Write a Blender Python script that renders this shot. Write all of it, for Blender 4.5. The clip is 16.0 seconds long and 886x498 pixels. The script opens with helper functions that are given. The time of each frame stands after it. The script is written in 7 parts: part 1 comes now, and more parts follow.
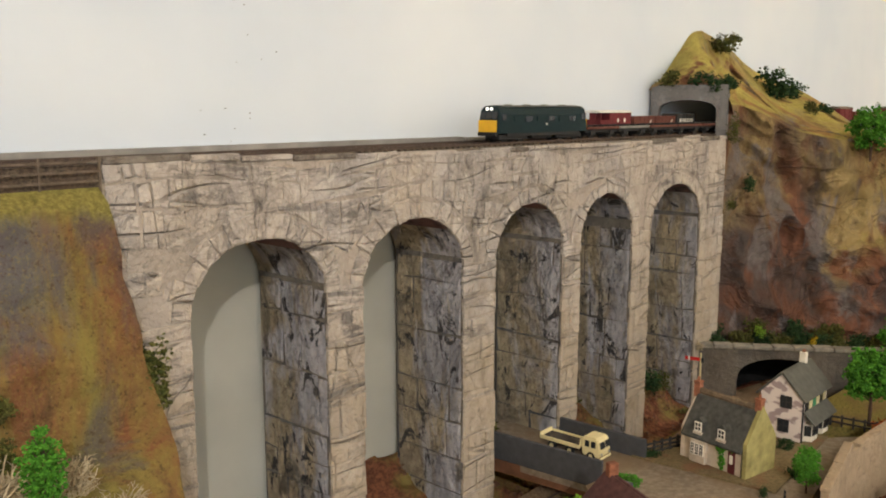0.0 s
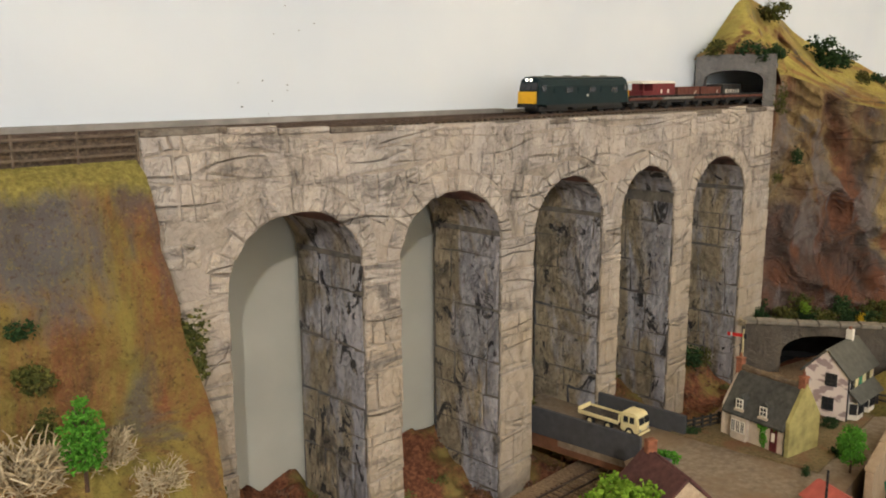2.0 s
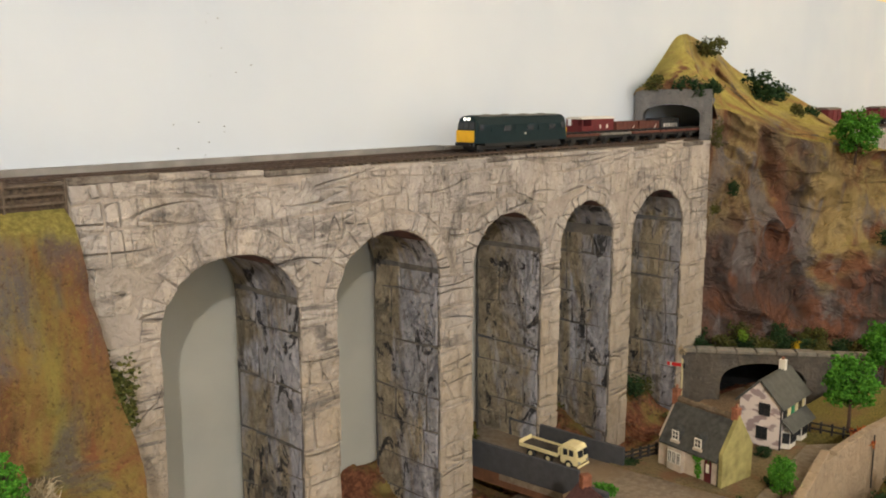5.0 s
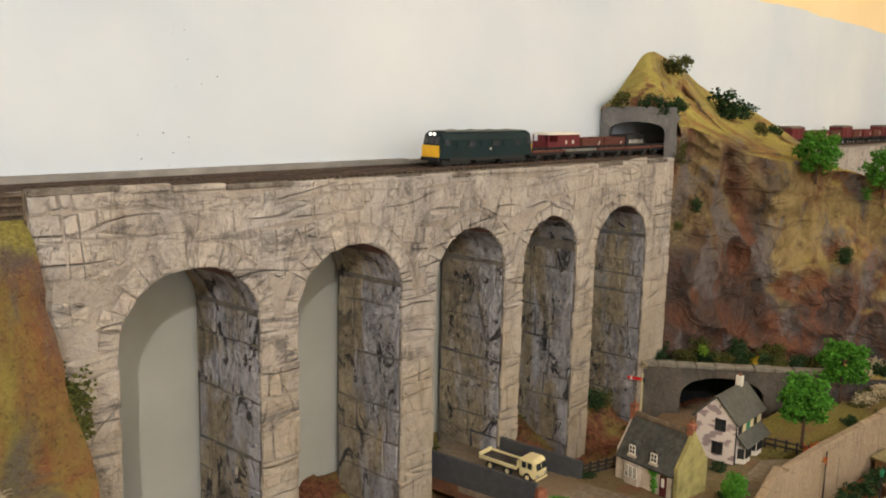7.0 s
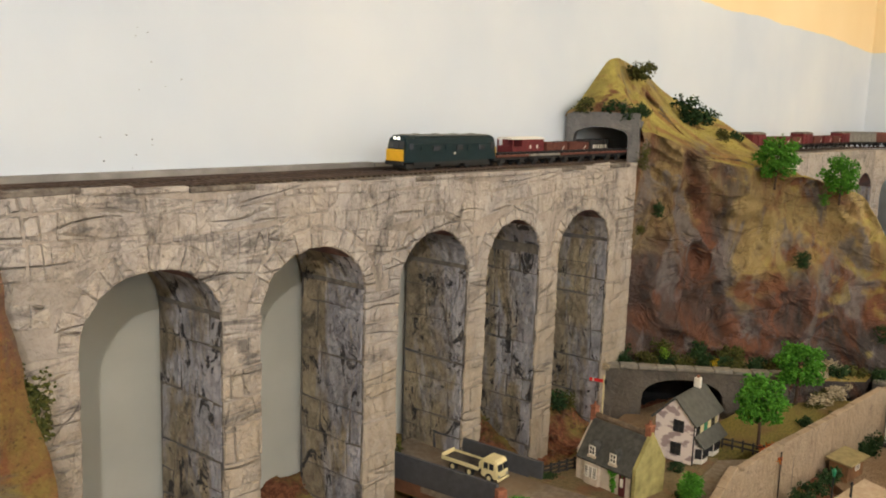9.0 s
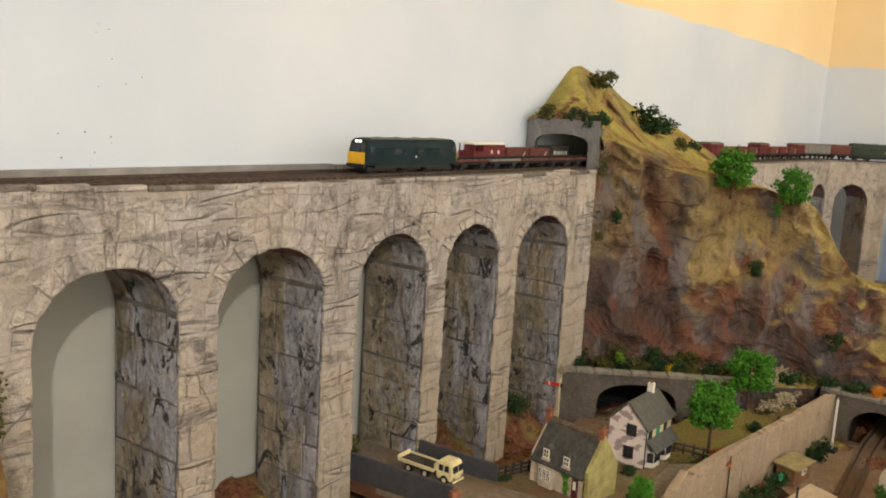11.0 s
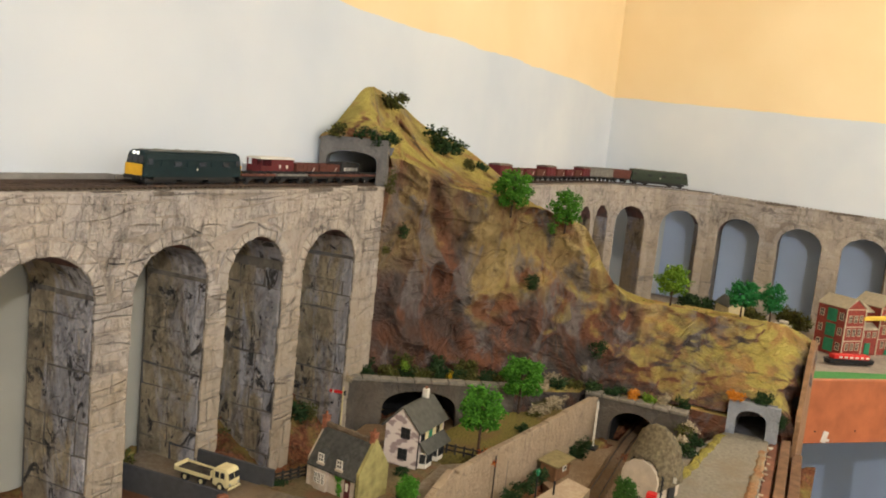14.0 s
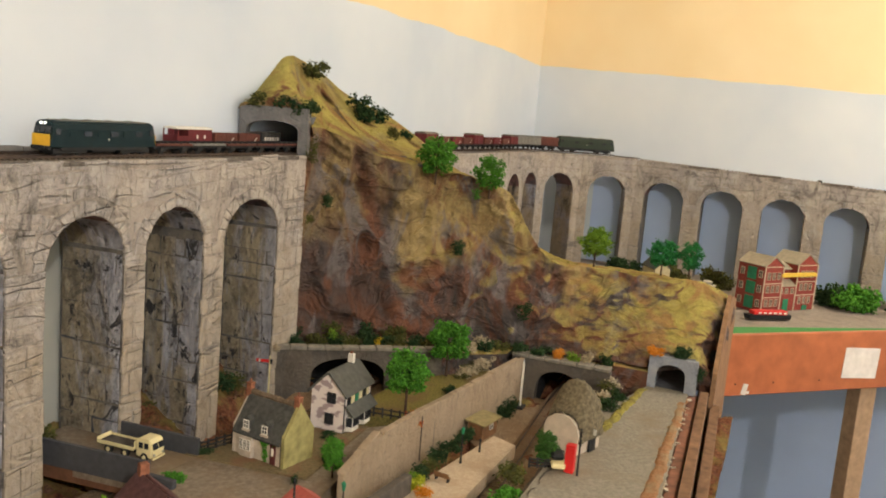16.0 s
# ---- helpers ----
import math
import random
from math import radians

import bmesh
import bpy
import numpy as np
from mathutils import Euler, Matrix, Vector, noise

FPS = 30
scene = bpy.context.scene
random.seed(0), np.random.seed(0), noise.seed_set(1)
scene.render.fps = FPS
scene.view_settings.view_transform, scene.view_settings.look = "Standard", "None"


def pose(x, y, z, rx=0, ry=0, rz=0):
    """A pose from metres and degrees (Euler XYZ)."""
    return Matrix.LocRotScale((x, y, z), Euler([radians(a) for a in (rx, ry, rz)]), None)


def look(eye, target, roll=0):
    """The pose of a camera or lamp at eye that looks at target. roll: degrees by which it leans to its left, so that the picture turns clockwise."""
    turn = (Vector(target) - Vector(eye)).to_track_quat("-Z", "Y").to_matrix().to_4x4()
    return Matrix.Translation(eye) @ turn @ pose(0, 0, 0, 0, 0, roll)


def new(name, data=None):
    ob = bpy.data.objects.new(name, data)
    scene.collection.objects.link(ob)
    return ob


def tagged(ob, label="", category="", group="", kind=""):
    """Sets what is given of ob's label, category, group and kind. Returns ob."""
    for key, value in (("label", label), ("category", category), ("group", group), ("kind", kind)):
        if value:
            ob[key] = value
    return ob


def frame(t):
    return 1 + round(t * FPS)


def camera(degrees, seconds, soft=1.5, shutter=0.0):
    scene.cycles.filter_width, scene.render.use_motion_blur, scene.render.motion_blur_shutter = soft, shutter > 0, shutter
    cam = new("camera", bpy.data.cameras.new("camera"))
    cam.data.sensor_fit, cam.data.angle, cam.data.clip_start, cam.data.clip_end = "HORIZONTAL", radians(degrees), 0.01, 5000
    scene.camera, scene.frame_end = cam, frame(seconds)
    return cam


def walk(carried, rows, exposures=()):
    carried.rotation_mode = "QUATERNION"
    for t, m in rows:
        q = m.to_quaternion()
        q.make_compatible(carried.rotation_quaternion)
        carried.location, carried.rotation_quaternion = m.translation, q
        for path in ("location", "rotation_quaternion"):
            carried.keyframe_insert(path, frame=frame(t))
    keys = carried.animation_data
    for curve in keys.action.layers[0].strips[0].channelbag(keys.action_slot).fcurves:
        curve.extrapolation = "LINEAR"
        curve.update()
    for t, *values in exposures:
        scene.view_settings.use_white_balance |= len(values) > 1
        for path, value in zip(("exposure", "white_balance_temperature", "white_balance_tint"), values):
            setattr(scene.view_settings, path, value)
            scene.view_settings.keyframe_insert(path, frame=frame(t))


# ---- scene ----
cam = camera(53.7, 16.0, soft=1.9)
METRES, EYE, TILT, LEAN, TURN = 0.22, 1.20, -9.2, 0.0, -47.23
ROWS = [
    (0.0, 0.0, 0.0, 0.0, 0.0, 0.0, -0.0),
    (0.5, 0.0051, 0.0006, 0.0118, 0.52, -0.05, -0.05),
    (1.0, 0.003, 0.0058, 0.0154, 1.28, -0.45, -0.26),
    (1.5, 0.0123, 0.0118, 0.0085, 2.1, -1.35, -0.22),
    (2.0, 0.0124, 0.0309, 0.0053, 2.66, -1.83, -0.22),
    (2.5, 0.0241, 0.0289, 0.0051, 2.4, -2.05, -0.16),
    (3.0, 0.0377, 0.017, 0.0031, 2.09, -1.83, -0.13),
    (3.5, 0.0617, -0.0009, 0.086, 1.25, -0.36, -0.41),
    (4.0, 0.0863, -0.0286, 0.105, 0.37, 0.28, -0.47),
    (4.5, 0.1037, -0.0172, 0.0869, 0.31, -0.33, 0.11),
    (7.0, 0.1612, -0.0491, 0.1397, -1.72, -0.26, -1.05),
    (7.5, 0.1778, -0.0761, 0.1386, -2.44, -0.1, -0.94),
    (8.0, 0.1949, -0.0948, 0.1449, -3.02, -0.11, -0.9),
    (10.5, 0.1967, -0.1048, 0.1597, -4.82, -0.07, -2.36),
    (11.0, 0.2144, -0.1352, 0.1633, -6.01, 0.01, -2.43),
    (11.5, 0.2189, -0.1646, 0.159, -8.28, -0.14, -3.24),
    (12.0, 0.3239, -0.2727, 0.1675, -13.01, 0.47, -3.52),
    (12.5, 0.3621, -0.3387, 0.168, -15.14, 1.01, -3.21),
    (13.0, 0.3704, -0.3662, 0.1763, -16.12, 1.31, -3.36),
    (13.5, 0.3811, -0.3845, 0.1761, -16.69, 1.3, -3.4),
    (14.0, 0.4066, -0.4147, 0.178, -17.6, 1.37, -3.12),
    (14.5, 0.4423, -0.4359, 0.1774, -18.72, 1.25, -2.94),
    (15.0, 0.484, -0.4609, 0.157, -20.05, 0.92, -2.5),
    (15.5, 0.5006, -0.4938, 0.1454, -21.05, 0.84, -1.97),
    (16.0, 0.5051, -0.5117, 0.1177, -21.48, -0.13, -1.44),
]
walk(cam, [(t, pose(-0.365, -0.591, EYE, TILT, LEAN, TURN) @ pose(METRES * x, METRES * y, METRES * z, 90 + pitch, roll, yaw)) for t, x, y, z, yaw, pitch, roll in ROWS])

# The near viaduct runs along x with its face in y = 0; the wall behind it is at y = 0.112; z is up from the room's floor.
TOP, CROWN, SPRING = 1.155, 1.094, 1.037
WALL_Y, WALL_X = 0.114, 2.67

# ---------------------------------------------------------------- light
world = bpy.data.worlds.new("world")
scene.world = world
world.use_nodes = True
wn = world.node_tree
sky = wn.nodes.new("ShaderNodeTexSky")
sky.sky_type, sky.sun_disc = "NISHITA", False
sky.sun_elevation, sky.sun_rotation = radians(40), radians(200)
wn.links.new(sky.outputs[0], wn.nodes["Background"].inputs[0])
wn.nodes["Background"].inputs[1].default_value = 0.12
scene.view_settings.exposure = 0.14


def area_lamp(name, eye, target, sx, sy, power, colour):
    data = bpy.data.lights.new(name, "AREA")
    data.shape, data.size, data.size_y, data.energy, data.color = "RECTANGLE", sx, sy, power, colour
    ob = new(name, data)
    ob.matrix_world = look(eye, target)
    return ob


def ceiling_lamp(x, y, z, power, colour, size=0.05):
    data = bpy.data.lights.new("ceiling_lamp_light", "POINT")
    data.energy, data.color, data.shadow_soft_size = power, colour, size
    ob = new("ceiling_lamp_light", data)
    ob.location = (x, y, z)


ceiling_lamp(-1.45, -2.05, 2.25, 98.0, (1.0, 0.95, 0.885), 0.035)
ceiling_lamp(1.70, -1.85, 2.22, 47.0, (1.0, 0.90, 0.74))
area_lamp("window_light", (-1.45, -2.9, 1.65), (-0.2, 0.0, 1.2), 1.0, 1.0, 11.0, (0.74, 0.90, 1.0))
area_lamp("window_light", (1.75, -2.9, 1.65), (1.6, 0.0, 1.2), 1.0, 1.0, 8.0, (0.92, 0.95, 1.0))

# ---------------------------------------------------------------- materials


class Mat:
    """A node material with a principled shader and short ways to add nodes."""

    def __init__(self, name, rough=0.8, metal=0.0, spec=0.3):
        self.m = bpy.data.materials.new(name)
        self.m.use_nodes = True
        self.t = self.m.node_tree
        self.b = self.t.nodes["Principled BSDF"]
        self.b.inputs["Roughness"].default_value = rough
        self.b.inputs["Metallic"].default_value = metal
        self.b.inputs["Specular IOR Level"].default_value = spec
        self.geo = self.t.nodes.new("ShaderNodeNewGeometry")
        self.pos = self.geo.outputs["Position"]

    def n(self, kind, **ins):
        node = self.t.nodes.new(kind)
        for k, v in ins.items():
            self.put(node.inputs[k.replace("_", " ")], v)
        return node

    def put(self, socket, v):
        if isinstance(v, bpy.types.NodeSocket):
            self.t.links.new(v, socket)
        else:
            socket.default_value = v

    def scaled(self, sx, sy, sz, source=None):
        node = self.t.nodes.new("ShaderNodeMapping")
        self.put(node.inputs["Vector"], source or self.pos)
        node.inputs["Scale"].default_value = (sx, sy, sz)
        return node.outputs[0]

    def noise(self, scale, detail=4.0, rough=0.55, vector=None, distort=0.0):
        return self.n("ShaderNodeTexNoise", Vector=vector or self.pos, Scale=scale, Detail=detail, Roughness=rough, Distortion=distort).outputs["Fac"]

    def ramp(self, fac, *stops):
        node = self.t.nodes.new("ShaderNodeValToRGB")
        self.put(node.inputs[0], fac)
        while len(node.color_ramp.elements) < len(stops):
            node.color_ramp.elements.new(0.5)
        for e, (p, c) in zip(node.color_ramp.elements, stops):
            e.position = p
            e.color = (*c, 1) if isinstance(c, tuple) else (c, c, c, 1)
        return node.outputs[0]

    def mix(self, fac, a, b, blend="MIX"):
        node = self.t.nodes.new("ShaderNodeMix")
        node.data_type, node.blend_type = "RGBA", blend
        self.put(node.inputs[0], fac)
        for i, v in ((6, a), (7, b)):
            self.put(node.inputs[i], (*v, 1) if isinstance(v, tuple) else v)
        return node.outputs[2]

    def math(self, op, a, b=0.0):
        node = self.t.nodes.new("ShaderNodeMath")
        node.operation = op
        self.put(node.inputs[0], a)
        self.put(node.inputs[1], b)
        return node.outputs[0]

    def rand(self):
        return self.n("ShaderNodeObjectInfo").outputs["Random"]

    def island(self):
        return self.geo.outputs["Random Per Island"]

    def colour(self, v):
        self.put(self.b.inputs["Base Color"], (*v, 1) if isinstance(v, tuple) else v)
        return self

    def bump(self, height, distance=0.001, strength=0.6):
        node = self.n("ShaderNodeBump", Height=height, Strength=strength, Distance=distance)
        self.put(self.b.inputs["Normal"], node.outputs[0])
        return self


def paint(name, colour, rough=0.55, grain=140.0, vary=0.12, metal=0.0, spec=0.3, per_object=0.0):
    """A plain painted surface with slight grime and relief."""
    m = Mat(name, rough, metal, spec)
    a = tuple(c * (1 - vary * 1.6) for c in colour)
    b = tuple(min(1.0, c * (1 + vary)) for c in colour)
    c = m.mix(m.ramp(m.noise(grain, 5), (0.3, 0.0), (0.75, 1.0)), a, b)
    c = m.mix(m.ramp(m.noise(grain * 0.16, 3), (0.35, 0.0), (0.8, 0.45)), c, tuple(x * 0.6 for x in colour))
    if per_object:
        c = m.mix(m.math("MULTIPLY", m.rand(), per_object), c, tuple(x * 0.45 for x in colour))
    m.colour(c).bump(m.noise(grain * 3, 3), 0.0004, 0.5)
    return m.m


def stone_material(name, light, mid, dark, wash, streak=0.5, shine=0.9, reach=0.0, scribe=0.0, warm=0.0, chip=0.0):
    """Scribed and dry-brushed plaster stone with dark washes that run down."""
    m = Mat(name, shine, 0, 0.25)
    base = m.mix(m.ramp(m.noise(30, 6, 0.6, None, 0.4), (0.34, 0.0), (0.68, 1.0)), mid, light)
    base = m.mix(m.math("MULTIPLY", m.rand(), 0.4), base, mid)
    tint = (light[0] * 0.98, light[1] * 0.86, light[2] * 0.68)
    base = m.mix(m.ramp(m.noise(5.5, 4, 0.6, m.scaled(1, 1, 0.6), 0.4), (0.40, 0.0), (0.60, warm)), base, tint)
    down = m.noise(17, 5, 0.62, m.scaled(1.0, 1.0, 0.45), 0.8)
    base = m.mix(m.ramp(down, (0.50 - reach * 2.2, 0.0), (0.64 - reach * 2.2, streak)), base, wash)
    patch = m.ramp(m.noise(8, 4, 0.6, None, 0.5), (0.44 - reach * 2, 0.12), (0.62 - reach * 2, 1.0))
    smear = m.ramp(m.noise(40, 7, 0.72, m.scaled(1, 1, 0.4), 0.7), (0.51 - reach, 0.0), (0.64 - reach, streak * 1.5))
    base = m.mix(m.math("MULTIPLY", smear, patch), base, dark)
    scratch = m.ramp(m.noise(70, 6, 0.7, m.scaled(0.5, 0.8, 0.9), 1.2), (0.57 - reach, 0.0), (0.68 - reach, 0.5))
    base = m.mix(scratch, base, dark)
    dust = m.ramp(m.noise(95, 5, 0.7), (0.56, 0.0), (0.72, 0.5))
    base = m.mix(dust, base, tuple(min(1.0, c * 1.25) for c in light))
    relief = m.math("ADD", m.noise(210, 5, 0.6), m.math("MULTIPLY", m.noise(48, 5, 0.6, None, 0.8), 2.6))
    if chip:
        # scraped flakes of plaster with sharp little edges
        for freq, tall, cut in ((24, 0.6, 0.5), (52, 0.8, 0.56)):
            flake = m.ramp(m.noise(freq, 5, 0.68, m.scaled(1, 1, tall), 1.1), (cut - 0.012, 0.0), (cut + 0.012, 1.0))
            relief = m.math("ADD", relief, m.math("MULTIPLY", flake, chip))
    if scribe:
        # grooves drawn into the wet plaster: long wandering ones, short upright ones, and slanting brush strokes
        gate = m.ramp(m.noise(13, 3, 0.5), (0.42, 0.0), (0.56, 1.0))
        for vec, freq, width, bend in ((m.scaled(0.26, 0.4, 1.5), 21, 0.016, 0.15), (m.scaled(1.2, 1.2, 0.3), 15, 0.004, 0.1)):
            ridge = m.math("ABSOLUTE", m.math("SUBTRACT", m.noise(freq, 1, 0.4, vec, bend), 0.5))
            line = m.math("MULTIPLY", m.ramp(ridge, (0.0, 1.0), (width, 0.0)), gate)
            base = m.mix(m.math("MULTIPLY", line, scribe * 0.45), base, tuple((a + b) / 2 for a, b in zip(mid, wash)))
            relief = m.math("SUBTRACT", relief, m.math("MULTIPLY", line, 1.8))
        turn = m.t.nodes.new("ShaderNodeMapping")
        m.put(turn.inputs["Vector"], m.pos)
        turn.inputs["Rotation"].default_value = (0, 0.32, 0)
        turn.inputs["Scale"].default_value = (0.3, 0.6, 1.5)
        stroke = m.ramp(m.noise(34, 6, 0.68, turn.outputs[0], 0.6), (0.52, 0.0), (0.60, 0.95))
        along = m.n("ShaderNodeSeparateXYZ", Vector=m.pos).outputs[0]
        soiled = m.n("ShaderNodeMapRange", Value=along, **{"From_Min": -0.05, "From_Max": 0.45, "To_Min": 0.11, "To_Max": -0.05}).outputs[0]
        here = m.ramp(m.math("ADD", m.noise(7, 3, 0.55, m.scaled(0.8, 1, 1.2)), soiled), (0.46, 0.0), (0.60, 1.0))
        # browner washes low on the piers, darkened further to paint in the shade there
        high = m.n("ShaderNodeSeparateXYZ", Vector=m.pos).outputs[2]
        low = m.math("ADD", m.n("ShaderNodeMapRange", Value=high, **{"From_Min": 0.92, "From_Max": 1.09, "To_Min": 0.72, "To_Max": 0.32}).outputs[0], m.math("MULTIPLY", m.math("SUBTRACT", m.noise(24, 5, 0.65), 0.5), 0.9))
        base = m.mix(m.ramp(low, (0.40, 0.0), (0.75, 0.7)), base, (light[0] * 0.74, light[1] * 0.655, light[2] * 0.51))
        base = m.mix(m.math("MULTIPLY", m.math("MULTIPLY", stroke, here), scribe * 1.3), base, tuple(c * 0.8 + w * 0.3 for c, w in zip(dark, wash)))
    m.colour(base)
    m.bump(relief, 0.0023, 0.9)
    return m.m



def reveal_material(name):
    """Insides of the arches: lavender-grey wash in front, its cool daylight put into the colour, tan behind, with tarry
    runs and scraped plaster.
    """
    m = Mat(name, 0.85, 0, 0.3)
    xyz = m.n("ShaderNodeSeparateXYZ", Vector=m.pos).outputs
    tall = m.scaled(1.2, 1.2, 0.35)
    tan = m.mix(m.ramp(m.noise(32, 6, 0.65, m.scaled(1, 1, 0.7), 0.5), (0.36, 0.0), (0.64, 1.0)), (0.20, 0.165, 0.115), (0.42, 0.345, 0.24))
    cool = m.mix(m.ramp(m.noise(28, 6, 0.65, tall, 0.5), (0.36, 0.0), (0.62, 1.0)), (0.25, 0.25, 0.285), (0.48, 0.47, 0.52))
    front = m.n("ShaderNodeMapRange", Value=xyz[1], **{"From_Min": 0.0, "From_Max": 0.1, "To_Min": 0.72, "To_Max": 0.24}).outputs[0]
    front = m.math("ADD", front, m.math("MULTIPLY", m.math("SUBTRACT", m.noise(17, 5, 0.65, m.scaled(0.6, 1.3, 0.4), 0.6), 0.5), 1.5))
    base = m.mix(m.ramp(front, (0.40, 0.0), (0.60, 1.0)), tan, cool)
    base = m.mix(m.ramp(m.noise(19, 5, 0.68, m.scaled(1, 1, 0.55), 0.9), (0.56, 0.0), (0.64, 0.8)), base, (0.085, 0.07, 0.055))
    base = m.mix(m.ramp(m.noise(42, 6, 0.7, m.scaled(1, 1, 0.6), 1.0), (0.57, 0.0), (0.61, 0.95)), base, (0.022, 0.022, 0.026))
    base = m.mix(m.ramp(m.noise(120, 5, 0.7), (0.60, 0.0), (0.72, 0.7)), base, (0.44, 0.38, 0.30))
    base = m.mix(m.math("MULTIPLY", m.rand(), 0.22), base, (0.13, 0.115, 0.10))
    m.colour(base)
    relief = m.math("ADD", m.noise(210, 5, 0.6), m.math("MULTIPLY", m.noise(48, 5, 0.6, None, 0.8), 2.0))
    for freq, cut in ((30, 0.5), (75, 0.54)):
        flake = m.ramp(m.noise(freq, 5, 0.68, m.scaled(1, 1, 0.6), 1.2), (cut - 0.012, 0.0), (cut + 0.012, 1.0))
        relief = m.math("ADD", relief, m.math("MULTIPLY", flake, 1.3))
    m.bump(relief, 0.0034, 1.0)
    return m.m


STONE = stone_material("dressed_stone", (0.465, 0.43, 0.41), (0.375, 0.34, 0.32), (0.07, 0.063, 0.060), (0.235, 0.215, 0.212), 0.5, 0.9, 0.004, 0.65, 0.4, 0.5)
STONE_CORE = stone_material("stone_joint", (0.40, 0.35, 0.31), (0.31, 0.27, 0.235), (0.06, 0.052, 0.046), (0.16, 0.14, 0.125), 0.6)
# darker copies of the stone for faces inside the arches, shade put into colour
STONE_INNER = stone_material("stone_inner_shade", (0.34, 0.285, 0.225), (0.23, 0.195, 0.155), (0.017, 0.017, 0.021), (0.30, 0.305, 0.375), 0.9, 0.5, 0.02, 0.45, 0.7)
STONE_INNER_CORE = stone_material("stone_inner_shade_joint", (0.20, 0.175, 0.15), (0.12, 0.11, 0.10), (0.03, 0.03, 0.032), (0.09, 0.095, 0.11), 0.8)
SOFFIT = stone_material("soffit_maroon", (0.22, 0.115, 0.105), (0.14, 0.085, 0.085), (0.03, 0.025, 0.025), (0.10, 0.10, 0.115), 0.6)
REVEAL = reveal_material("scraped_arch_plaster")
PORTAL_GREY = stone_material("cold_grey_portal_stone", (0.215, 0.21, 0.215), (0.15, 0.147, 0.15), (0.06, 0.06, 0.062), (0.10, 0.10, 0.105), 0.5)
PORTAL = stone_material("grey_portal_stone", (0.145, 0.122, 0.10), (0.09, 0.078, 0.066), (0.05, 0.05, 0.05), (0.10, 0.10, 0.10), 0.4)
# bore colours carry the tunnel's darkness; light would reach into the short bores
DARKBORE = paint("bore_shade_black", (0.014, 0.014, 0.015), 0.95, 90, 0.4)
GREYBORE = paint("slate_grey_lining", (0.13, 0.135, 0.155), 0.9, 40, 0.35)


def hill_material(name="painted_hillside", green=0.0, rust=(0.185, 0.078, 0.046), folds=1.0, scale=1.0, glow=(0.36, 0.175, 0.07)):
    """Brushed-on paint over crumpled plaster: dark stone, rust, ochre and turf in soft patches."""
    m = Mat(name, 0.95, 0, 0.1)
    flow = m.scaled(scale, scale, 0.5 * scale)
    zed = m.n("ShaderNodeSeparateXYZ", Vector=m.pos).outputs[2]
    # darker low on the cliff and towards the viaduct
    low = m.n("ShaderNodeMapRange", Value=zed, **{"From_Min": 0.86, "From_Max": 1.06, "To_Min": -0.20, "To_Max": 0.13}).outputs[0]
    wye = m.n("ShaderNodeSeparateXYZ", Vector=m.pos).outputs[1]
    corner_dark = m.n("ShaderNodeMapRange", Value=wye, **{"From_Min": -0.26, "From_Max": -0.03, "To_Min": 0.0, "To_Max": -0.15}).outputs[0]
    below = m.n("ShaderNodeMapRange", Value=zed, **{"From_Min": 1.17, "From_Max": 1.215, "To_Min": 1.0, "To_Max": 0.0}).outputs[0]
    corner_dark = m.math("MULTIPLY", corner_dark, below)
    low = m.math("ADD", low, corner_dark)
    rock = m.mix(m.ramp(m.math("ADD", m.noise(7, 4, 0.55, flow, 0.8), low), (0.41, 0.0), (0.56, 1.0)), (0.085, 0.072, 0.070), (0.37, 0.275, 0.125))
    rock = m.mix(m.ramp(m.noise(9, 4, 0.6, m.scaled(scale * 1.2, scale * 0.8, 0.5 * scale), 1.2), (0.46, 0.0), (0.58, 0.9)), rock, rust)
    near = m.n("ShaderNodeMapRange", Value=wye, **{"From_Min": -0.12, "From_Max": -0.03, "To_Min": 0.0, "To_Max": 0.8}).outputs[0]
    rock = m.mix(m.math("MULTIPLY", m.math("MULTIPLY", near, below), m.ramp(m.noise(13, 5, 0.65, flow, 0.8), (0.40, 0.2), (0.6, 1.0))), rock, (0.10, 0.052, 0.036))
    rock = m.mix(m.ramp(m.noise(15, 4, 0.6, flow, 1.4), (0.62, 0.0), (0.76, 0.35)), rock, glow)
    rock = m.mix(m.ramp(m.noise(11, 4, 0.6, m.scaled(scale, scale * 1.4, 0.6 * scale), 0.8), (0.53, 0.0), (0.62, 0.85)), rock, (0.18, 0.158, 0.155))
    rock = m.mix(m.ramp(m.noise(48, 6, 0.7, flow, 0.6), (0.52, 0.0), (0.72, 0.6)), rock, (0.06, 0.048, 0.045))
    grass = m.mix(m.ramp(m.noise(22, 6, 0.7), (0.32, 0.0), (0.70, 1.0)), (0.31, 0.25, 0.075), (0.56, 0.47, 0.135))
    grass = m.mix(m.ramp(m.noise(16, 5, 0.62, None, 0.9), (0.48, 0.0), (0.60, 0.8)), grass, (0.36, 0.19, 0.085))
    grass = m.mix(m.ramp(m.noise(330, 3, 0.7), (0.5, 0.0), (0.72, 0.45)), grass, (0.15, 0.13, 0.03))
    up = m.n("ShaderNodeSeparateXYZ", Vector=m.geo.outputs["Normal"]).outputs[2]
    cover = m.math("ADD", m.math("MULTIPLY", up, 1.5), m.math("MULTIPLY", m.math("SUBTRACT", m.noise(9, 7, 0.68, m.scaled(1, 1, 0.6), 0.6), 0.5), 2.4))
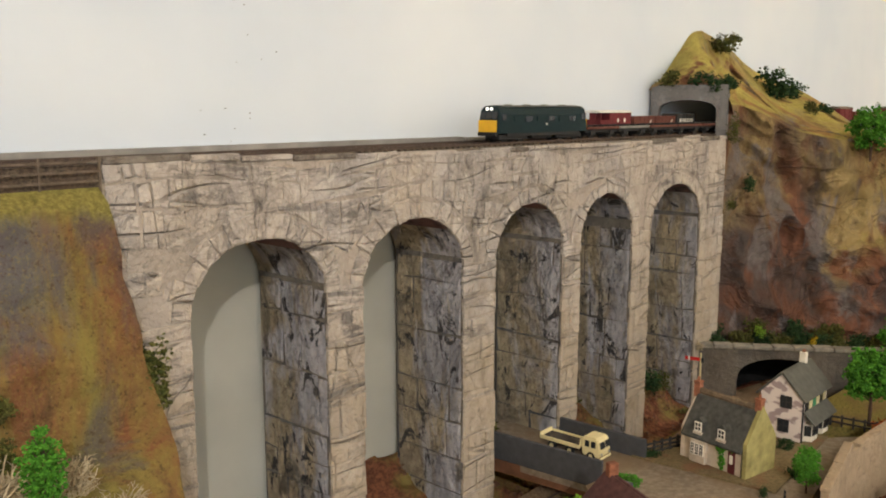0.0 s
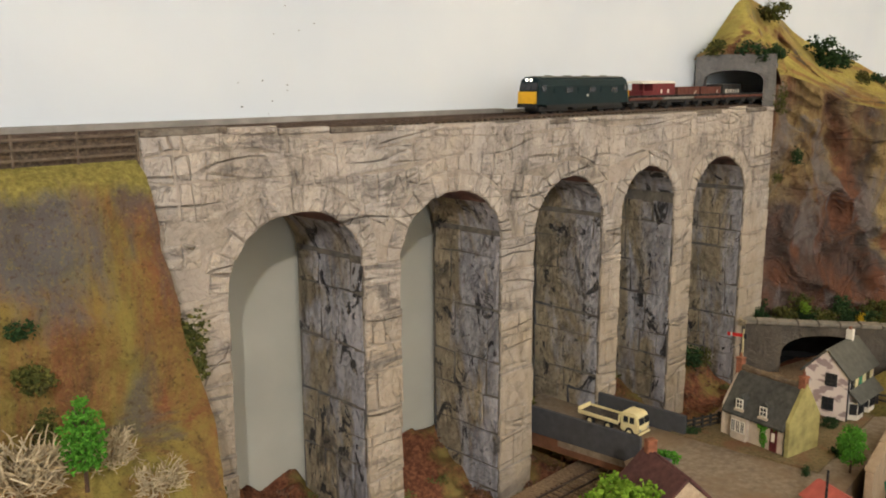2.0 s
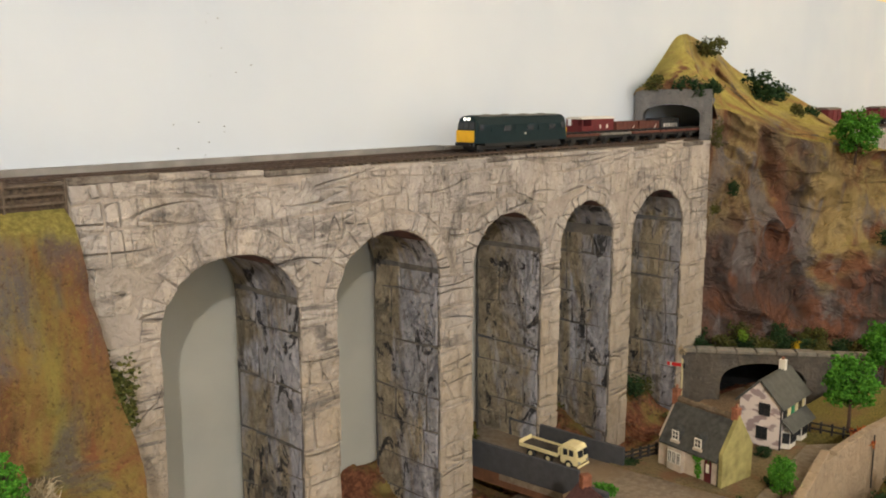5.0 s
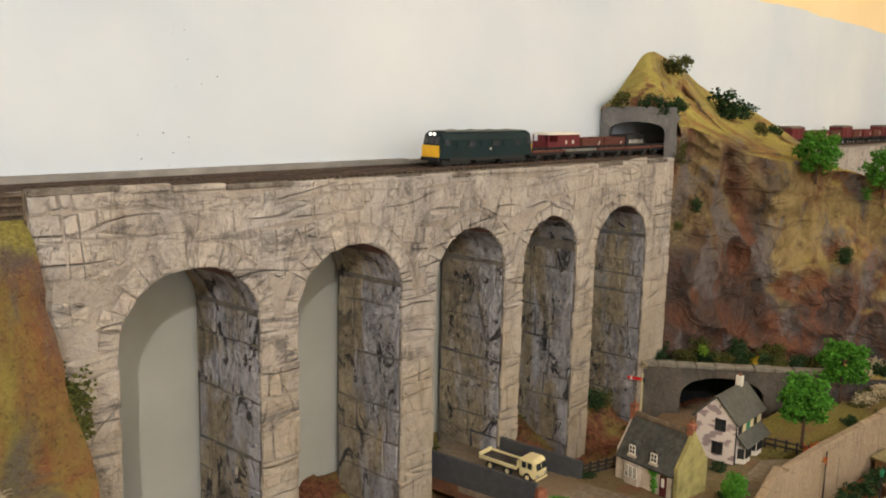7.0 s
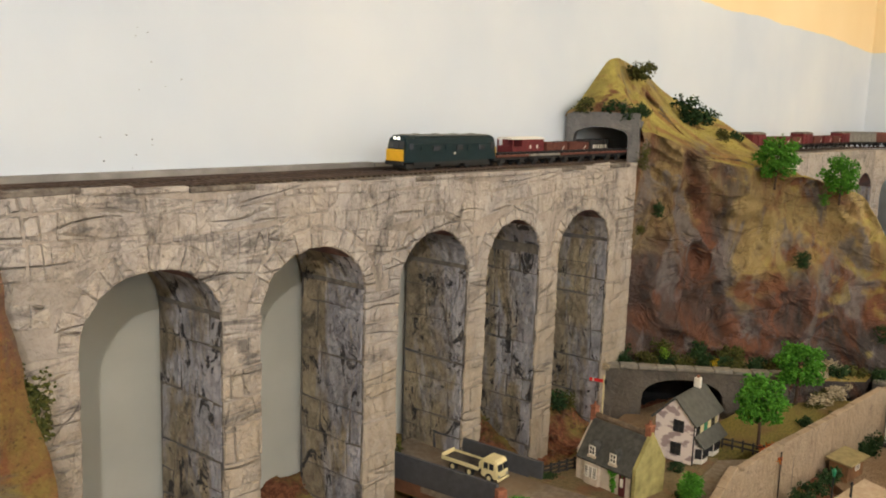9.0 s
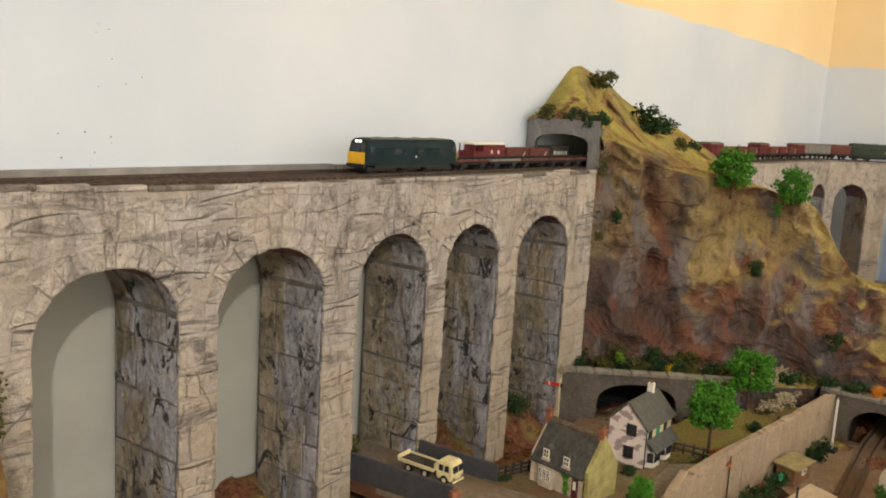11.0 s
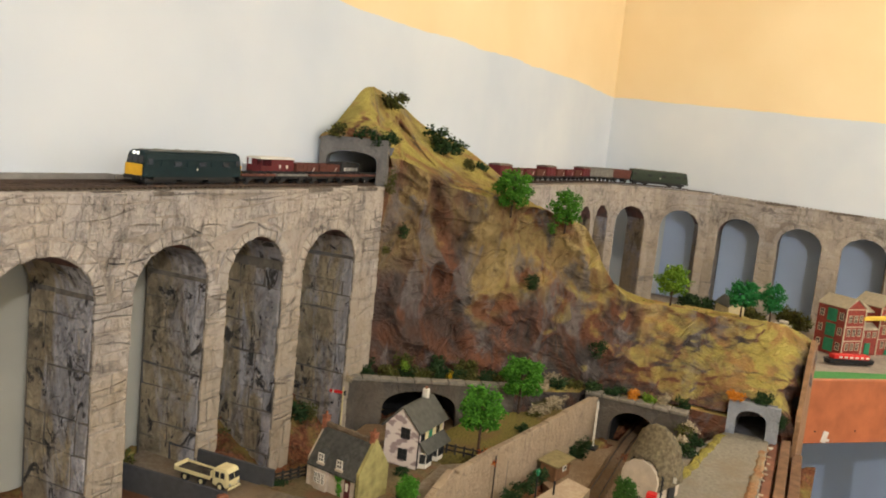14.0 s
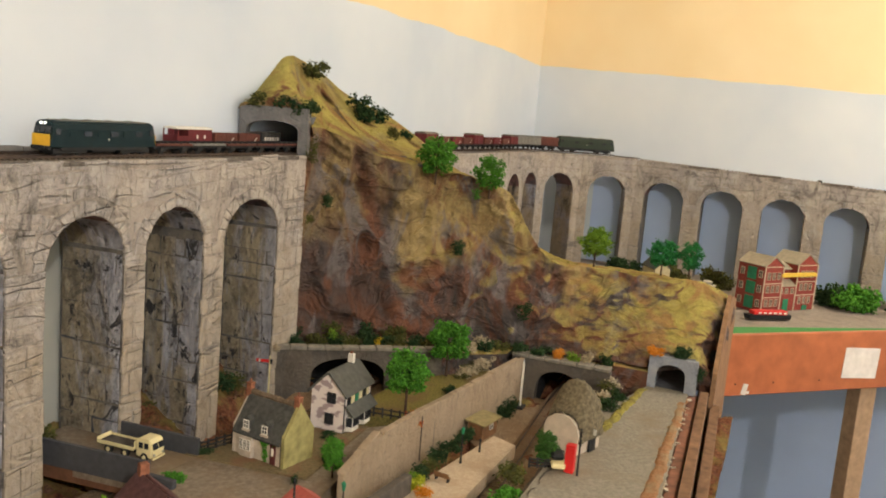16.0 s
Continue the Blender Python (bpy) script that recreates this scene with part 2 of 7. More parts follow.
    lift = m.n("ShaderNodeMapRange", Value=zed, **{"From_Min": 0.84, "From_Max": 1.14, "To_Min": -0.78 + green, "To_Max": 0.06 + green}).outputs[0]
    shelf = m.n("ShaderNodeMapRange", Value=wye, **{"From_Min": -0.30, "From_Max": -0.62, "To_Min": 0.0, "To_Max": 0.24}).outputs[0]
    cover = m.ramp(m.math("ADD", m.math("ADD", m.math("ADD", cover, lift), shelf), m.math("MULTIPLY", corner_dark, 5.5)), (0.28, 0.0), (0.95, 1.0))
    m.colour(m.mix(cover, rock, grass))
    ridge = m.math("ABSOLUTE", m.math("SUBTRACT", m.noise(11, 4, 0.5, m.scaled(1, 1, 1.6), 1.5), 0.5))
    fold = m.math("MULTIPLY", m.ramp(ridge, (0.0, 1.0), (0.05, 0.0)), 0.7 * folds)
    m.bump(m.math("ADD", m.math("ADD", m.math("MULTIPLY", m.noise(420, 4, 0.7), 0.8), m.math("MULTIPLY", m.noise(60, 6, 0.62), 2.4)), fold), 0.0048, 1.0)
    return m.m


def scatter_material(name, a, b, c, fine=320.0, coarse=22.0):
    """Loose scatter: two tones and patches of a third."""
    m = Mat(name, 0.97, 0, 0.1)
    col = m.mix(m.ramp(m.noise(fine, 4, 0.7), (0.38, 0.0), (0.64, 1.0)), a, b)
    col = m.mix(m.ramp(m.noise(coarse, 5, 0.6), (0.48, 0.0), (0.64, 0.85)), col, c)
    m.colour(col).bump(m.noise(fine * 1.3, 4, 0.7), 0.0016, 0.8)
    return m.m


HILL = hill_material()


def bank_material():
    """Flocked plaster bank: olive and rust scatter in hanging streaks, blue-grey bare rock, bright turf on the brow."""
    m = Mat("flocked_bank", 0.97, 0, 0.1)
    hang = m.scaled(1.3, 1.3, 0.42)
    col = m.mix(m.ramp(m.noise(17, 5, 0.65, hang, 0.6), (0.42, 0.0), (0.60, 1.0)), (0.245, 0.205, 0.06), (0.225, 0.105, 0.05))
    col = m.mix(m.ramp(m.noise(24, 5, 0.65, hang, 0.5), (0.52, 0.0), (0.68, 0.7)), col, (0.095, 0.06, 0.035))
    split = m.n("ShaderNodeSeparateXYZ", Vector=m.pos).outputs
    dx = m.math("MULTIPLY", m.math("ADD", split[0], 0.155), 1.25)
    dz = m.math("MULTIPLY", m.math("SUBTRACT", split[2], 1.100), 0.8)
    away = m.math("SQRT", m.math("ADD", m.math("MULTIPLY", dx, dx), m.math("MULTIPLY", dz, dz)))
    away = m.math("ADD", away, m.math("MULTIPLY", m.math("SUBTRACT", m.noise(22, 5, 0.65, hang, 0.4), 0.5), 0.10))
    col = m.mix(m.ramp(away, (0.028, 0.9), (0.054, 0.0)), col, (0.125, 0.122, 0.135))
    side = m.math("ADD", split[0], m.math("MULTIPLY", m.math("SUBTRACT", m.noise(26, 5, 0.65, hang, 0.6), 0.5), 0.07))
    side = m.n("ShaderNodeMapRange", Value=side, **{"From_Min": -0.108, "From_Max": -0.085, "To_Min": 0.0, "To_Max": 0.85}).outputs[0]
    side = m.math("MULTIPLY", side, m.n("ShaderNodeMapRange", Value=split[2], **{"From_Min": 1.0, "From_Max": 1.06, "To_Min": 0.3, "To_Max": 1.0}).outputs[0])
    col = m.mix(side, col, (0.20, 0.078, 0.045))
    col = m.mix(m.ramp(m.noise(13, 4, 0.6, hang, 0.4), (0.57, 0.0), (0.66, 0.8)), col, (0.11, 0.098, 0.092))
    col = m.mix(m.ramp(m.noise(310, 3, 0.75), (0.52, 0.0), (0.68, 0.4)), col, (0.30, 0.235, 0.065))
    col = m.mix(m.ramp(m.noise(260, 3, 0.75, m.scaled(1, 1.3, 0.9)), (0.55, 0.0), (0.68, 0.6)), col, (0.07, 0.04, 0.022))
    zed = m.n("ShaderNodeSeparateXYZ", Vector=m.pos).outputs[2]
    brow = m.math("ADD", zed, m.math("MULTIPLY", m.math("SUBTRACT", m.noise(38, 6, 0.68, m.scaled(1, 1, 0.3)), 0.5), 0.05))
    brow = m.n("ShaderNodeMapRange", Value=brow, **{"From_Min": 1.122, "From_Max": 1.134, "To_Min": 0.0, "To_Max": 1.0}).outputs[0]
    turf = m.mix(m.ramp(m.noise(260, 4, 0.7), (0.36, 0.0), (0.66, 1.0)), (0.17, 0.145, 0.045), (0.33, 0.29, 0.085))
    m.colour(m.mix(brow, col, turf))
    m.bump(m.math("ADD", m.noise(420, 4, 0.75), m.math("MULTIPLY", m.noise(60, 6, 0.62), 2.2)), 0.0035, 0.95)
    return m.m


BANK = bank_material()
EARTH = scatter_material("brown_earth", (0.075, 0.028, 0.018), (0.20, 0.082, 0.042), (0.19, 0.16, 0.05), 200, 16)
GRASS = scatter_material("ochre_turf", (0.11, 0.095, 0.03), (0.23, 0.19, 0.055), (0.15, 0.10, 0.045))
BALLAST = scatter_material("brown_ballast", (0.14, 0.095, 0.06), (0.30, 0.215, 0.14), (0.19, 0.12, 0.07), 420, 14)
GRAVEL = scatter_material("pale_gravel", (0.20, 0.18, 0.145), (0.285, 0.26, 0.215), (0.22, 0.175, 0.125), 190, 9)
PLOT = scatter_material("trodden_brown_turf", (0.13, 0.10, 0.055), (0.20, 0.155, 0.085), (0.19, 0.10, 0.06), 240, 26)
ROAD = scatter_material("worn_grey_road", (0.165, 0.132, 0.098), (0.25, 0.205, 0.158), (0.19, 0.135, 0.085), 150, 14)
PLATFORM = scatter_material("sandy_platform", (0.42, 0.33, 0.24), (0.52, 0.42, 0.31), (0.40, 0.29, 0.20), 200, 18)
WALLSTONE = stone_material("retaining_wall_stone", (0.37, 0.285, 0.20), (0.30, 0.225, 0.155), (0.12, 0.09, 0.065), (0.25, 0.195, 0.145), 0.3)
PALETIMBER = paint("planed_pine", (0.40, 0.27, 0.17), 0.7, 60, 0.2)
OLDTIMBER = paint("stained_timber", (0.21, 0.115, 0.065), 0.75, 60, 0.3)
TIMBER = paint("raw_timber", (0.30, 0.17, 0.09), 0.7, 60, 0.25)
SLEEPER = paint("dark_sleeper", (0.095, 0.07, 0.05), 0.9, 200, 0.3)
RUSTRAIL = paint("rusty_rail", (0.085, 0.058, 0.045), 0.55, 200, 0.3, 0.4)

# ---------------------------------------------------------------- mesh helpers


def empty(name, at=(0, 0, 0), turn=0.0, label="", category="", group="", kind=""):
    ob = new(name)
    ob.empty_display_size = 0.01
    ob.matrix_basis = pose(*at, 0, 0, turn)
    return tagged(ob, label, category, group, kind)


def finish(bm, smooth=False):
    bmesh.ops.recalc_face_normals(bm, faces=bm.faces)
    data = bpy.data.meshes.new("mesh")
    bm.to_mesh(data)
    bm.free()
    if smooth:
        data.polygons.foreach_set("use_smooth", [True] * len(data.polygons))
    return data


def part(name, bm, material, parent=None, label="", smooth=False):
    """Links a bmesh (or a mesh) as one mesh object under a thing or a part."""
    data = bm if isinstance(bm, bpy.types.Mesh) else finish(bm, smooth)
    if not data.materials:
        data.materials.append(material)
    data.name = name
    ob = new(name, data)
    ob.parent = parent
    return tagged(ob, label)


def box(x0, x1, y0, y1, z0, z1, bevel=0.0, bm=None, m=None):
    bm = bm or bmesh.new()
    mid, size = ((x0 + x1) / 2, (y0 + y1) / 2, (z0 + z1) / 2), (abs(x1 - x0), abs(y1 - y0), abs(z1 - z0))
    mat = (m or Matrix()) @ Matrix.Translation(mid) @ Matrix.Diagonal((*size, 1))
    made = bmesh.ops.create_cube(bm, size=1, matrix=mat)
    if bevel:
        edges = list({e for v in made["verts"] for e in v.link_edges})
        bmesh.ops.bevel(bm, geom=edges, offset=bevel, segments=1, affect="EDGES")
    return bm


def rod(p, q, r, r2=None, sides=8, bm=None):
    bm = bm or bmesh.new()
    p, q = Vector(p), Vector(q)
    d = q - p
    turn = d.to_track_quat("Z", "Y").to_matrix().to_4x4()
    bmesh.ops.create_cone(bm, cap_ends=True, segments=sides, radius1=r, radius2=r if r2 is None else r2, depth=d.length,
                          matrix=Matrix.Translation((p + q) / 2) @ turn)
    return bm


def prism(outline, depth, m=None, bm=None):
    """A flat outline in the x-z plane pushed along y."""
    bm = bm or bmesh.new()
    m = m or Matrix()
    front = [bm.verts.new(m @ Vector((x, 0, z))) for x, z in outline]
    back = [bm.verts.new(m @ Vector((x, depth, z))) for x, z in outline]
    bm.faces.new(front)
    bm.faces.new(back[::-1])
    k = len(outline)
    for i in range(k):
        bm.faces.new((front[i], back[i], back[(i + 1) % k], front[(i + 1) % k]))
    return bm


def sheet(nu, nv, f, both=None):
    """A grid of f(u, v), u and v from 0 to 1."""
    vs = [tuple(f(i / (nu - 1), j / (nv - 1))) for i in range(nu) for j in range(nv)]
    fs = [(i * nv + j, (i + 1) * nv + j, (i + 1) * nv + j + 1, i * nv + j + 1) for i in range(nu - 1) for j in range(nv - 1)]
    data = bpy.data.meshes.new("sheet")
    data.from_pydata(vs, [], fs)
    data.polygons.foreach_set("use_smooth", [True] * len(data.polygons))
    data.update()
    return data


def fractal(p, scale, octaves=4):
    return noise.fractal(Vector(p) * scale, 1.0, 2.0, octaves)


# ---------------------------------------------------------------- the room


def wall_paint():
    """Sky-blue paint below a hand-cut line, cream above it."""
    m = Mat("sky_and_cream_wall_paint", 0.75, 0, 0.25)
    xyz = m.n("ShaderNodeSeparateXYZ", Vector=m.pos)
    wobble = m.math("MULTIPLY", m.math("SUBTRACT", m.noise(5, 3), 0.5), 0.02)
    drop = m.n("ShaderNodeMapRange", Value=xyz.outputs[0], **{"From_Min": 2.25, "From_Max": 2.66, "To_Min": -0.011, "To_Max": 0.0}).outputs[0]
    high = m.math("GREATER_THAN", m.math("ADD", m.math("ADD", xyz.outputs[2], drop), m.math("ADD", wobble, m.math("MULTIPLY", xyz.outputs[1], -0.0236))), 1.4417)
    cloud = m.ramp(m.noise(1.6, 4, 0.6), (0.35, 0.0), (0.70, 1.0))
    blue = m.mix(cloud, (0.52, 0.585, 0.68), (0.67, 0.71, 0.755))
    cream = m.mix(m.ramp(m.noise(3.0, 3), (0.3, 0.0), (0.7, 1.0)), (0.79, 0.62, 0.365), (0.84, 0.69, 0.44))
    m.colour(m.mix(high, blue, cream))
    m.bump(m.noise(90, 4), 0.0006, 0.35)
    return m.m


WALLPAINT = wall_paint()
CREAM = paint("cream_wall_paint", (0.80, 0.66, 0.42), 0.8, 8, 0.06)
WHITE = paint("white_ceiling_paint", (0.80, 0.79, 0.76), 0.85, 6, 0.04)
CARPET = scatter_material("grey_carpet", (0.12, 0.12, 0.13), (0.18, 0.18, 0.19), (0.14, 0.13, 0.13), 260, 6)
GLASS = paint("window_frame_white", (0.8, 0.8, 0.78), 0.4, 40, 0.05)

RX0, RY0, CEIL = -2.6, -3.0, 2.45


def structure(name, bm, material, label, category="wall"):
    ob = part(name, bm, material)
    return tagged(ob, label, category, kind="structure")


structure("wall_north", box(RX0 - 0.12, WALL_X + 0.12, WALL_Y, WALL_Y + 0.12, 0, CEIL), WALLPAINT, "plaster wall painted sky blue below cream")
structure("wall_east", box(WALL_X, WALL_X + 0.12, RY0, WALL_Y, 0, CEIL), WALLPAINT, "plaster wall painted sky blue below cream")
structure("floor", box(RX0 - 0.12, WALL_X + 0.12, RY0 - 0.12, WALL_Y + 0.12, -0.1, 0), CARPET, "plain grey carpeted room floor", "floor")
structure("ceiling", box(RX0 - 0.12, WALL_X + 0.12, RY0 - 0.12, WALL_Y + 0.12, CEIL, CEIL + 0.1), WHITE, "plain white painted ceiling", "ceiling")
structure("wall_west", box(RX0 - 0.12, RX0, RY0, WALL_Y, 0, CEIL), CREAM, "plain cream painted plaster wall")
bm = box(RX0 - 0.12, -2.0, RY0 - 0.12, RY0, 0, CEIL)
for x0, x1, z0, z1 in ((-0.9, 1.2, 0, CEIL), (2.3, WALL_X + 0.12, 0, CEIL), (-2.0, -0.9, 0, 1.1), (-2.0, -0.9, 2.2, CEIL), (1.2, 2.3, 0, 1.1), (1.2, 2.3, 2.2, CEIL)):
    box(x0, x1, RY0 - 0.12, RY0, z0, z1, bm=bm)
structure("wall_south", bm, CREAM, "cream painted wall with two window openings")
for i, x0 in enumerate((-2.0, 1.2)):
    bm = bmesh.new()
    for a, b, c, d in ((0, 0.05, 1.1, 2.2), (1.05, 1.1, 1.1, 2.2), (0.05, 1.05, 1.1, 1.15), (0.05, 1.05, 2.15, 2.2), (0.53, 0.57, 1.15, 2.15)):
        box(x0 + a, x0 + b, RY0 - 0.09, RY0 - 0.03, c, d, bm=bm)
    structure("window_%d" % (i + 1), bm, GLASS, "white painted timber window frame", "window")

# thin panel over the wall, greyer and darker than the wall above it
BACKPANEL = paint("grey_green_backing", (0.45, 0.45, 0.405), 0.85, 12, 0.06)
structure("wall_panel", box(-1.6, 0.92, WALL_Y - 0.0035, WALL_Y - 0.0005, 0.60, TOP - 0.002), BACKPANEL, "flat grey-green backing behind the arches")

# bluer than the wall's sky paint: bluish daylight in the shade, put into colour
BLUEPANEL = paint("blue_daylight_shade", (0.50, 0.635, 0.92), 0.8, 5, 0.05)
structure("wall_panel", box(WALL_X - 0.0035, WALL_X - 0.0005, -2.2, -0.12, 0.0, 1.128), BLUEPANEL, "flat sky-blue lower wall, bluish daylight shade painted in")

# ---------------------------------------------------------------- viaducts


def arch_outline(x0, x1, spring, crown, steps=20):
    c, r = (x0 + x1) / 2, (x1 - x0) / 2
    return [(c - r * math.cos(math.pi * i / steps), spring + (crown - spring) * math.sin(math.pi * i / steps)) for i in range(steps + 1)]


def viaduct_body(x0, x1, arches, top, spring, crown, foot, depth):
    """The pierced wall: one solid strip per pier and per arch step."""
    bm = bmesh.new()
    def quadbox(xa, xb, za, zb, zc):
        v = [bm.verts.new(p) for p in ((xa, 0, za), (xb, 0, zb), (xb, 0, zc), (xa, 0, zc), (xa, depth, za), (xb, depth, zb), (xb, depth, zc), (xa, depth, zc))]
        for f in ((0, 1, 2, 3), (7, 6, 5, 4), (0, 4, 5, 1), (3, 2, 6, 7)):
            bm.faces.new([v[i] for i in f])
        return v
    edge = x0
    ends = []
    for a, b in [*arches, (x1, x1)]:
        v = quadbox(edge, a, foot, foot, top)
        bm.faces.new([v[i] for i in (0, 3, 7, 4)])
        bm.faces.new([v[i] for i in (1, 5, 6, 2)])
        if b > a:
            pts = arch_outline(a, b, spring, crown)
            for (xa, za), (xb, zb) in zip(pts, pts[1:]):
                quadbox(xa, xb, za, zb, top)
        edge = b
    bmesh.ops.remove_doubles(bm, verts=bm.verts, dist=1e-5)
    return bm


def lip(x, z):
    """The parapet climbs a little towards its outer end."""
    return z + 0.027 * min(max(0.25 - x, 0.0), 0.33) * min(max((z - 1.10) / 0.05, 0.0), 1.0)


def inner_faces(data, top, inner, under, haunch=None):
    """Gives the faces inside the openings their own darker, shaded colour: sides, haunches and crown."""
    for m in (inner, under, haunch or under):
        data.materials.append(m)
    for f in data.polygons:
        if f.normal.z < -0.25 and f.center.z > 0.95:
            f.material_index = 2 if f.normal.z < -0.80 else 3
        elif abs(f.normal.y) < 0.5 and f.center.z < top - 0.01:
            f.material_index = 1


def block_mesh(corners, place, proud, inset=0.0012):
    """One dressed stone: a face quad (u, w) pushed out of its wall and worn round the edge."""
    cu, cw = sum(c[0] for c in corners) / 4, sum(c[1] for c in corners) / 4
    mid = [(u + (cu - u) * 0.02, w + (cw - w) * 0.02) for u, w in corners]
    top = []
    for u, w in corners:
        d = max(math.hypot(cu - u, cw - w), 1e-6)
        k = min(0.45, inset * 1.6 / d)
        top.append((u + (cu - u) * k, w + (cw - w) * k))
    vs = [place(u, w, -0.0015) for u, w in corners] + [place(u, w, proud * random.uniform(0.45, 0.75)) for u, w in mid] + [place(u, w, proud * random.uniform(0.8, 1.25)) for u, w in top]
    fs = [(8, 9, 10, 11)]
    for a in (0, 4):
        for i in range(4):
            j = (i + 1) % 4
            fs.append((a + i, a + j, a + 4 + j, a + 4 + i))
    return vs, fs


class Stones:
    """Collects stones either as parts of their own or as one joined mesh."""

    def __init__(self, parent, material, joined=False):
        self.parent, self.material, self.joined, self.vs, self.fs, self.count = parent, material, joined, [], [], 0

    def add(self, corners, place, proud):
        vs, fs = block_mesh(corners, place, proud)
        self.count += 1
        if self.joined:
            k = len(self.vs)
            self.vs += vs
            self.fs += [tuple(i + k for i in f) for f in fs]
        else:
            part("stone", self.mesh(vs, fs), self.material, self.parent)

    def mesh(self, vs, fs):
        data = bpy.data.meshes.new("stone")
        data.from_pydata([tuple(v) for v in vs], [], fs)
        data.update()
        return data

    def done(self):
        if self.joined and self.vs:
            ob = part("stonework", self.mesh(self.vs, self.fs), self.material, self.parent)
            tagged(ob, kind="stuff")


def jitter(k):
    return random.uniform(-k, k)


def course_fill(stones, x0, x1, z0, z1, height, length, place, proud, floor_of=None, gap=0.0008, slope=0.0):
    """Courses of uneven stones between x0 and x1; floor_of(x) lifts the lower edge over an arch."""
    z = z0
    row = 0
    while z < z1 - 0.004:
        h = min(height * random.uniform(0.55, 1.45), z1 - z)
        if z1 - z - h < height * 0.35:
            h = z1 - z
        x = x0
        first = True
        while x < x1 - 0.003:
            l = length * random.choice((0.4, 0.6, 0.8, 1.1, 1.6, 2.1)) * (0.6 if first and row % 2 else 1)
            first = False
            if floor_of and floor_of(x + 0.012) > z - 0.004:
                l = min(l, 0.017)
            xe = x1 if x1 - x - l < length * 0.4 else x + l
            lift = [slope * (math.sin(q * 31 + z * 40) + 1.3 * math.sin(q * 13 + z * 9)) for q in (x, xe)]
            lo = [z + lift[0], z + lift[1]]
            hi = [z + h + lift[0], z + h + lift[1]]
            if floor_of:
                lo = [max(v, floor_of(q)) for v, q in zip(lo, (x + gap, xe - gap))]
                mid = floor_of((x + xe) / 2)
                bump = mid - sum(lo) / 2
                if bump > 0:
                    lo = [v + bump for v in lo]
            if max(hi[0] - lo[0], hi[1] - lo[1]) > 0.006 and min(hi[0] - lo[0], hi[1] - lo[1]) > -0.003:
                lo = [min(a, b - 0.0025) for a, b in zip(lo, hi)]
                j = 0.0017
                stones.add([(x + gap + jitter(j), lo[0] + gap + jitter(j)), (xe - gap + jitter(j), lo[1] + gap + jitter(j)),
                            (xe - gap + jitter(j), hi[1] - gap + jitter(j)), (x + gap + jitter(j), hi[0] - gap + jitter(j))], place, proud)
            x = xe
        z += h
        row += 1


def voussoirs(stones, x0, x1, spring, crown, ring, count, place, proud):
    c, r, rise = (x0 + x1) / 2, (x1 - x0) / 2, crown - spring
    at = lambda a, k: (c - (r + k) * math.cos(a), spring + (rise + k) * math.sin(a))
    cuts = [0.0] + [i + jitter(0.3) for i in range(1, count)] + [float(count)]
    for p, q in zip(cuts, cuts[1:]):
        a, b = math.pi * (p + 0.02) / count, math.pi * (q - 0.02) / count
        k = ring * random.uniform(0.72, 1.12)
        stones.add([at(a, jitter(0.0014)), at(b, jitter(0.0014)), at(b, k), at(a, k)][::-1], place, proud)


def dress_viaduct(face, inner, x0, x1, arches, top, spring, crown, foot, place_of, depth=0.1, size=1.0, ring=0.019):
    def over(x):
        z = 0.0
        for a, b in arches:
            c, r = (a + b) / 2, (b - a) / 2 + ring
            if abs(x - c) < r:
                z = max(z, spring + (crown - spring + ring) * math.sqrt(1 - ((x - c) / r) ** 2) + 0.0015)
        return z
    front = place_of("front", x0 < 0)
    course_fill(face, x0, x1, spring + 0.002, top - 0.002, 0.021 * size, 0.042 * size, front, 0.0013, over, gap=0.0005, slope=0.0036)
    for a, b in arches:
        voussoirs(face, a, b, spring, crown, ring, 13, front, 0.0019)
    edges = [x0] + [e for ab in arches for e in ab] + [x1]
    for a, b in zip(edges[::2], edges[1::2]):
        course_fill(face, a - 0.0008, b + 0.0008, foot, spring + 0.001, 0.030 * size, 0.036 * size, front, 0.0017, gap=0.0006)
    for a, b in arches:
        course_fill(inner, 0.002, depth - 0.002, foot, spring + 0.004, 0.040 * size, 0.044 * size, place_of("side", b), 0.0015, gap=0.0006)


def straight_place(kind, at):
    if kind == "front":
        return lambda u, w, d: (u, -d, lip(u, w) if at else w)
    return lambda u, w, d: (at - d, u, w)




def falling_place(kind, at):
    flat = straight_place(kind, False if kind == "front" else at)
    def place(u, w, d):
        x, y, z = flat(u, w, d)
        return (x, y, z + far_drop(0.05 - x, z))
    return place


ARCHES = [(-0.014, 0.122), (0.165, 0.305), (0.357, 0.482), (0.519, 0.640), (0.687, 0.830)]
viaduct = empty("viaduct", (0, 0, 0), 0, "five-arched pale grey stone model viaduct against the wall", "viaduct")
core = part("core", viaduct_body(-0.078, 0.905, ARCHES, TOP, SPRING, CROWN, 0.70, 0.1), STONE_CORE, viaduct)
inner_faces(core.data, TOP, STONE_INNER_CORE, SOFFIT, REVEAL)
for v in core.data.vertices:
    if v.co.y < 0.02:
        v.co.z = lip(v.co.x, v.co.z)

FAR_X, FAR_TOP, FAR_CROWN, FAR_SPRING = 2.55, 1.146, 1.082, 1.025
FAR_ARCHES = [(0.362 + 0.184 * i, 0.490 + 0.184 * i) for i in range(7)]


def far_drop(y, z=2.0):
    """The far viaduct falls gently away from the corner; its feet stay level."""
    return (0.0015 + 0.033 * (min(y, -0.19) + 0.375)) * min(max((z - 0.85) / 0.15, 0.0), 1.0)



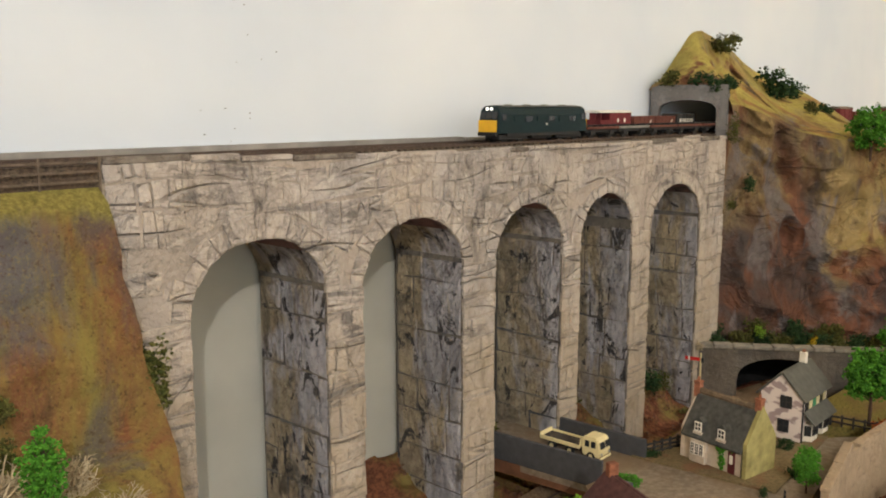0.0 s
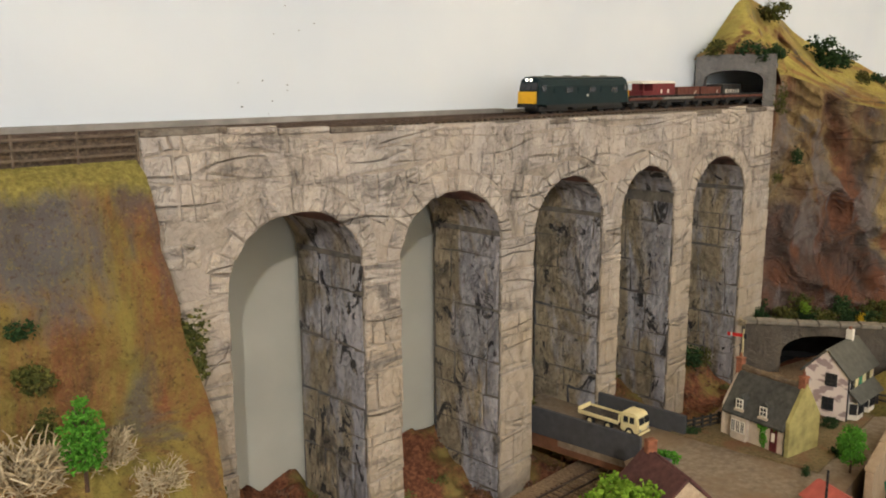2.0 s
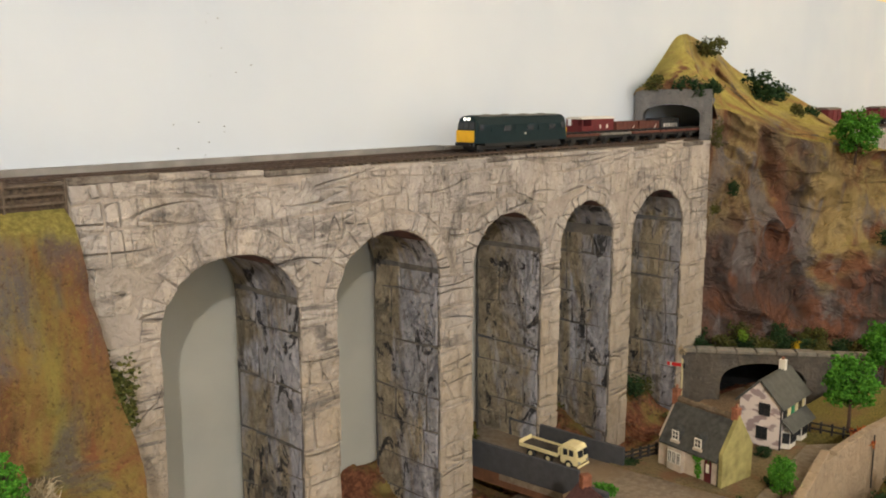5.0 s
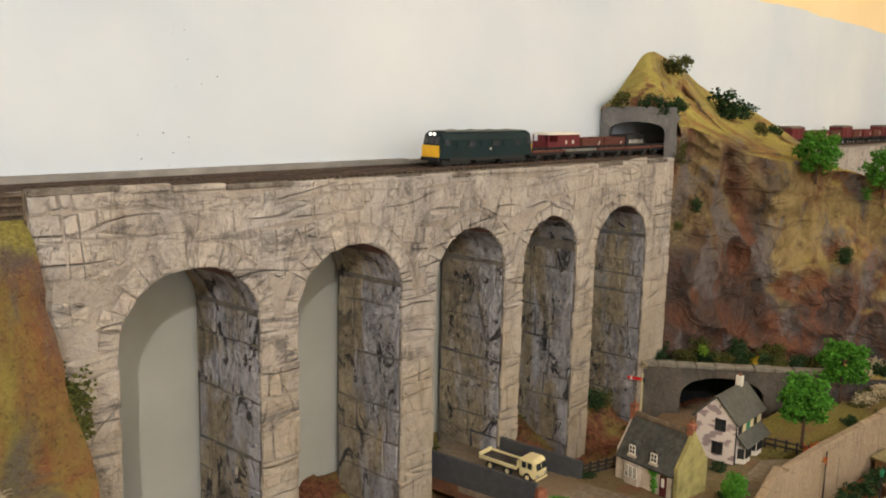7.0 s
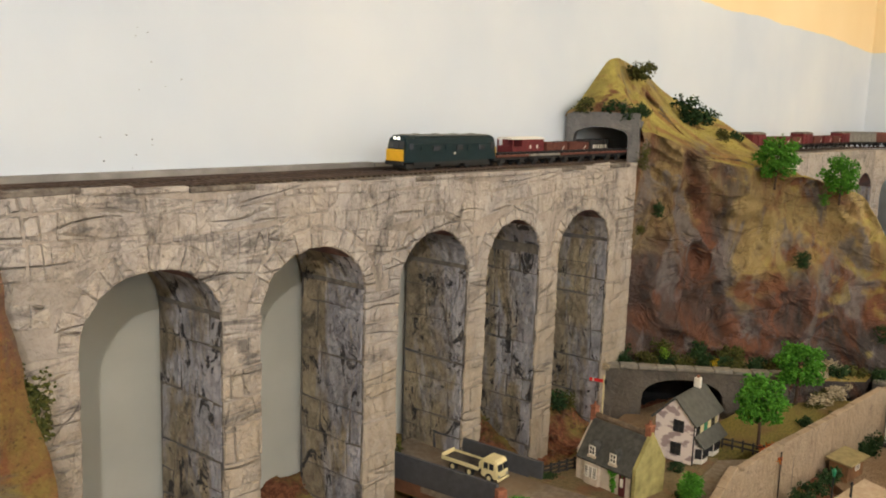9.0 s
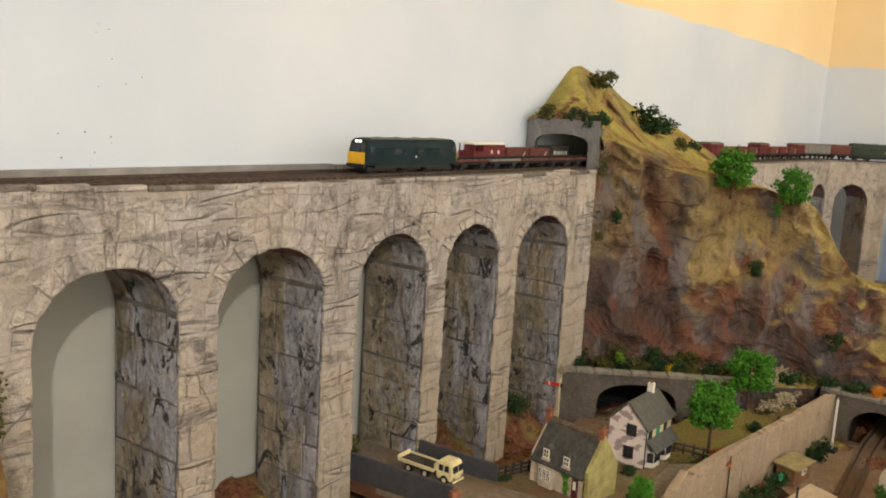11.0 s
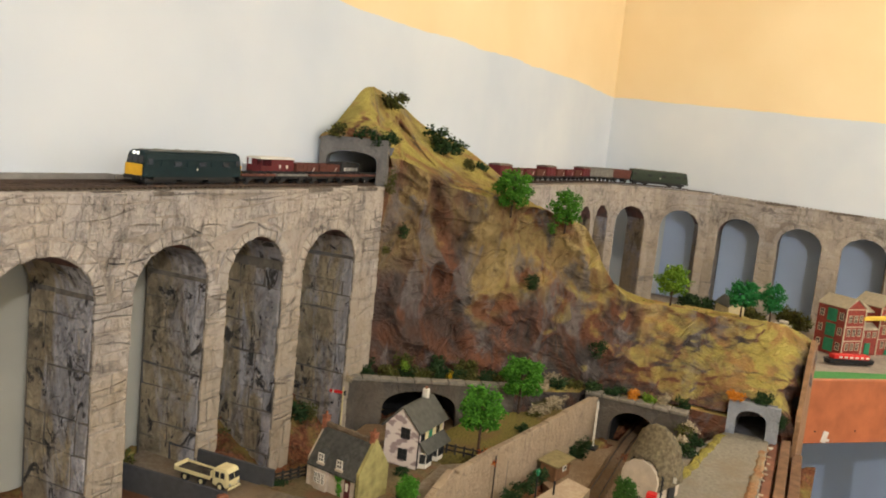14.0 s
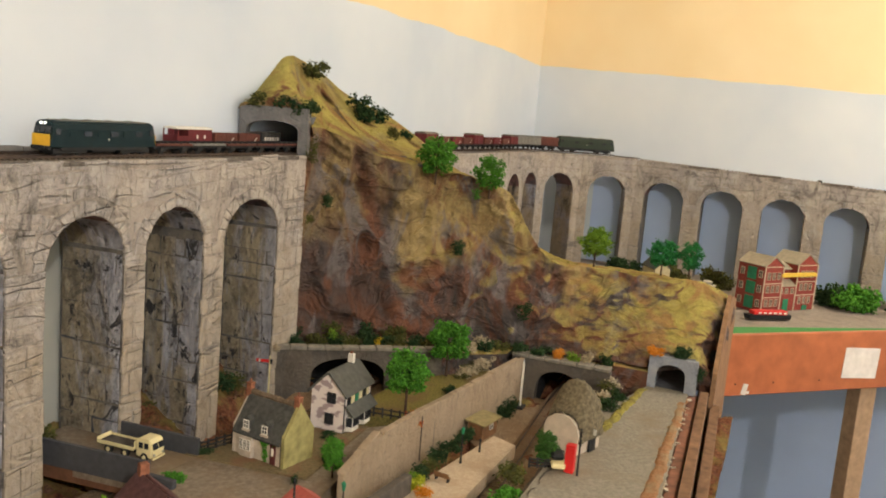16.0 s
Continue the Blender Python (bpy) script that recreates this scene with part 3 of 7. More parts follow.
far_viaduct = empty("viaduct", (FAR_X, 0.05, 0), -90, "long curving grey stone viaduct along the far wall", "viaduct")
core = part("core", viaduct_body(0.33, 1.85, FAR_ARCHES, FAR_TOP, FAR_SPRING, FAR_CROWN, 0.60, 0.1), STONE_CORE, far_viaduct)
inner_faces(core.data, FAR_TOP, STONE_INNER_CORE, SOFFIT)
for v in core.data.vertices:
    v.co.z += far_drop(0.05 - v.co.x, v.co.z)

# ---------------------------------------------------------------- hill


def curve_through(rows, u):
    """Catmull-Rom through rows of numbers at u from 0 to 1."""
    k = len(rows) - 1
    s = min(max(u, 0.0), 0.99999) * k
    i = int(s)
    t = s - i
    p = [np.array(rows[min(max(i + j, 0), k)]) for j in (-1, 0, 1, 2)]
    return 0.5 * (2 * p[1] + (p[2] - p[0]) * t + (2 * p[0] - 5 * p[1] + 4 * p[2] - p[3]) * t**2 + (3 * p[1] - p[0] - 3 * p[2] + p[3]) * t**3)


FOOT = [(0.906, 0.0, 0.80), (0.96, -0.03, 0.845), (1.04, -0.105, 0.845), (1.10, -0.18, 0.845), (1.14, -0.25, 0.83), (1.16, -0.31, 0.825), (1.165, -0.40, 0.825), (1.175, -0.52, 0.83), (1.19, -0.635, 0.85), (1.2, -0.668, 0.79)]
BROW = [(0.92, 0.018, 1.203), (1.005, 0.0, 1.192), (1.095, -0.045, 1.158), (1.17, -0.11, 1.142), (1.222, -0.195, 1.122), (1.262, -0.25, 1.10), (1.262, -0.335, 0.99), (1.33, -0.49, 0.972), (1.35, -0.64, 0.955), (1.34, -0.668, 0.87)]
CREST = [(1.03, 0.112, 1.327), (1.125, 0.112, 1.306), (1.275, 0.112, 1.262), (1.335, 0.04, 1.222), (1.40, -0.08, 1.13), (1.46, -0.16, 1.05), (1.55, -0.25, 0.955), (1.62, -0.38, 0.928), (1.64, -0.642, 0.908), (1.64, -0.668, 0.85)]


def hill_point(u, v):
    a, b, c = (curve_through(r, u) for r in (FOOT, BROW, CREST))
    if v < 0.05:
        return (a[0] + 0.01, a[1] + 0.01, a[2] - 0.02 * (1 - v / 0.05))
    v = (v - 0.05) / 0.95
    if v < 0.62:
        t = v / 0.62
        p = a + (b - a) * t
        p[2] = a[2] + (b[2] - a[2]) * (t ** 0.9)
        bulge = math.sin(t * math.pi) * 0.02
        p[0], p[1] = p[0] + bulge * 0.7, p[1] + bulge * 0.7
    else:
        t = (v - 0.62) / 0.38
        p = b + (c - b) * t
        shelf = max(0.0, 1 - u / 0.24)
        p[2] = b[2] + (c[2] - b[2]) * ((1 - shelf) * (t * 0.75 + 0.25 * t * t) + shelf * t ** 2.1)
    keep = min(1.0, 0.12 + 8 * u) * min(1.0, 6 * (1 - v) + 0.1)
    fold = noise.noise(Vector((p[0] * 9 + p[1] * 7, p[1] * 6 - p[0] * 5, p[2] * 5)))
    calm = min(1.0, max(0.25, 1 - (-0.28 - p[1]) * 6)) if p[1] < -0.28 else 1.0
    ledge = calm * abs(noise.noise(Vector((p[0] * 6, p[1] * 6, p[2] * 16 + 3 * fold)))) - 0.2
    crag = abs(fractal((p[0], p[1], p[2] * 0.7), 9, 4)) * 0.042 + fractal(p, 34, 4) * 0.004 + ledge * 0.036 + fold * 0.018
    crag *= keep
    return (p[0] + crag * 0.75 - 0.008 * keep, p[1] + crag * 0.6 - 0.007 * keep, p[2] + crag * 0.25)


hill = empty("hill", (0, 0, 0), 0, "steep plaster hillside with ochre turf and rust-brown rock", "hill")
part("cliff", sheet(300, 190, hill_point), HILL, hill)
CAP_LOW = [(0.868, 0.113, 1.226), (0.89, 0.06, 1.228), (0.912, 0.015, 1.226), (0.925, 0.0, 1.19), (0.94, 0.03, 1.195)]
CAP_TOP = [(0.878, 0.114, 1.228), (0.912, 0.114, 1.250), (0.958, 0.114, 1.287), (0.998, 0.114, 1.319), (1.033, 0.114, 1.327)]


def cap_point(u, v):
    a, b = curve_through(CAP_LOW, u), curve_through(CAP_TOP, u)
    p = a + (b - a) * v
    k = math.sin(math.pi * v) * 0.012 * math.sin(math.pi * min(1, u + 0.1))
    c = (abs(fractal(p, 16, 5)) * 0.014 + fractal(p, 45, 3) * 0.003) * math.sin(math.pi * v)
    return (p[0] - k - c * 0.6, p[1] - k - c * 0.6, p[2] + k + c * 0.5)


part("summit", sheet(80, 50, cap_point), HILL, hill, "turfed hill top over the tunnel")


def left_point(u, v):
    edge = float(np.interp(v, (0, 0.12, 0.35, 0.55, 0.72, 1), (-0.082, -0.081, -0.076, -0.070, -0.058, -0.115)))
    x = -0.75 + (edge + 0.75) * u
    if v < 0.12:
        p = [x, -0.001 - 0.020 * (v / 0.12), 1.146 - 0.012 * v / 0.12]
    elif v < 0.72:
        t = (v - 0.12) / 0.6
        p = [x, -0.021 - 0.024 * t, 1.134 - 0.158 * t]
    else:
        t = (v - 0.72) / 0.28
        p = [x, -0.045 - 0.15 * t, 0.976 - 0.06 * t - 0.18 * t * t]
    c = (abs(fractal(p, 14, 5)) * 0.022 + fractal(p, 45, 3) * 0.004) * min(1.0, v * 6) * (1 - 0.6 * u**8)
    return (p[0], p[1] - c * 0.9 + 0.008 * min(1, v * 6), p[2] + c * 0.15)


tagged(part("hill", sheet(150, 90, left_point), BANK), "turfed plaster bank with grey rock beside the viaduct", "hill")

# ---------------------------------------------------------------- ground and village decks


def ground_point(u, v):
    x, y = -0.1 + 1.35 * u, WALL_Y - 0.004 - 0.82 * v
    rough = abs(fractal((x, y, 0), 12, 3))
    heap = math.exp(-((y - 0.11) / 0.055) ** 2)
    z = 0.738 + 0.020 * fractal((x, y, 0), 9, 4) + 0.012 * rough + 0.008 * abs(fractal((x, y, 3), 38, 3)) + 0.004 * fractal((x, y, 5), 90, 2) + heap * (0.052 + 0.022 * rough + 0.006 * math.sin(x * 70))
    return (x, y, z)


tagged(part("ground", sheet(330, 220, ground_point), EARTH), "brown scattered earth under the viaduct", "ground", kind="structure")


def slab(name, outline, z0, z1, material, label, category="ground"):
    bm = bmesh.new()
    lo = [bm.verts.new((x, y, z0)) for x, y in outline]
    hi = [bm.verts.new((x, y, z1)) for x, y in outline]
    bm.faces.new(hi)
    bm.faces.new(lo[::-1])
    for i in range(len(lo)):
        j = (i + 1) % len(lo)
        bm.faces.new((lo[i], lo[j], hi[j], hi[i]))
    return structure(name, bm, material, label, category)


slab("road", [(0.385, -0.105), (0.495, -0.112), (0.60, -0.235), (0.70, -0.245), (0.78, -0.315), (0.58, -0.285), (0.46, -0.30), (0.30, -0.32), (0.28, -0.20)], 0.72, 0.802, ROAD, "worn grey village road", "road")
slab("ground_cottage_plot", [(0.485, -0.10), (0.66, -0.13), (0.70, -0.245), (0.50, -0.262)], 0.72, 0.8045, PLOT, "rough brown turf round the cottage")
slab("ground_garden", [(0.70, -0.19), (0.93, -0.2), (1.06, -0.30), (1.08, -0.346), (0.78, -0.31)], 0.72, 0.806, GRASS, "ochre turf garden behind the wall")
slab("pavement_platform", [(0.56, -0.345), (0.85, -0.385), (0.83, -0.425), (0.56, -0.42)], 0.72, 0.772, PLATFORM, "sandy station platform", "platform")
slab("road_lower", [(1.17, -0.565), (1.165, -0.633), (0.60, -0.656), (0.40, -0.665), (0.40, -0.50), (0.70, -0.50), (0.88, -0.50)], 0.70, 0.803, GRAVEL, "pale grey gravel road to the small tunnel", "road")


def verge_point(x0, x1, y0, y1, seed, rise):
    def at(u, v):
        x = x0 + (x1 - x0) * u
        wave = 0.006 * noise.noise(Vector((x * 30, seed, 0))) + 0.003 * noise.noise(Vector((x * 110, seed, 2)))
        a, b = y0[0] + (y0[1] - y0[0]) * u, y1[0] + (y1[1] - y1[0]) * u
        y = a + (b - a) * v + wave
        edge = min(1.0, 5 * min(u, 1 - u), 4 * min(v, 1 - v))
        return (x, y, 0.8015 + edge * (rise + 0.5 * rise * noise.noise(Vector((x * 60, y * 60, seed)))))
    return at


VERGE = scatter_material("yellow_green_turf", (0.15, 0.13, 0.035), (0.33, 0.285, 0.065), (0.12, 0.10, 0.04), 260, 45)
RUSTEARTH = scatter_material("orange_brown_earth", (0.22, 0.105, 0.05), (0.34, 0.19, 0.10), (0.27, 0.21, 0.13), 240, 20)
structure("ground_verge", sheet(80, 14, verge_point(0.87, 1.155, (-0.530, -0.555), (-0.547, -0.568), 1.0, 0.006)), VERGE, "yellow-green turf verge along the gravel road", "verge")
structure("ground_road_edge", sheet(90, 10, verge_point(0.62, 1.14, (-0.628, -0.624), (-0.652, -0.636), 4.0, 0.004)), RUSTEARTH, "crumbling orange-brown edge of the gravel road", "verge")

# ---------------------------------------------------------------- tunnel portals


def arch_wall(y0, y1, z0, z1, a0, a1, crown, thick, square=0.45):
    """A wall in the x = 0 plane with an arched opening from a0 to a1 down to z0; thick runs along +x."""
    c, r, rise = (a0 + a1) / 2, abs(a1 - a0) / 2, (crown - z0) * square
    spring = crown - rise
    top = [(c - r * math.cos(math.pi * i / 16), spring + rise * math.sin(math.pi * i / 16) ** 0.7) for i in range(17)]
    bm = bmesh.new()
    m = Matrix(((0, 1, 0, 0), (1, 0, 0, 0), (0, 0, 1, 0), (0, 0, 0, 1)))
    lo, hi = min(y0, y1), max(y0, y1)
    prism([(lo, z0), (c - r, z0), (c - r, z1), (lo, z1)], thick, m, bm)
    prism([(c + r, z0), (hi, z0), (hi, z1), (c + r, z1)], thick, m, bm)
    for (ya, za), (yb, zb) in zip(top, top[1:]):
        prism([(ya, za), (yb, zb), (yb, z1), (ya, z1)], thick, m, bm)
    bmesh.ops.remove_doubles(bm, verts=bm.verts, dist=1e-5)
    return bm


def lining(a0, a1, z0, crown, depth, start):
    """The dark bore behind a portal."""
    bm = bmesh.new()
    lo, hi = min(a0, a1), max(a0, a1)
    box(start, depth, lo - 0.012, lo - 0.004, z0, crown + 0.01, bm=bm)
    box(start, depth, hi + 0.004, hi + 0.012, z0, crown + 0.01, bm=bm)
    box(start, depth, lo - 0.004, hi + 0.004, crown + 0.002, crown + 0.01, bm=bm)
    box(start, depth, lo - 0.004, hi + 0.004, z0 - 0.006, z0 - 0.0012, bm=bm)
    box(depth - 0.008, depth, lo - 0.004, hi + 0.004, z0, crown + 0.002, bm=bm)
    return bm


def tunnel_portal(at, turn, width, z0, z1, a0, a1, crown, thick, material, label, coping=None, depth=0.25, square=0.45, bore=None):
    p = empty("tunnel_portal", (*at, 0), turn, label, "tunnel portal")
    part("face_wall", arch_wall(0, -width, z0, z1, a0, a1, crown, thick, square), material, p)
    part("bore", lining(a0, a1, z0, crown, depth, thick + 0.0006), bore or DARKBORE, p, "dark tunnel lining with the shade painted in")
    if coping:
        n = max(3, int(width / 0.028))
        for i in range(n):
            w = width / n
            part("coping_stone", box(-0.004, thick + 0.003, -i * w - 0.0006, -(i + 1) * w + 0.0006, z1, z1 + 0.006 + jitter(0.001), 0.001), coping, p)
    return p


COPING = paint("pale_coping", (0.25, 0.225, 0.19), 0.9, 120, 0.25)
BLUEGREY = stone_material("blue_grey_card_stone", (0.33, 0.35, 0.40), (0.25, 0.27, 0.31), (0.12, 0.13, 0.15), (0.2, 0.21, 0.24), 0.3)

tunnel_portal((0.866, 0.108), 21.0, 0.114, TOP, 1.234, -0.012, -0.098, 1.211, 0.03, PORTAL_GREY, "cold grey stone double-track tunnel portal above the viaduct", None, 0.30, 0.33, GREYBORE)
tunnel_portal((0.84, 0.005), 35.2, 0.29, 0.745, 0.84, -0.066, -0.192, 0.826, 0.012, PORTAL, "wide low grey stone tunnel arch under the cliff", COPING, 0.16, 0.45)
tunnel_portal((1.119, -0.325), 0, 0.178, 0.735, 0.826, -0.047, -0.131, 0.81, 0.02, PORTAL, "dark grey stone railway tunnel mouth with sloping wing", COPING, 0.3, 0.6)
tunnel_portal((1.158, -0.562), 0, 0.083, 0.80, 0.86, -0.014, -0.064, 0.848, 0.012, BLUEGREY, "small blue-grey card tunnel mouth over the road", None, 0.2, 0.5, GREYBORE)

# terraces that carry the shrubs above the portals
slab("ground_terrace", [(0.85, 0.012), (1.0, -0.205), (1.06, -0.16), (1.0, -0.05), (0.93, 0.02)], 0.829, 0.838, HILL, "rough planted ledge above the tunnel arch")
slab("ground_bank", [(1.125, -0.325), (1.125, -0.50), (1.26, -0.50), (1.26, -0.30)], 0.815, 0.824, HILL, "rough planted ledge above the tunnel mouth")
slab("ground_bank", [(1.125, -0.503), (1.158, -0.50), (1.158, -0.562), (1.19, -0.562), (1.25, -0.48), (1.13, -0.48)], 0.72, 0.829, HILL, "turf bank between the tunnel mouths")
slab("ground_bank", [(1.005, -0.215), (1.06, -0.25), (1.118, -0.315), (1.2, -0.31), (1.13, -0.18), (1.03, -0.18)], 0.72, 0.826, HILL, "turf bank between garden and cliff")

# ---------------------------------------------------------------- track


BURIED = scatter_material("ballasted_sleeper", (0.13, 0.09, 0.06), (0.24, 0.17, 0.11), (0.19, 0.12, 0.07), 420, 14)


def path_at(points, s):
    """Place and heading at s metres along a polyline."""
    for p, q in zip(points, points[1:]):
        d = math.dist(p, q)
        if s <= d or q is points[-1]:
            k = s / d
            return [a + (b - a) * k for a, b in zip(p, q)], math.atan2(q[1] - p[1], q[0] - p[0])
        s -= d


def track(points, label, gauge=0.0165, height=0.0022, pitch=0.0085, wood=None):
    t = empty("railway_track", (0, 0, 0), 0, label, "track")
    total = sum(math.dist(p, q) for p, q in zip(points, points[1:]))
    bm = bmesh.new()
    s = 0.004
    vs, fs = [], []
    while s < total:
        p, h = path_at(points, s)
        m = Matrix.Translation(p) @ Matrix.Rotation(h, 4, "Z")
        k = len(vs)
        for x in (-0.0017, 0.0017):
            for y in (-0.0155, 0.0155):
                for z in (0, 0.0018):
                    vs.append(tuple(m @ Vector((x, y, z))))
        fs += [tuple(k + i for i in f) for f in ((0, 1, 3, 2), (4, 6, 7, 5), (0, 4, 5, 1), (2, 3, 7, 6), (1, 5, 7, 3))]
        s += pitch
    data = bpy.data.meshes.new("sleeper")
    data.from_pydata(vs, [], fs)
    bm.free()
    tagged(part("sleeper", data, wood or SLEEPER, t), kind="stuff")
    for side in (-1, 1):
        bm = bmesh.new()
        for p, q in zip(points, points[1:]):
            h = math.atan2(q[1] - p[1], q[0] - p[0])
            m = Matrix.Translation(p) @ Matrix.Rotation(h, 4, "Z")
            box(0, math.dist(p, q), side * gauge / 2 - 0.0006, side * gauge / 2 + 0.0006, 0.0016, 0.0016 + height, bm=bm, m=m)
        part("rail", bm, RUSTRAIL, t)
    return t


DECK = scatter_material("weathered_deck", (0.09, 0.075, 0.065), (0.18, 0.155, 0.135), (0.24, 0.215, 0.19), 260, 30)
STRIP = paint("grey_edging_board", (0.27, 0.255, 0.24), 0.85, 30, 0.25)
TRACKSIDE = scatter_material("dark_oily_ballast", (0.045, 0.036, 0.03), (0.13, 0.10, 0.075), (0.085, 0.06, 0.045), 380, 30)
DARKEDGE = paint("tarry_edge", (0.06, 0.05, 0.045), 0.9, 50, 0.5)
tagged(part("trackbed", box(-1.6, 0.90, 0.008, 0.1, TOP + 0.0005, TOP + 0.003), DECK), "brown weathered double trackbed on the viaduct", "trackbed", kind="structure")
tagged(part("trackbed", box(-1.6, -0.079, -0.002, 0.006, 1.09, TOP + 0.006), TRACKSIDE), "dark trackbed edge beyond the viaduct", "trackbed", kind="structure")
for a, b in ((-1.6, 0.42), (0.422, 0.70)):
    tagged(part("trim_backboard", box(a, b, 0.1015, WALL_Y - 0.0005, TOP - 0.03, TOP + 0.0105 - (0.0012 if b > 0.5 else 0)), STRIP), "grey painted edging board along the wall", "trim", kind="structure")
tagged(part("trim_backboard", box(0.702, 0.86, 0.1015, WALL_Y - 0.0005, TOP - 0.03, TOP + 0.007), COPING), "bare plaster edging along the wall", "trim", kind="structure")
track([(-1.6, 0.030, TOP + 0.003), (1.15, 0.030, TOP + 0.003)], "brown rusty rails on dark sleepers along the parapet")
track([(-1.6, 0.074, TOP + 0.003), (1.15, 0.074, TOP + 0.003)], "brown rusty rails on dark sleepers beside the wall")

# worn lip of the parapet: irregular slabs along the edge
parapet = empty("parapet", (0, 0, 0), 0, "uneven pale stone parapet slabs along the viaduct", "parapet")
x = -0.078
while x < 0.895:
    l = min(random.uniform(0.03, 0.075), 0.905 - x)
    part("slab", box(x + 0.0006, x + l - 0.0006, -0.0022 + jitter(0.0006), 0.0075, lip(x + l / 2, TOP) - 0.003, lip(x + l / 2, TOP) + random.uniform(0.0005, 0.003), 0.001), STONE if random.random() < 0.7 else DECK, parapet)
    x += l


def post_rail_fence(points, height, material, label, posts, rails=3, r=0.0009):
    f = empty("fence", (0, 0, 0), 0, label, "fence")
    total = sum(math.dist(p, q) for p, q in zip(points, points[1:]))
    for i in range(posts):
        p, h = path_at(points, total * i / (posts - 1) * 0.9999)
        part("post", box(-r * 1.3, r * 1.3, -r * 1.3, r * 1.3, 0, height * 1.08, m=Matrix.Translation(p) @ Matrix.Rotation(h, 4, "Z")), material, f)
    for k in range(rails):
        z = height * (k + 0.75) / rails
        for p, q in zip(points, points[1:]):
            h = math.atan2(q[1] - p[1], q[0] - p[0])
            part("rail", box(0, math.dist(p, q), -r * 1.6, -r * 0.4, z - r * 1.2, z + r * 1.2, m=Matrix.Translation(p) @ Matrix.Rotation(h, 4, "Z")), material, f)
    return f


BROWNFENCE = paint("brown_fence_paint", (0.13, 0.10, 0.075), 0.85, 200, 0.3)
BLACKWOOD = paint("black_fence_paint", (0.035, 0.032, 0.03), 0.8, 200, 0.3)
post_rail_fence([(-0.62, -0.006, 1.145), (-0.082, -0.006, 1.145)], 0.020, BROWNFENCE, "dark lineside fence of three rails", 14, 3, 0.0006)

# station track, and the line under the road bridge
slab("ground_cess", [(1.13, -0.35), (1.13, -0.465), (0.5, -0.485), (0.3, -0.48), (0.3, -0.41), (0.80, -0.40), (0.86, -0.345)], 0.70, 0.7515, BALLAST, "sandy brown ballast of the station track")
track([(1.30, -0.405, 0.7515), (1.12, -0.407, 0.7515), (0.85, -0.425, 0.7515), (0.3, -0.452, 0.7515)], "rusty station rails in sandy ballast", wood=BURIED)
slab("ground_cess", [(1.02, -0.06), (0.98, -0.16), (0.66, -0.165), (0.58, -0.11), (0.44, -0.08), (0.22, -0.09), (0.22, -0.03), (0.46, -0.02), (0.66, -0.06), (0.86, -0.03)], 0.70, 0.766, BALLAST, "rusty ballast beside the cottage")
track([(1.02, -0.11, 0.766), (0.80, -0.105, 0.766), (0.62, -0.085, 0.766), (0.48, -0.06, 0.766), (0.22, -0.06, 0.766)], "rusty rails that pass under the road bridge", wood=BURIED)

# ---------------------------------------------------------------- foliage


def leaf_material(name, dark, light, odd=None):
    m = Mat(name, 0.9, 0, 0.12)
    c = m.mix(m.island(), dark, light)
    c = m.mix(m.ramp(m.noise(260, 3), (0.35, 0.0), (0.7, 0.55)), c, dark)
    if odd:
        c = m.mix(m.ramp(m.noise(45, 3), (0.5, 0.0), (0.62, 0.9)), c, odd)
    m.colour(c)
    return m.m


BRIGHT = leaf_material("bright_green_flock", (0.03, 0.115, 0.012), (0.10, 0.30, 0.03))
LIME = leaf_material("lime_flock", (0.08, 0.16, 0.012), (0.20, 0.34, 0.04))
BLUEGREEN = leaf_material("cold_green_flock", (0.015, 0.11, 0.03), (0.04, 0.25, 0.07))
DEEP = leaf_material("dark_green_flock", (0.012, 0.03, 0.012), (0.04, 0.075, 0.025))
OLIVE = leaf_material("olive_flock", (0.035, 0.045, 0.012), (0.14, 0.135, 0.035), (0.06, 0.055, 0.02))
YELLOW = leaf_material("yellow_flock", (0.42, 0.27, 0.01), (0.62, 0.42, 0.03))
ORANGE = leaf_material("orange_flock", (0.45, 0.14, 0.01), (0.65, 0.28, 0.04))
CREAMMOSS = leaf_material("cream_lichen", (0.26, 0.205, 0.13), (0.58, 0.50, 0.36))
BARK = paint("dark_bark", (0.075, 0.045, 0.03), 0.95, 160, 0.3)


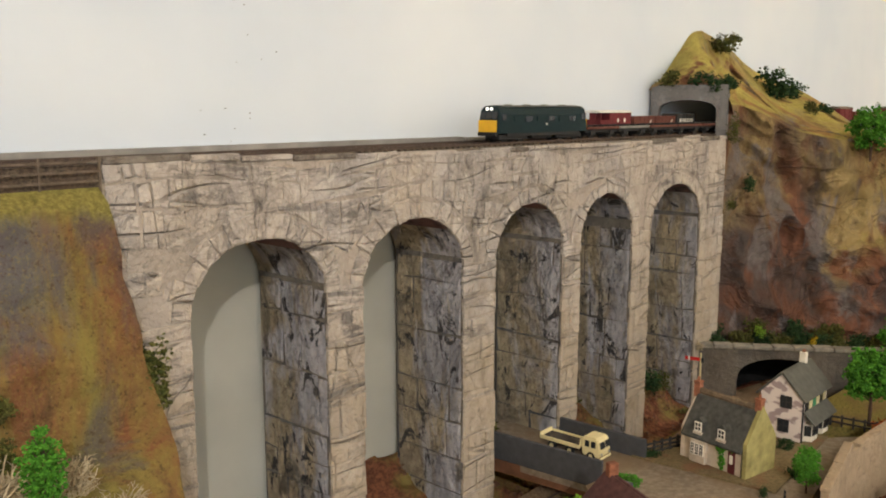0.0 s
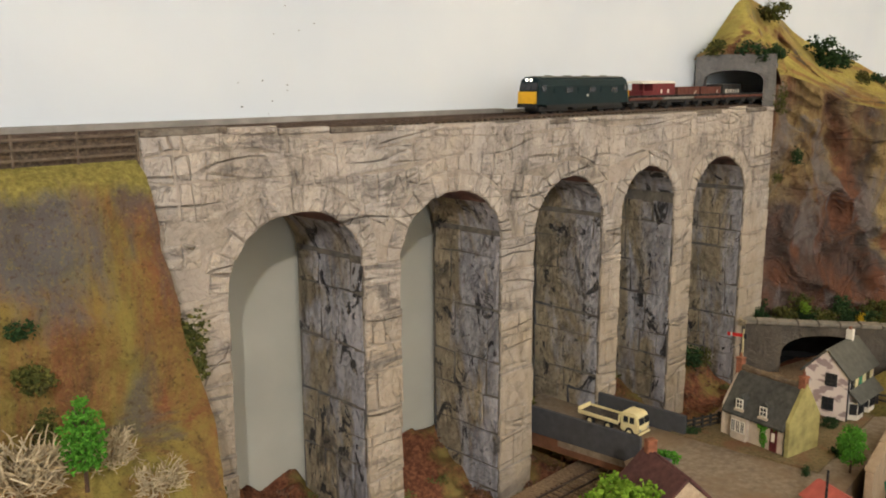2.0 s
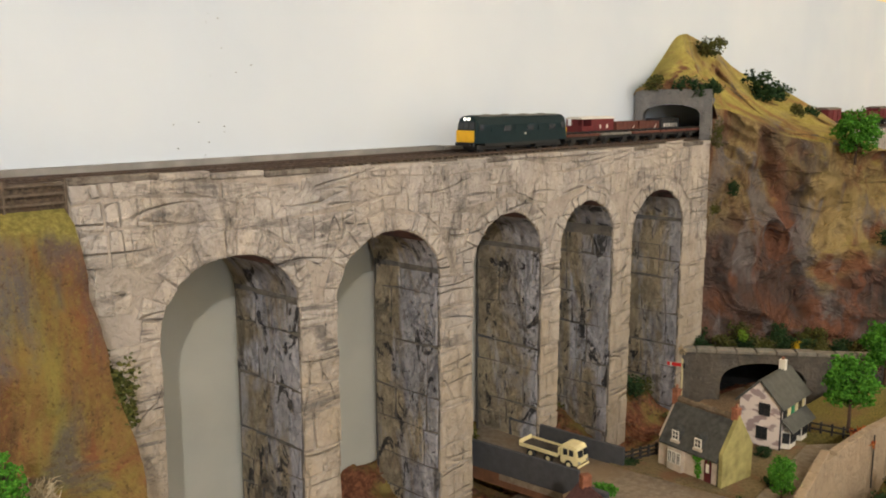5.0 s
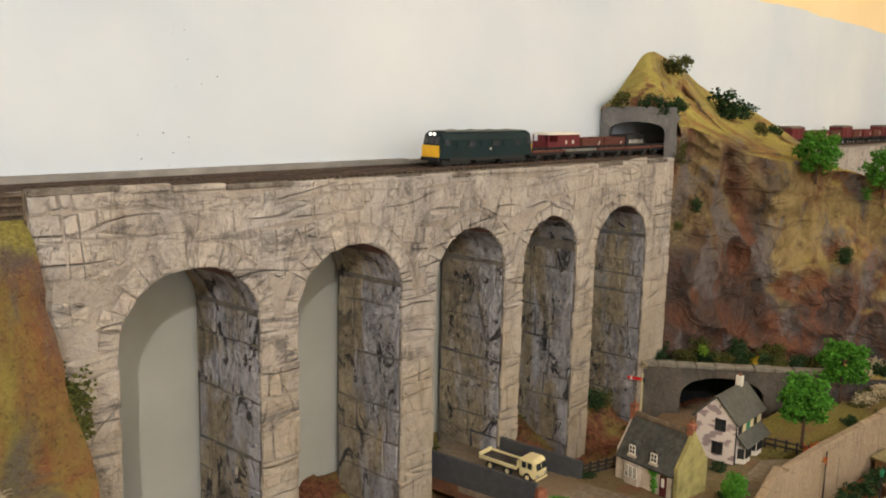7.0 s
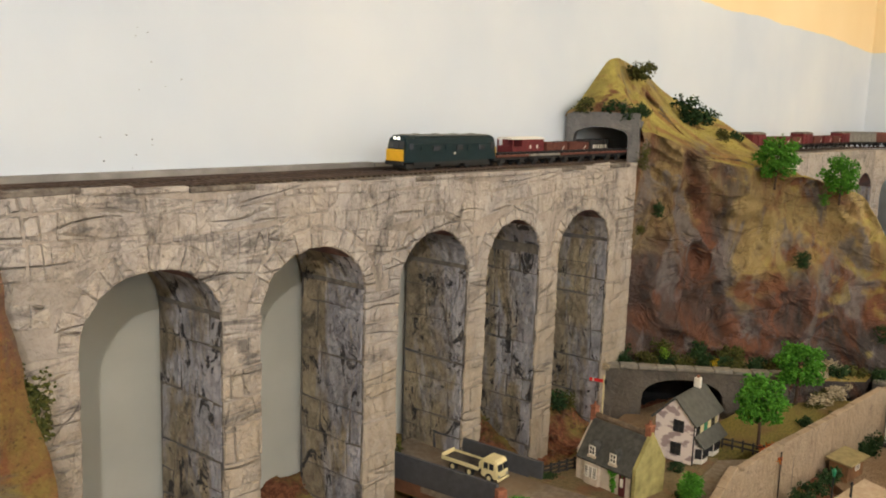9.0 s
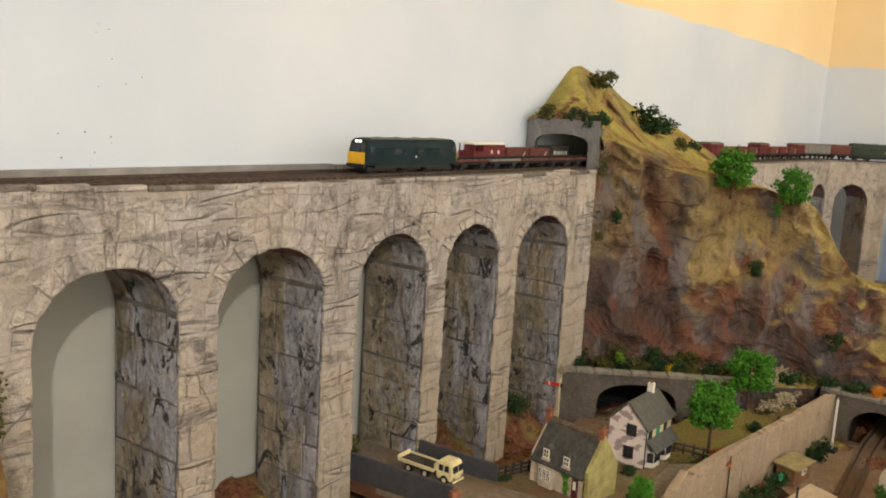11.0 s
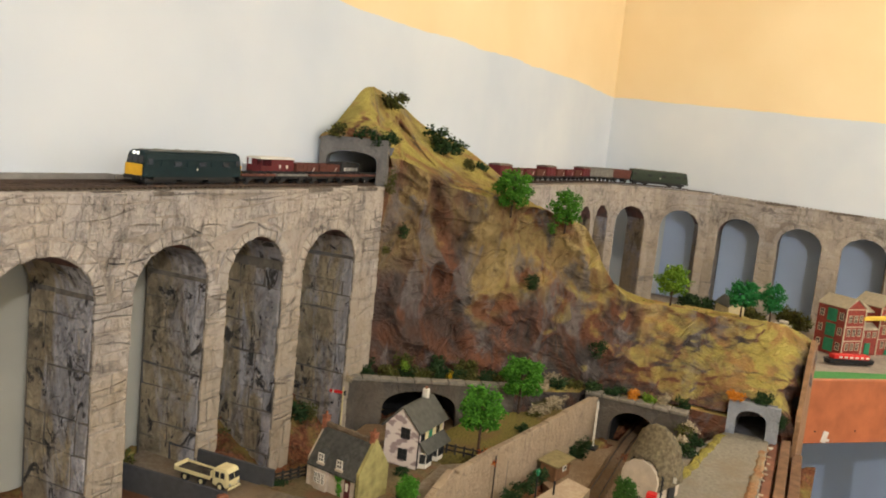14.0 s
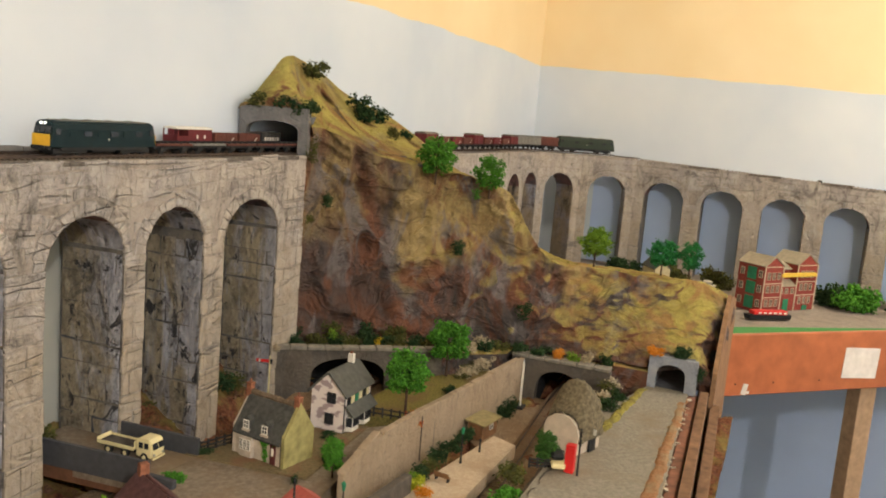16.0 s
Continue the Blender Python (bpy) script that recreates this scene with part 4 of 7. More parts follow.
def clump_mesh(blobs, count, size, seed):
    """Many small faceted tufts spread through ellipsoids (x, y, z, rx, ry, rz)."""
    rng = random.Random(seed)
    ico = [(0, 0, 1), (0.89, 0, 0.45), (0.28, 0.85, 0.45), (-0.72, 0.53, 0.45), (-0.72, -0.53, 0.45), (0.28, -0.85, 0.45),
           (0.72, 0.53, -0.45), (-0.28, 0.85, -0.45), (-0.89, 0, -0.45), (-0.28, -0.85, -0.45), (0.72, -0.53, -0.45), (0, 0, -1)]
    tri = [(0, 1, 2), (0, 2, 3), (0, 3, 4), (0, 4, 5), (0, 5, 1), (1, 6, 2), (2, 7, 3), (3, 8, 4), (4, 9, 5), (5, 10, 1),
           (6, 7, 2), (7, 8, 3), (8, 9, 4), (9, 10, 5), (10, 6, 1), (11, 7, 6), (11, 8, 7), (11, 9, 8), (11, 10, 9), (11, 6, 10)]
    vs, fs = [], []
    weights = [b[3] * b[4] + b[4] * b[5] for b in blobs]
    for i in range(count):
        bx, by, bz, rx, ry, rz = rng.choices(blobs, weights)[0]
        d = Vector((rng.gauss(0, 1), rng.gauss(0, 1), rng.gauss(0, 1))).normalized() * (rng.random() ** 0.38) * rng.uniform(0.75, 1.12)
        c = Vector((bx + d.x * rx, by + d.y * ry, bz + d.z * rz))
        if i % 4 < 2:
            s, k = size * rng.uniform(0.5, 1.15), len(vs)
            for p in ico:
                q = s * rng.uniform(0.55, 1.35)
                vs.append((c.x + p[0] * q, c.y + p[1] * q, c.z + p[2] * q * 0.8))
            fs += [tuple(k + j for j in f) for f in tri]
        else:
            for _ in range(4):
                a = Vector((rng.gauss(0, 1), rng.gauss(0, 1), rng.gauss(0, 1))).normalized()
                b = a.orthogonal().normalized() * size * 0.55
                o = c + Vector((rng.gauss(0, 1), rng.gauss(0, 1), rng.gauss(0, 1))) * size * 0.8
                k = len(vs)
                vs += [tuple(o + b), tuple(o + a * size * 0.9), tuple(o - b), tuple(o - a * size * 0.9)]
                fs.append((k, k + 1, k + 2, k + 3))
    data = bpy.data.meshes.new("clump")
    data.from_pydata(vs, [], fs)
    data.update()
    return data


def tree(at, height, width, material, label, seed, blobs=None, trunk=0.32, count=420, name="tree"):
    t = empty(name, at, 0, label, "tree")
    rng = random.Random(seed)
    tip = height * 0.8
    bm = rod((0, 0, -0.004), (0, 0, tip * 0.6), height * 0.026, height * 0.016)
    rod((0, 0, tip * 0.6), (0.002, 0, tip), height * 0.016, height * 0.006, bm=bm)
    part("trunk", bm, BARK, t)
    made = []
    n = 13
    for i in range(n):
        a, k = i * 2.4 + rng.uniform(-0.3, 0.3), (i + 0.5) / n
        z = trunk * height + (1 - trunk) * height * (0.06 + 0.84 * k)
        fill = math.sin(math.pi * (0.16 + 0.72 * k)) ** 0.7 * width * 0.5
        r = fill * rng.uniform(0.45, 0.8)
        q = (math.cos(a) * r, math.sin(a) * r, z)
        part("limb", rod((0, 0, min(tip, z * 0.75)), q, height * 0.008, height * 0.003, 5), BARK, t)
        s = fill * rng.uniform(0.34, 0.5) + width * 0.05
        made.append((*q, s, s, height * (1 - trunk) * 0.15))
    part("crown", clump_mesh(blobs or made, int(count * 2.2), width * 0.040, seed), material, t)
    return t


def bush(at, width, height, material, label, seed, count=90, name="bush", category="bush", grain=0.055):
    rng = random.Random(seed)
    blobs = [(rng.uniform(-0.3, 0.3) * width, rng.uniform(-0.3, 0.3) * width, height * rng.uniform(0.25, 0.62), width * rng.uniform(0.2, 0.34), width * rng.uniform(0.2, 0.34), height * rng.uniform(0.24, 0.36)) for _ in range(5)]
    blobs.append((0, 0, height * 0.15, width * 0.4, width * 0.4, height * 0.18))
    data = clump_mesh(blobs, int(count * 1.9), width * grain, seed)
    ob = part(name, data, material)
    ob.location = at
    return tagged(ob, label, category)


def lichen(at, width, height, material, label, seed, count=150):
    """A springy tangle of pale branching strands."""
    rng = random.Random(seed)
    vs, fs = [], []
    for _ in range(count):
        a, k = rng.uniform(0, 2 * math.pi), rng.random() ** 0.6 * 0.42
        p = Vector((math.cos(a) * k * width, math.sin(a) * k * width, height * rng.uniform(0.0, 0.55)))
        d = Vector((math.cos(a) * 0.8 + rng.gauss(0, 0.5), math.sin(a) * 0.8 + rng.gauss(0, 0.5), rng.uniform(0.1, 1.1))).normalized()
        thick = width * rng.uniform(0.010, 0.020)
        for joint in range(4):
            side = d.orthogonal().normalized() * thick
            other = d.cross(side).normalized() * thick
            for q in (side, other - side * 0.5, -other - side * 0.5):
                vs.append(tuple(p + q))
            if joint:
                j = len(vs) - 6
                fs += [(j + i, j + (i + 1) % 3, j + 3 + (i + 1) % 3, j + 3 + i) for i in range(3)]
            p = p + d * width * rng.uniform(0.07, 0.13)
            d = (d + Vector((rng.gauss(0, 0.55), rng.gauss(0, 0.55), rng.gauss(-0.1, 0.5)))).normalized()
            thick *= 0.82
    data = bpy.data.meshes.new("lichen")
    data.from_pydata(vs, [], fs)
    data.update()
    ob = part("lichen_clump", data, material)
    ob.location = at
    return tagged(ob, label, "lichen")


# trees and scrub of the hill
tree((1.172, -0.126, 1.116), 0.088, 0.068, BRIGHT, "bright green model tree on the cliff edge", 3, trunk=0.18, count=560)
tree((1.218, -0.220, 1.096), 0.080, 0.062, BRIGHT, "bright green model tree with a tall round crown", 5, trunk=0.2)
bush((1.205, -0.20, 1.09), 0.022, 0.03, BRIGHT, "small bright green bush at a tree's foot", 9)
tree((1.37, -0.405, 0.960), 0.09, 0.068, LIME, "lime green model tree before the far arches", 7)
tree((1.37, -0.538, 0.962), 0.078, 0.062, BLUEGREEN, "cold green model tree with a wide crown", 11)
tree((1.38, -0.590, 0.958), 0.084, 0.048, BLUEGREEN, "cold green model tree on a thin trunk", 13)
for i, (x, y, z, w, h, m, l) in enumerate((
        (1.062, 0.085, 1.297, 0.055, 0.032, OLIVE, "olive bush on the hill's summit"),
        (0.882, 0.088, 1.236, 0.05, 0.032, OLIVE, "olive scrub on top of the tunnel portal"),
        (0.900, 0.052, 1.236, 0.05, 0.028, DEEP, "dark scrub on top of the tunnel portal"),
        (0.914, 0.016, 1.226, 0.044, 0.034, DEEP, "dark bush at the portal's corner"),
        (0.968, 0.03, 1.232, 0.034, 0.028, DEEP, "dark bush on the upper slope"),
        (1.215, 0.05, 1.22, 0.078, 0.066, DEEP, "dark green round tree-like bush"),
        (1.265, 0.05, 1.215, 0.05, 0.040, DEEP, "dark bush on the ridge"),
        (1.235, 0.0, 1.185, 0.046, 0.032, OLIVE, "olive bush on the ridge"),
        (1.275, -0.005, 1.18, 0.044, 0.034, DEEP, "small dark bush on the ridge"),
        (0.912, -0.010, 1.150, 0.028, 0.058, OLIVE, "trailing olive creeper beside the viaduct"),
        (0.945, -0.022, 1.075, 0.026, 0.03, DEEP, "dark bush on the cliff"),
        (1.165, -0.185, 0.99, 0.034, 0.03, DEEP, "dark bush in a hollow of the cliff"),
        (1.165, -0.325, 0.885, 0.03, 0.042, DEEP, "dark bush with yellow tips low on the cliff"),
        (0.90, -0.015, 1.05, 0.018, 0.02, OLIVE, "olive tuft on the cliff"),
        (1.33, -0.36, 0.955, 0.05, 0.026, OLIVE, "olive bushes on the grassy shelf"),
        (1.40, -0.44, 0.945, 0.05, 0.026, BRIGHT, "green bush beside the lime tree"))):
    bush((x, y, z - 0.004), w, h, m, l, 40 + i, 130)

# planted ledge over the wide arch
line = [(0.852, -0.002), (0.873, -0.022), (0.895, -0.045), (0.915, -0.07), (0.93, -0.095), (0.947, -0.118), (0.962, -0.14), (0.978, -0.16), (0.99, -0.185), (1.01, -0.205)]
kinds = [(YELLOW, 0.018, 0.012, "yellow flower clump on the coping"), (DEEP, 0.04, 0.026, "dark shrub above the tunnel arch"), (OLIVE, 0.044, 0.026, "olive shrub above the tunnel arch")]
for i, (x, y) in enumerate(line):
    m, w, h, l = kinds[(0, 1, 2, 1, 2, 1, 1, 2, 1, 2)[i]]
    bush((x + 0.022, y + 0.012, 0.836), w, h, m, l, 70 + i, 120)
    if i % 2 and i < 8:
        bush((x + 0.055, y + 0.035, 0.838), 0.045, 0.034, DEEP if i % 4 == 1 else OLIVE, "dark scrub at the cliff's foot", 90 + i, 120)
bush((0.967, -0.125, 0.842), 0.017, 0.017, YELLOW, "yellow flowering tuft on the coping", 111, 60)
bush((0.93, -0.06, 0.85), 0.022, 0.022, LIME, "yellow-green shrub above the tunnel arch", 112, 80)
bush((0.838, -0.004, 0.838), 0.022, 0.022, CREAMMOSS, "cream lichen clump at the wall's end", 113, 70)
for i, (x, y, z, w, h, m, l) in enumerate((
        (1.13, -0.335, 0.83, 0.04, 0.026, DEEP, "dark shrub above the tunnel mouth"),
        (1.135, -0.37, 0.83, 0.044, 0.024, DEEP, "dark shrub above the tunnel mouth"),
        (1.135, -0.408, 0.83, 0.030, 0.026, ORANGE, "orange flowering bush above the tunnel mouth"),
        (1.135, -0.432, 0.83, 0.030, 0.022, LIME, "yellow-green bush above the tunnel mouth"),
        (1.14, -0.458, 0.83, 0.026, 0.028, CREAMMOSS, "pale lichen bush above the tunnel mouth"),
        (1.15, -0.49, 0.825, 0.036, 0.036, DEEP, "dark shrub beside the tunnel mouth"),
        (1.165, -0.572, 0.862, 0.034, 0.02, ORANGE, "orange heather on the small tunnel"),
        (1.175, -0.61, 0.862, 0.04, 0.022, DEEP, "dark ivy on the small tunnel"),
        (1.165, -0.648, 0.83, 0.024, 0.03, DEEP, "dark ivy at the board's end"))):
    bush((x, y, z - 0.003), w, h, m, l, 130 + i, 110)
for i in range(9):
    bush((0.99 + 0.014 * i, -0.275 - 0.006 * (i % 3), 0.803), 0.03 + 0.01 * (i % 2), 0.016 + 0.006 * (i % 3), CREAMMOSS if i % 3 else OLIVE, "cream rock and lichen heap below the cliff", 150 + i, 60, "lichen_clump", "lichen")
for i, (x, y) in enumerate(((1.03, -0.205), (1.065, -0.225), (1.09, -0.25), (1.115, -0.275), (1.14, -0.295), (1.15, -0.26))):
    bush((x, y, 0.822), 0.042, 0.026, (DEEP, OLIVE, CREAMMOSS)[i % 3], "scrubby undergrowth at the cliff's foot", 190 + i, 100)
for i in range(6):
    bush((1.115 - 0.045 * i, -0.512 + 0.002 * i, 0.80), 0.036, 0.026, OLIVE if i % 2 else CREAMMOSS, "straw-coloured hedge beside the gravel road", 170 + i, 90, "hedge", "hedge")

# ---------------------------------------------------------------- road bridge and lorry
WINGBROWN = paint("dark_brown_grey_wall", (0.095, 0.08, 0.068), 0.85, 120, 0.25)
SLATE = paint("dark_slate_grey", (0.062, 0.064, 0.072), 0.8, 120, 0.15)
GIRDER = paint("rust_brown_girder", (0.17, 0.075, 0.04), 0.85, 60, 0.3)
CREAMPAINT = paint("cream_vehicle_paint", (0.74, 0.64, 0.36), 0.4, 120, 0.06)
BLACK = paint("matt_black", (0.02, 0.02, 0.021), 0.7, 200, 0.2)
DARKGLASS = paint("dark_window", (0.03, 0.032, 0.036), 0.12, 60, 0.1, spec=0.6)
CHROME = paint("pale_metal", (0.45, 0.45, 0.43), 0.3, 100, 0.1, 0.8)


def strip_box(p, q, half, z0, z1, bevel=0.0):
    """A straight upright board from p to q."""
    h = math.atan2(q[1] - p[1], q[0] - p[0])
    return box(0, math.dist(p, q), -half, half, z0, z1, bevel, m=Matrix.Translation((*p, 0)) @ Matrix.Rotation(h, 4, "Z"))


bridge = empty("road_bridge", (0, 0, 0), 0, "grey road bridge with dark slate parapets", "bridge")
deck_bm = bmesh.new()
outline = [(0.389, 0.085), (0.484, 0.085), (0.4915, -0.116), (0.402, -0.113), (0.3955, -0.02)]
v0 = [deck_bm.verts.new((x, y, 0.786)) for x, y in outline]
v1 = [deck_bm.verts.new((x, y, 0.8025)) for x, y in outline]
deck_bm.faces.new(v1)
deck_bm.faces.new(v0[::-1])
for i in range(5):
    deck_bm.faces.new((v0[i], v0[(i + 1) % 5], v1[(i + 1) % 5], v1[i]))
part("deck", deck_bm, ROAD, bridge)
part("parapet", strip_box((0.391, 0.048), (0.4035, -0.113), 0.0022, 0.794, 0.826, 0.0006), SLATE, bridge, "dark slate parapet panel")
part("parapet", strip_box((0.4825, 0.045), (0.490, -0.116), 0.0022, 0.797, 0.826, 0.0006), SLATE, bridge, "dark slate parapet panel")
part("girder", strip_box((0.392, 0.048), (0.4045, -0.113), 0.0016, 0.778, 0.794), GIRDER, bridge, "rust-brown girder")
part("abutment", box(0.398, 0.406, -0.150, -0.1135, 0.72, 0.812, 0.001), SLATE, bridge, "dark grey wing wall")


def wheel(parent, x, y, r, w, name="wheel"):
    t = part(name, rod((x, y - w / 2, r), (x, y + w / 2, r), r, sides=14), BLACK, parent)
    part("hub", rod((x, y - w / 2 - 0.0004, r), (x, y + w / 2 + 0.0004, r), r * 0.5, sides=10), CREAMPAINT, t)
    return t


lorry = empty("lorry", (0.4515, -0.049, 0.8027), -88, "cream flatbed toy lorry parked on the bridge", "lorry")
bm = bmesh.new()
prof = [(0.014, 0.006), (0.040, 0.006), (0.0415, 0.016), (0.039, 0.026), (0.036, 0.0295), (0.016, 0.0295), (0.014, 0.027)]
prism([(x, z) for x, z in prof], 0.026, Matrix.Translation((0, -0.013, 0)), bm)
bmesh.ops.bevel(bm, geom=list(bm.edges), offset=0.0016, segments=2, affect="EDGES")
cab = part("cab", bm, CREAMPAINT, lorry, smooth=False)
for y in (-0.006, 0.006):
    part("windscreen", box(-0.0004, 0.0008, y - 0.0048, y + 0.0048, -0.004, 0.004, m=Matrix.Translation((0.0405, 0, 0.0212)) @ Matrix.Rotation(-0.26, 4, "Y")), DARKGLASS, cab)
    part("headlight", rod((0.0405, y * 1.5, 0.0105), (0.0422, y * 1.5, 0.0105), 0.0018), CHROME, cab)
for y in (-0.0133, 0.0133):
    for x in (0.0225, 0.0315):
        part("side_window", box(x - 0.0032, x + 0.0032, y - 0.0004, y + 0.0004, 0.018, 0.0255), DARKGLASS, cab)
part("bumper", box(0.0405, 0.0428, -0.0125, 0.0125, 0.0045, 0.007, 0.0005), CREAMPAINT, cab)
part("flatbed", box(-0.050, 0.012, -0.014, 0.014, 0.0125, 0.0142), DARKEDGE, lorry, "dark boarded load bed")
for y in (-0.014, 0.014):
    part("side_rail", box(-0.050, 0.012, y - 0.0008, y + 0.0008, 0.0122, 0.0168, 0.0003), CREAMPAINT, lorry)
part("headboard", box(0.0112, 0.0128, -0.0138, 0.0138, 0.0142, 0.0245, 0.0004), CREAMPAINT, lorry)
part("tailboard", box(-0.051, -0.0495, -0.0138, 0.0138, 0.0125, 0.0195, 0.0004), CREAMPAINT, lorry)
part("chassis", box(-0.047, 0.016, -0.006, 0.006, 0.007, 0.0122), BLACK, lorry)
for x in (0.028, -0.032, -0.004):
    for y in (-0.0115, 0.0115):
        wheel(lorry, x, y, 0.0062, 0.0036)

lorry.scale = (0.88, 0.92, 0.95)

# ---------------------------------------------------------------- houses
RENDER = paint("pinkish_cottage_render", (0.52, 0.44, 0.36), 0.9, 90, 0.15)
LICHEN = paint("lichen_yellow_gable", (0.34, 0.30, 0.12), 0.95, 70, 0.3)
THATCH = paint("dark_grey_thatch", (0.075, 0.075, 0.07), 0.95, 160, 0.3)
RIDGE = paint("brown_thatch_ridge", (0.15, 0.11, 0.075), 0.95, 160, 0.3)
BRICK = paint("orange_brick", (0.27, 0.105, 0.06), 0.9, 200, 0.3)
WHITEPAINT = paint("white_paint", (0.74, 0.70, 0.62), 0.6, 100, 0.08)
MAROON = paint("maroon_door", (0.10, 0.018, 0.02), 0.5, 90, 0.15)
SLATEROOF = paint("slate_roof_card", (0.085, 0.085, 0.075), 0.85, 130, 0.18)
GREENPAINT = paint("green_paint", (0.02, 0.20, 0.10), 0.5, 90, 0.15)
STRAWPANEL = paint("pale_yellow_panel", (0.56, 0.48, 0.28), 0.6, 90, 0.1)


def stained_white():
    m = Mat("patchy_white_wall", 0.85, 0, 0.2)
    c = m.mix(m.ramp(m.noise(75, 2, 0.4, m.scaled(1, 1, 1.6)), (0.53, 0.0), (0.60, 1.0)), (0.68, 0.60, 0.56), (0.34, 0.26, 0.26))
    m.colour(c).bump(m.noise(500, 3), 0.0003)
    return m.m


PATCHY = stained_white()


def gable_body(length, width, eave, ridge):
    """Walls with gables at both ends of x; origin at the base's middle."""
    w = width / 2
    m = Matrix(((0, 1, 0, -length / 2), (1, 0, 0, 0), (0, 0, 1, 0), (0, 0, 0, 1)))
    return prism([(-w, 0), (w, 0), (w, eave), (0, ridge), (-w, eave)], length, m)


def roof_slope(length, run, rise, thick, over=0.003):
    """One slope, from the ridge down to y = -run."""
    bm = bmesh.new()
    k = math.hypot(run, rise)
    m = Matrix.Rotation(math.atan2(rise, run), 4, "X")
    return box(-length / 2, length / 2, -k - over, 0.0, 0, thick, thick * 0.25, bm=bm, m=m)


def window_unit(parent, at, turn, w, h, bars=(1, 1), frame_mat=None, depth=0.0012):
    """A framed window; its face looks along -y before the turn."""
    frame_mat = frame_mat or WHITEPAINT
    m = Matrix.Translation(at) @ Matrix.Rotation(radians(turn), 4, "Z")
    t = min(w, h) * 0.1
    xs, zs = [-w / 2, -w / 2 + t], [0, t]
    for lines, size, start, n in ((xs, w, -w / 2, bars[0]), (zs, h, 0, bars[1])):
        for i in range(1, n + 1):
            c = start + size * i / (n + 1)
            lines += [c - t * 0.35, c + t * 0.35]
        lines += [start + size - t, start + size]
    bm = bmesh.new()
    grid = {}
    for i, x in enumerate(xs):
        for j, z in enumerate(zs):
            for k, y in enumerate((-depth, 0.0004)):
                grid[i, j, k] = bm.verts.new(m @ Vector((x, y, z)))
    solid = lambda i, j: 0 <= i < len(xs) - 1 and 0 <= j < len(zs) - 1 and (i % 2 == 0 or j % 2 == 0)
    for i in range(len(xs) - 1):
        for j in range(len(zs) - 1):
            if not solid(i, j):
                continue
            c = [(i, j), (i + 1, j), (i + 1, j + 1), (i, j + 1)]
            bm.faces.new([grid[a, b, 0] for a, b in c])
            for q, (di, dj) in enumerate(((0, -1), (1, 0), (0, 1), (-1, 0))):
                if not solid(i + di, j + dj):
                    (a, b), (e, f) = c[q], c[(q + 1) % 4]
                    bm.faces.new((grid[a, b, 0], grid[e, f, 0], grid[e, f, 1], grid[a, b, 1]))
    ob = part("window", bm, frame_mat, parent)
    part("pane", box(-w / 2 + t * 0.5, w / 2 - t * 0.5, -depth * 0.4, 0.0005, t * 0.5, h - t * 0.5, m=m), DARKGLASS, ob)
    return ob


# cottage: its long front faces -y before the turn, the ridge runs along x
cottage = empty("cottage", (0.5425, -0.1872, 0.8045), -100, "rendered thatched cottage with two dormers and lichen gable", "house")
part("wall_shell", gable_body(0.098, 0.068, 0.036, 0.072), RENDER, cottage)
part("gable_wall", gable_body(0.006, 0.074, 0.041, 0.082), LICHEN, cottage, "yellow lichen-covered gable").location = (0.052, 0, 0)
part("gable_wall", gable_body(0.005, 0.070, 0.038, 0.076), RENDER, cottage).location = (-0.0505, 0, 0)
for turn in (0, 180):
    ob = part("roof_slope", roof_slope(0.098, 0.036, 0.040, 0.005, 0.006), THATCH, cottage)
    ob.matrix_basis = Matrix.Translation((0, 0, 0.0725)) @ Matrix.Rotation(radians(turn), 4, "Z")
for i in range(12):
    part("ridge_tuft", rod((-0.047 + 0.0079 * i, jitter(0.0006), 0.0775 + jitter(0.0006)), (-0.0391 + 0.0079 * i, jitter(0.0006), 0.0775 + jitter(0.0006)), 0.0042 + jitter(0.0006), sides=8), RIDGE, cottage, "brown thatch ridge roll")
for x in (-0.0505, 0.049):
    c = part("chimney", box(x - 0.0048, x + 0.0048, -0.005, 0.005, 0.066, 0.0875, 0.0006), BRICK, cottage, "orange brick chimney")
    part("cap", box(x - 0.0057, x + 0.0057, -0.0058, 0.0058, 0.0875, 0.0898, 0.0006), BRICK, c)
    part("chimney_pot", rod((x, 0, 0.0898), (x, 0, 0.095), 0.0021, 0.0017), BRICK, c)
for x in (-0.022, 0.016):
    d = part("dormer", gable_body(0.024, 0.014, 0.016, 0.021), THATCH, cottage, "dark dormer with a white window")
    d.matrix_basis = Matrix.Translation((x, -0.0262, 0.035)) @ Matrix.Rotation(radians(90), 4, "Z")
    window_unit(cottage, (x, -0.0385, 0.039), 0, 0.011, 0.0115, (1, 1), None, 0.0018)
    part("sill", box(x - 0.0075, x + 0.0075, -0.0415, -0.037, 0.0355, 0.0385, 0.0004), RENDER, cottage)
bay = part("bay", box(-0.034, -0.008, -0.041, -0.033, 0, 0.029, 0.001), RENDER, cottage)
for i in range(3):
    window_unit(cottage, (-0.0287 + 0.0075 * i, -0.0412, 0.010), 0, 0.0068, 0.0145, (1, 3))
door = part("door", box(0.0255, 0.0365, -0.0355, -0.033, 0, 0.027, 0.0004), MAROON, cottage, "maroon door with a small glazed light")
part("door_light", box(0.0285, 0.0335, -0.0362, -0.0352, 0.012, 0.0225), WHITEPAINT, door)
part("drainpipe", rod((0.0475, -0.0355, 0), (0.0475, -0.0355, 0.034), 0.0009), BLACK, cottage)
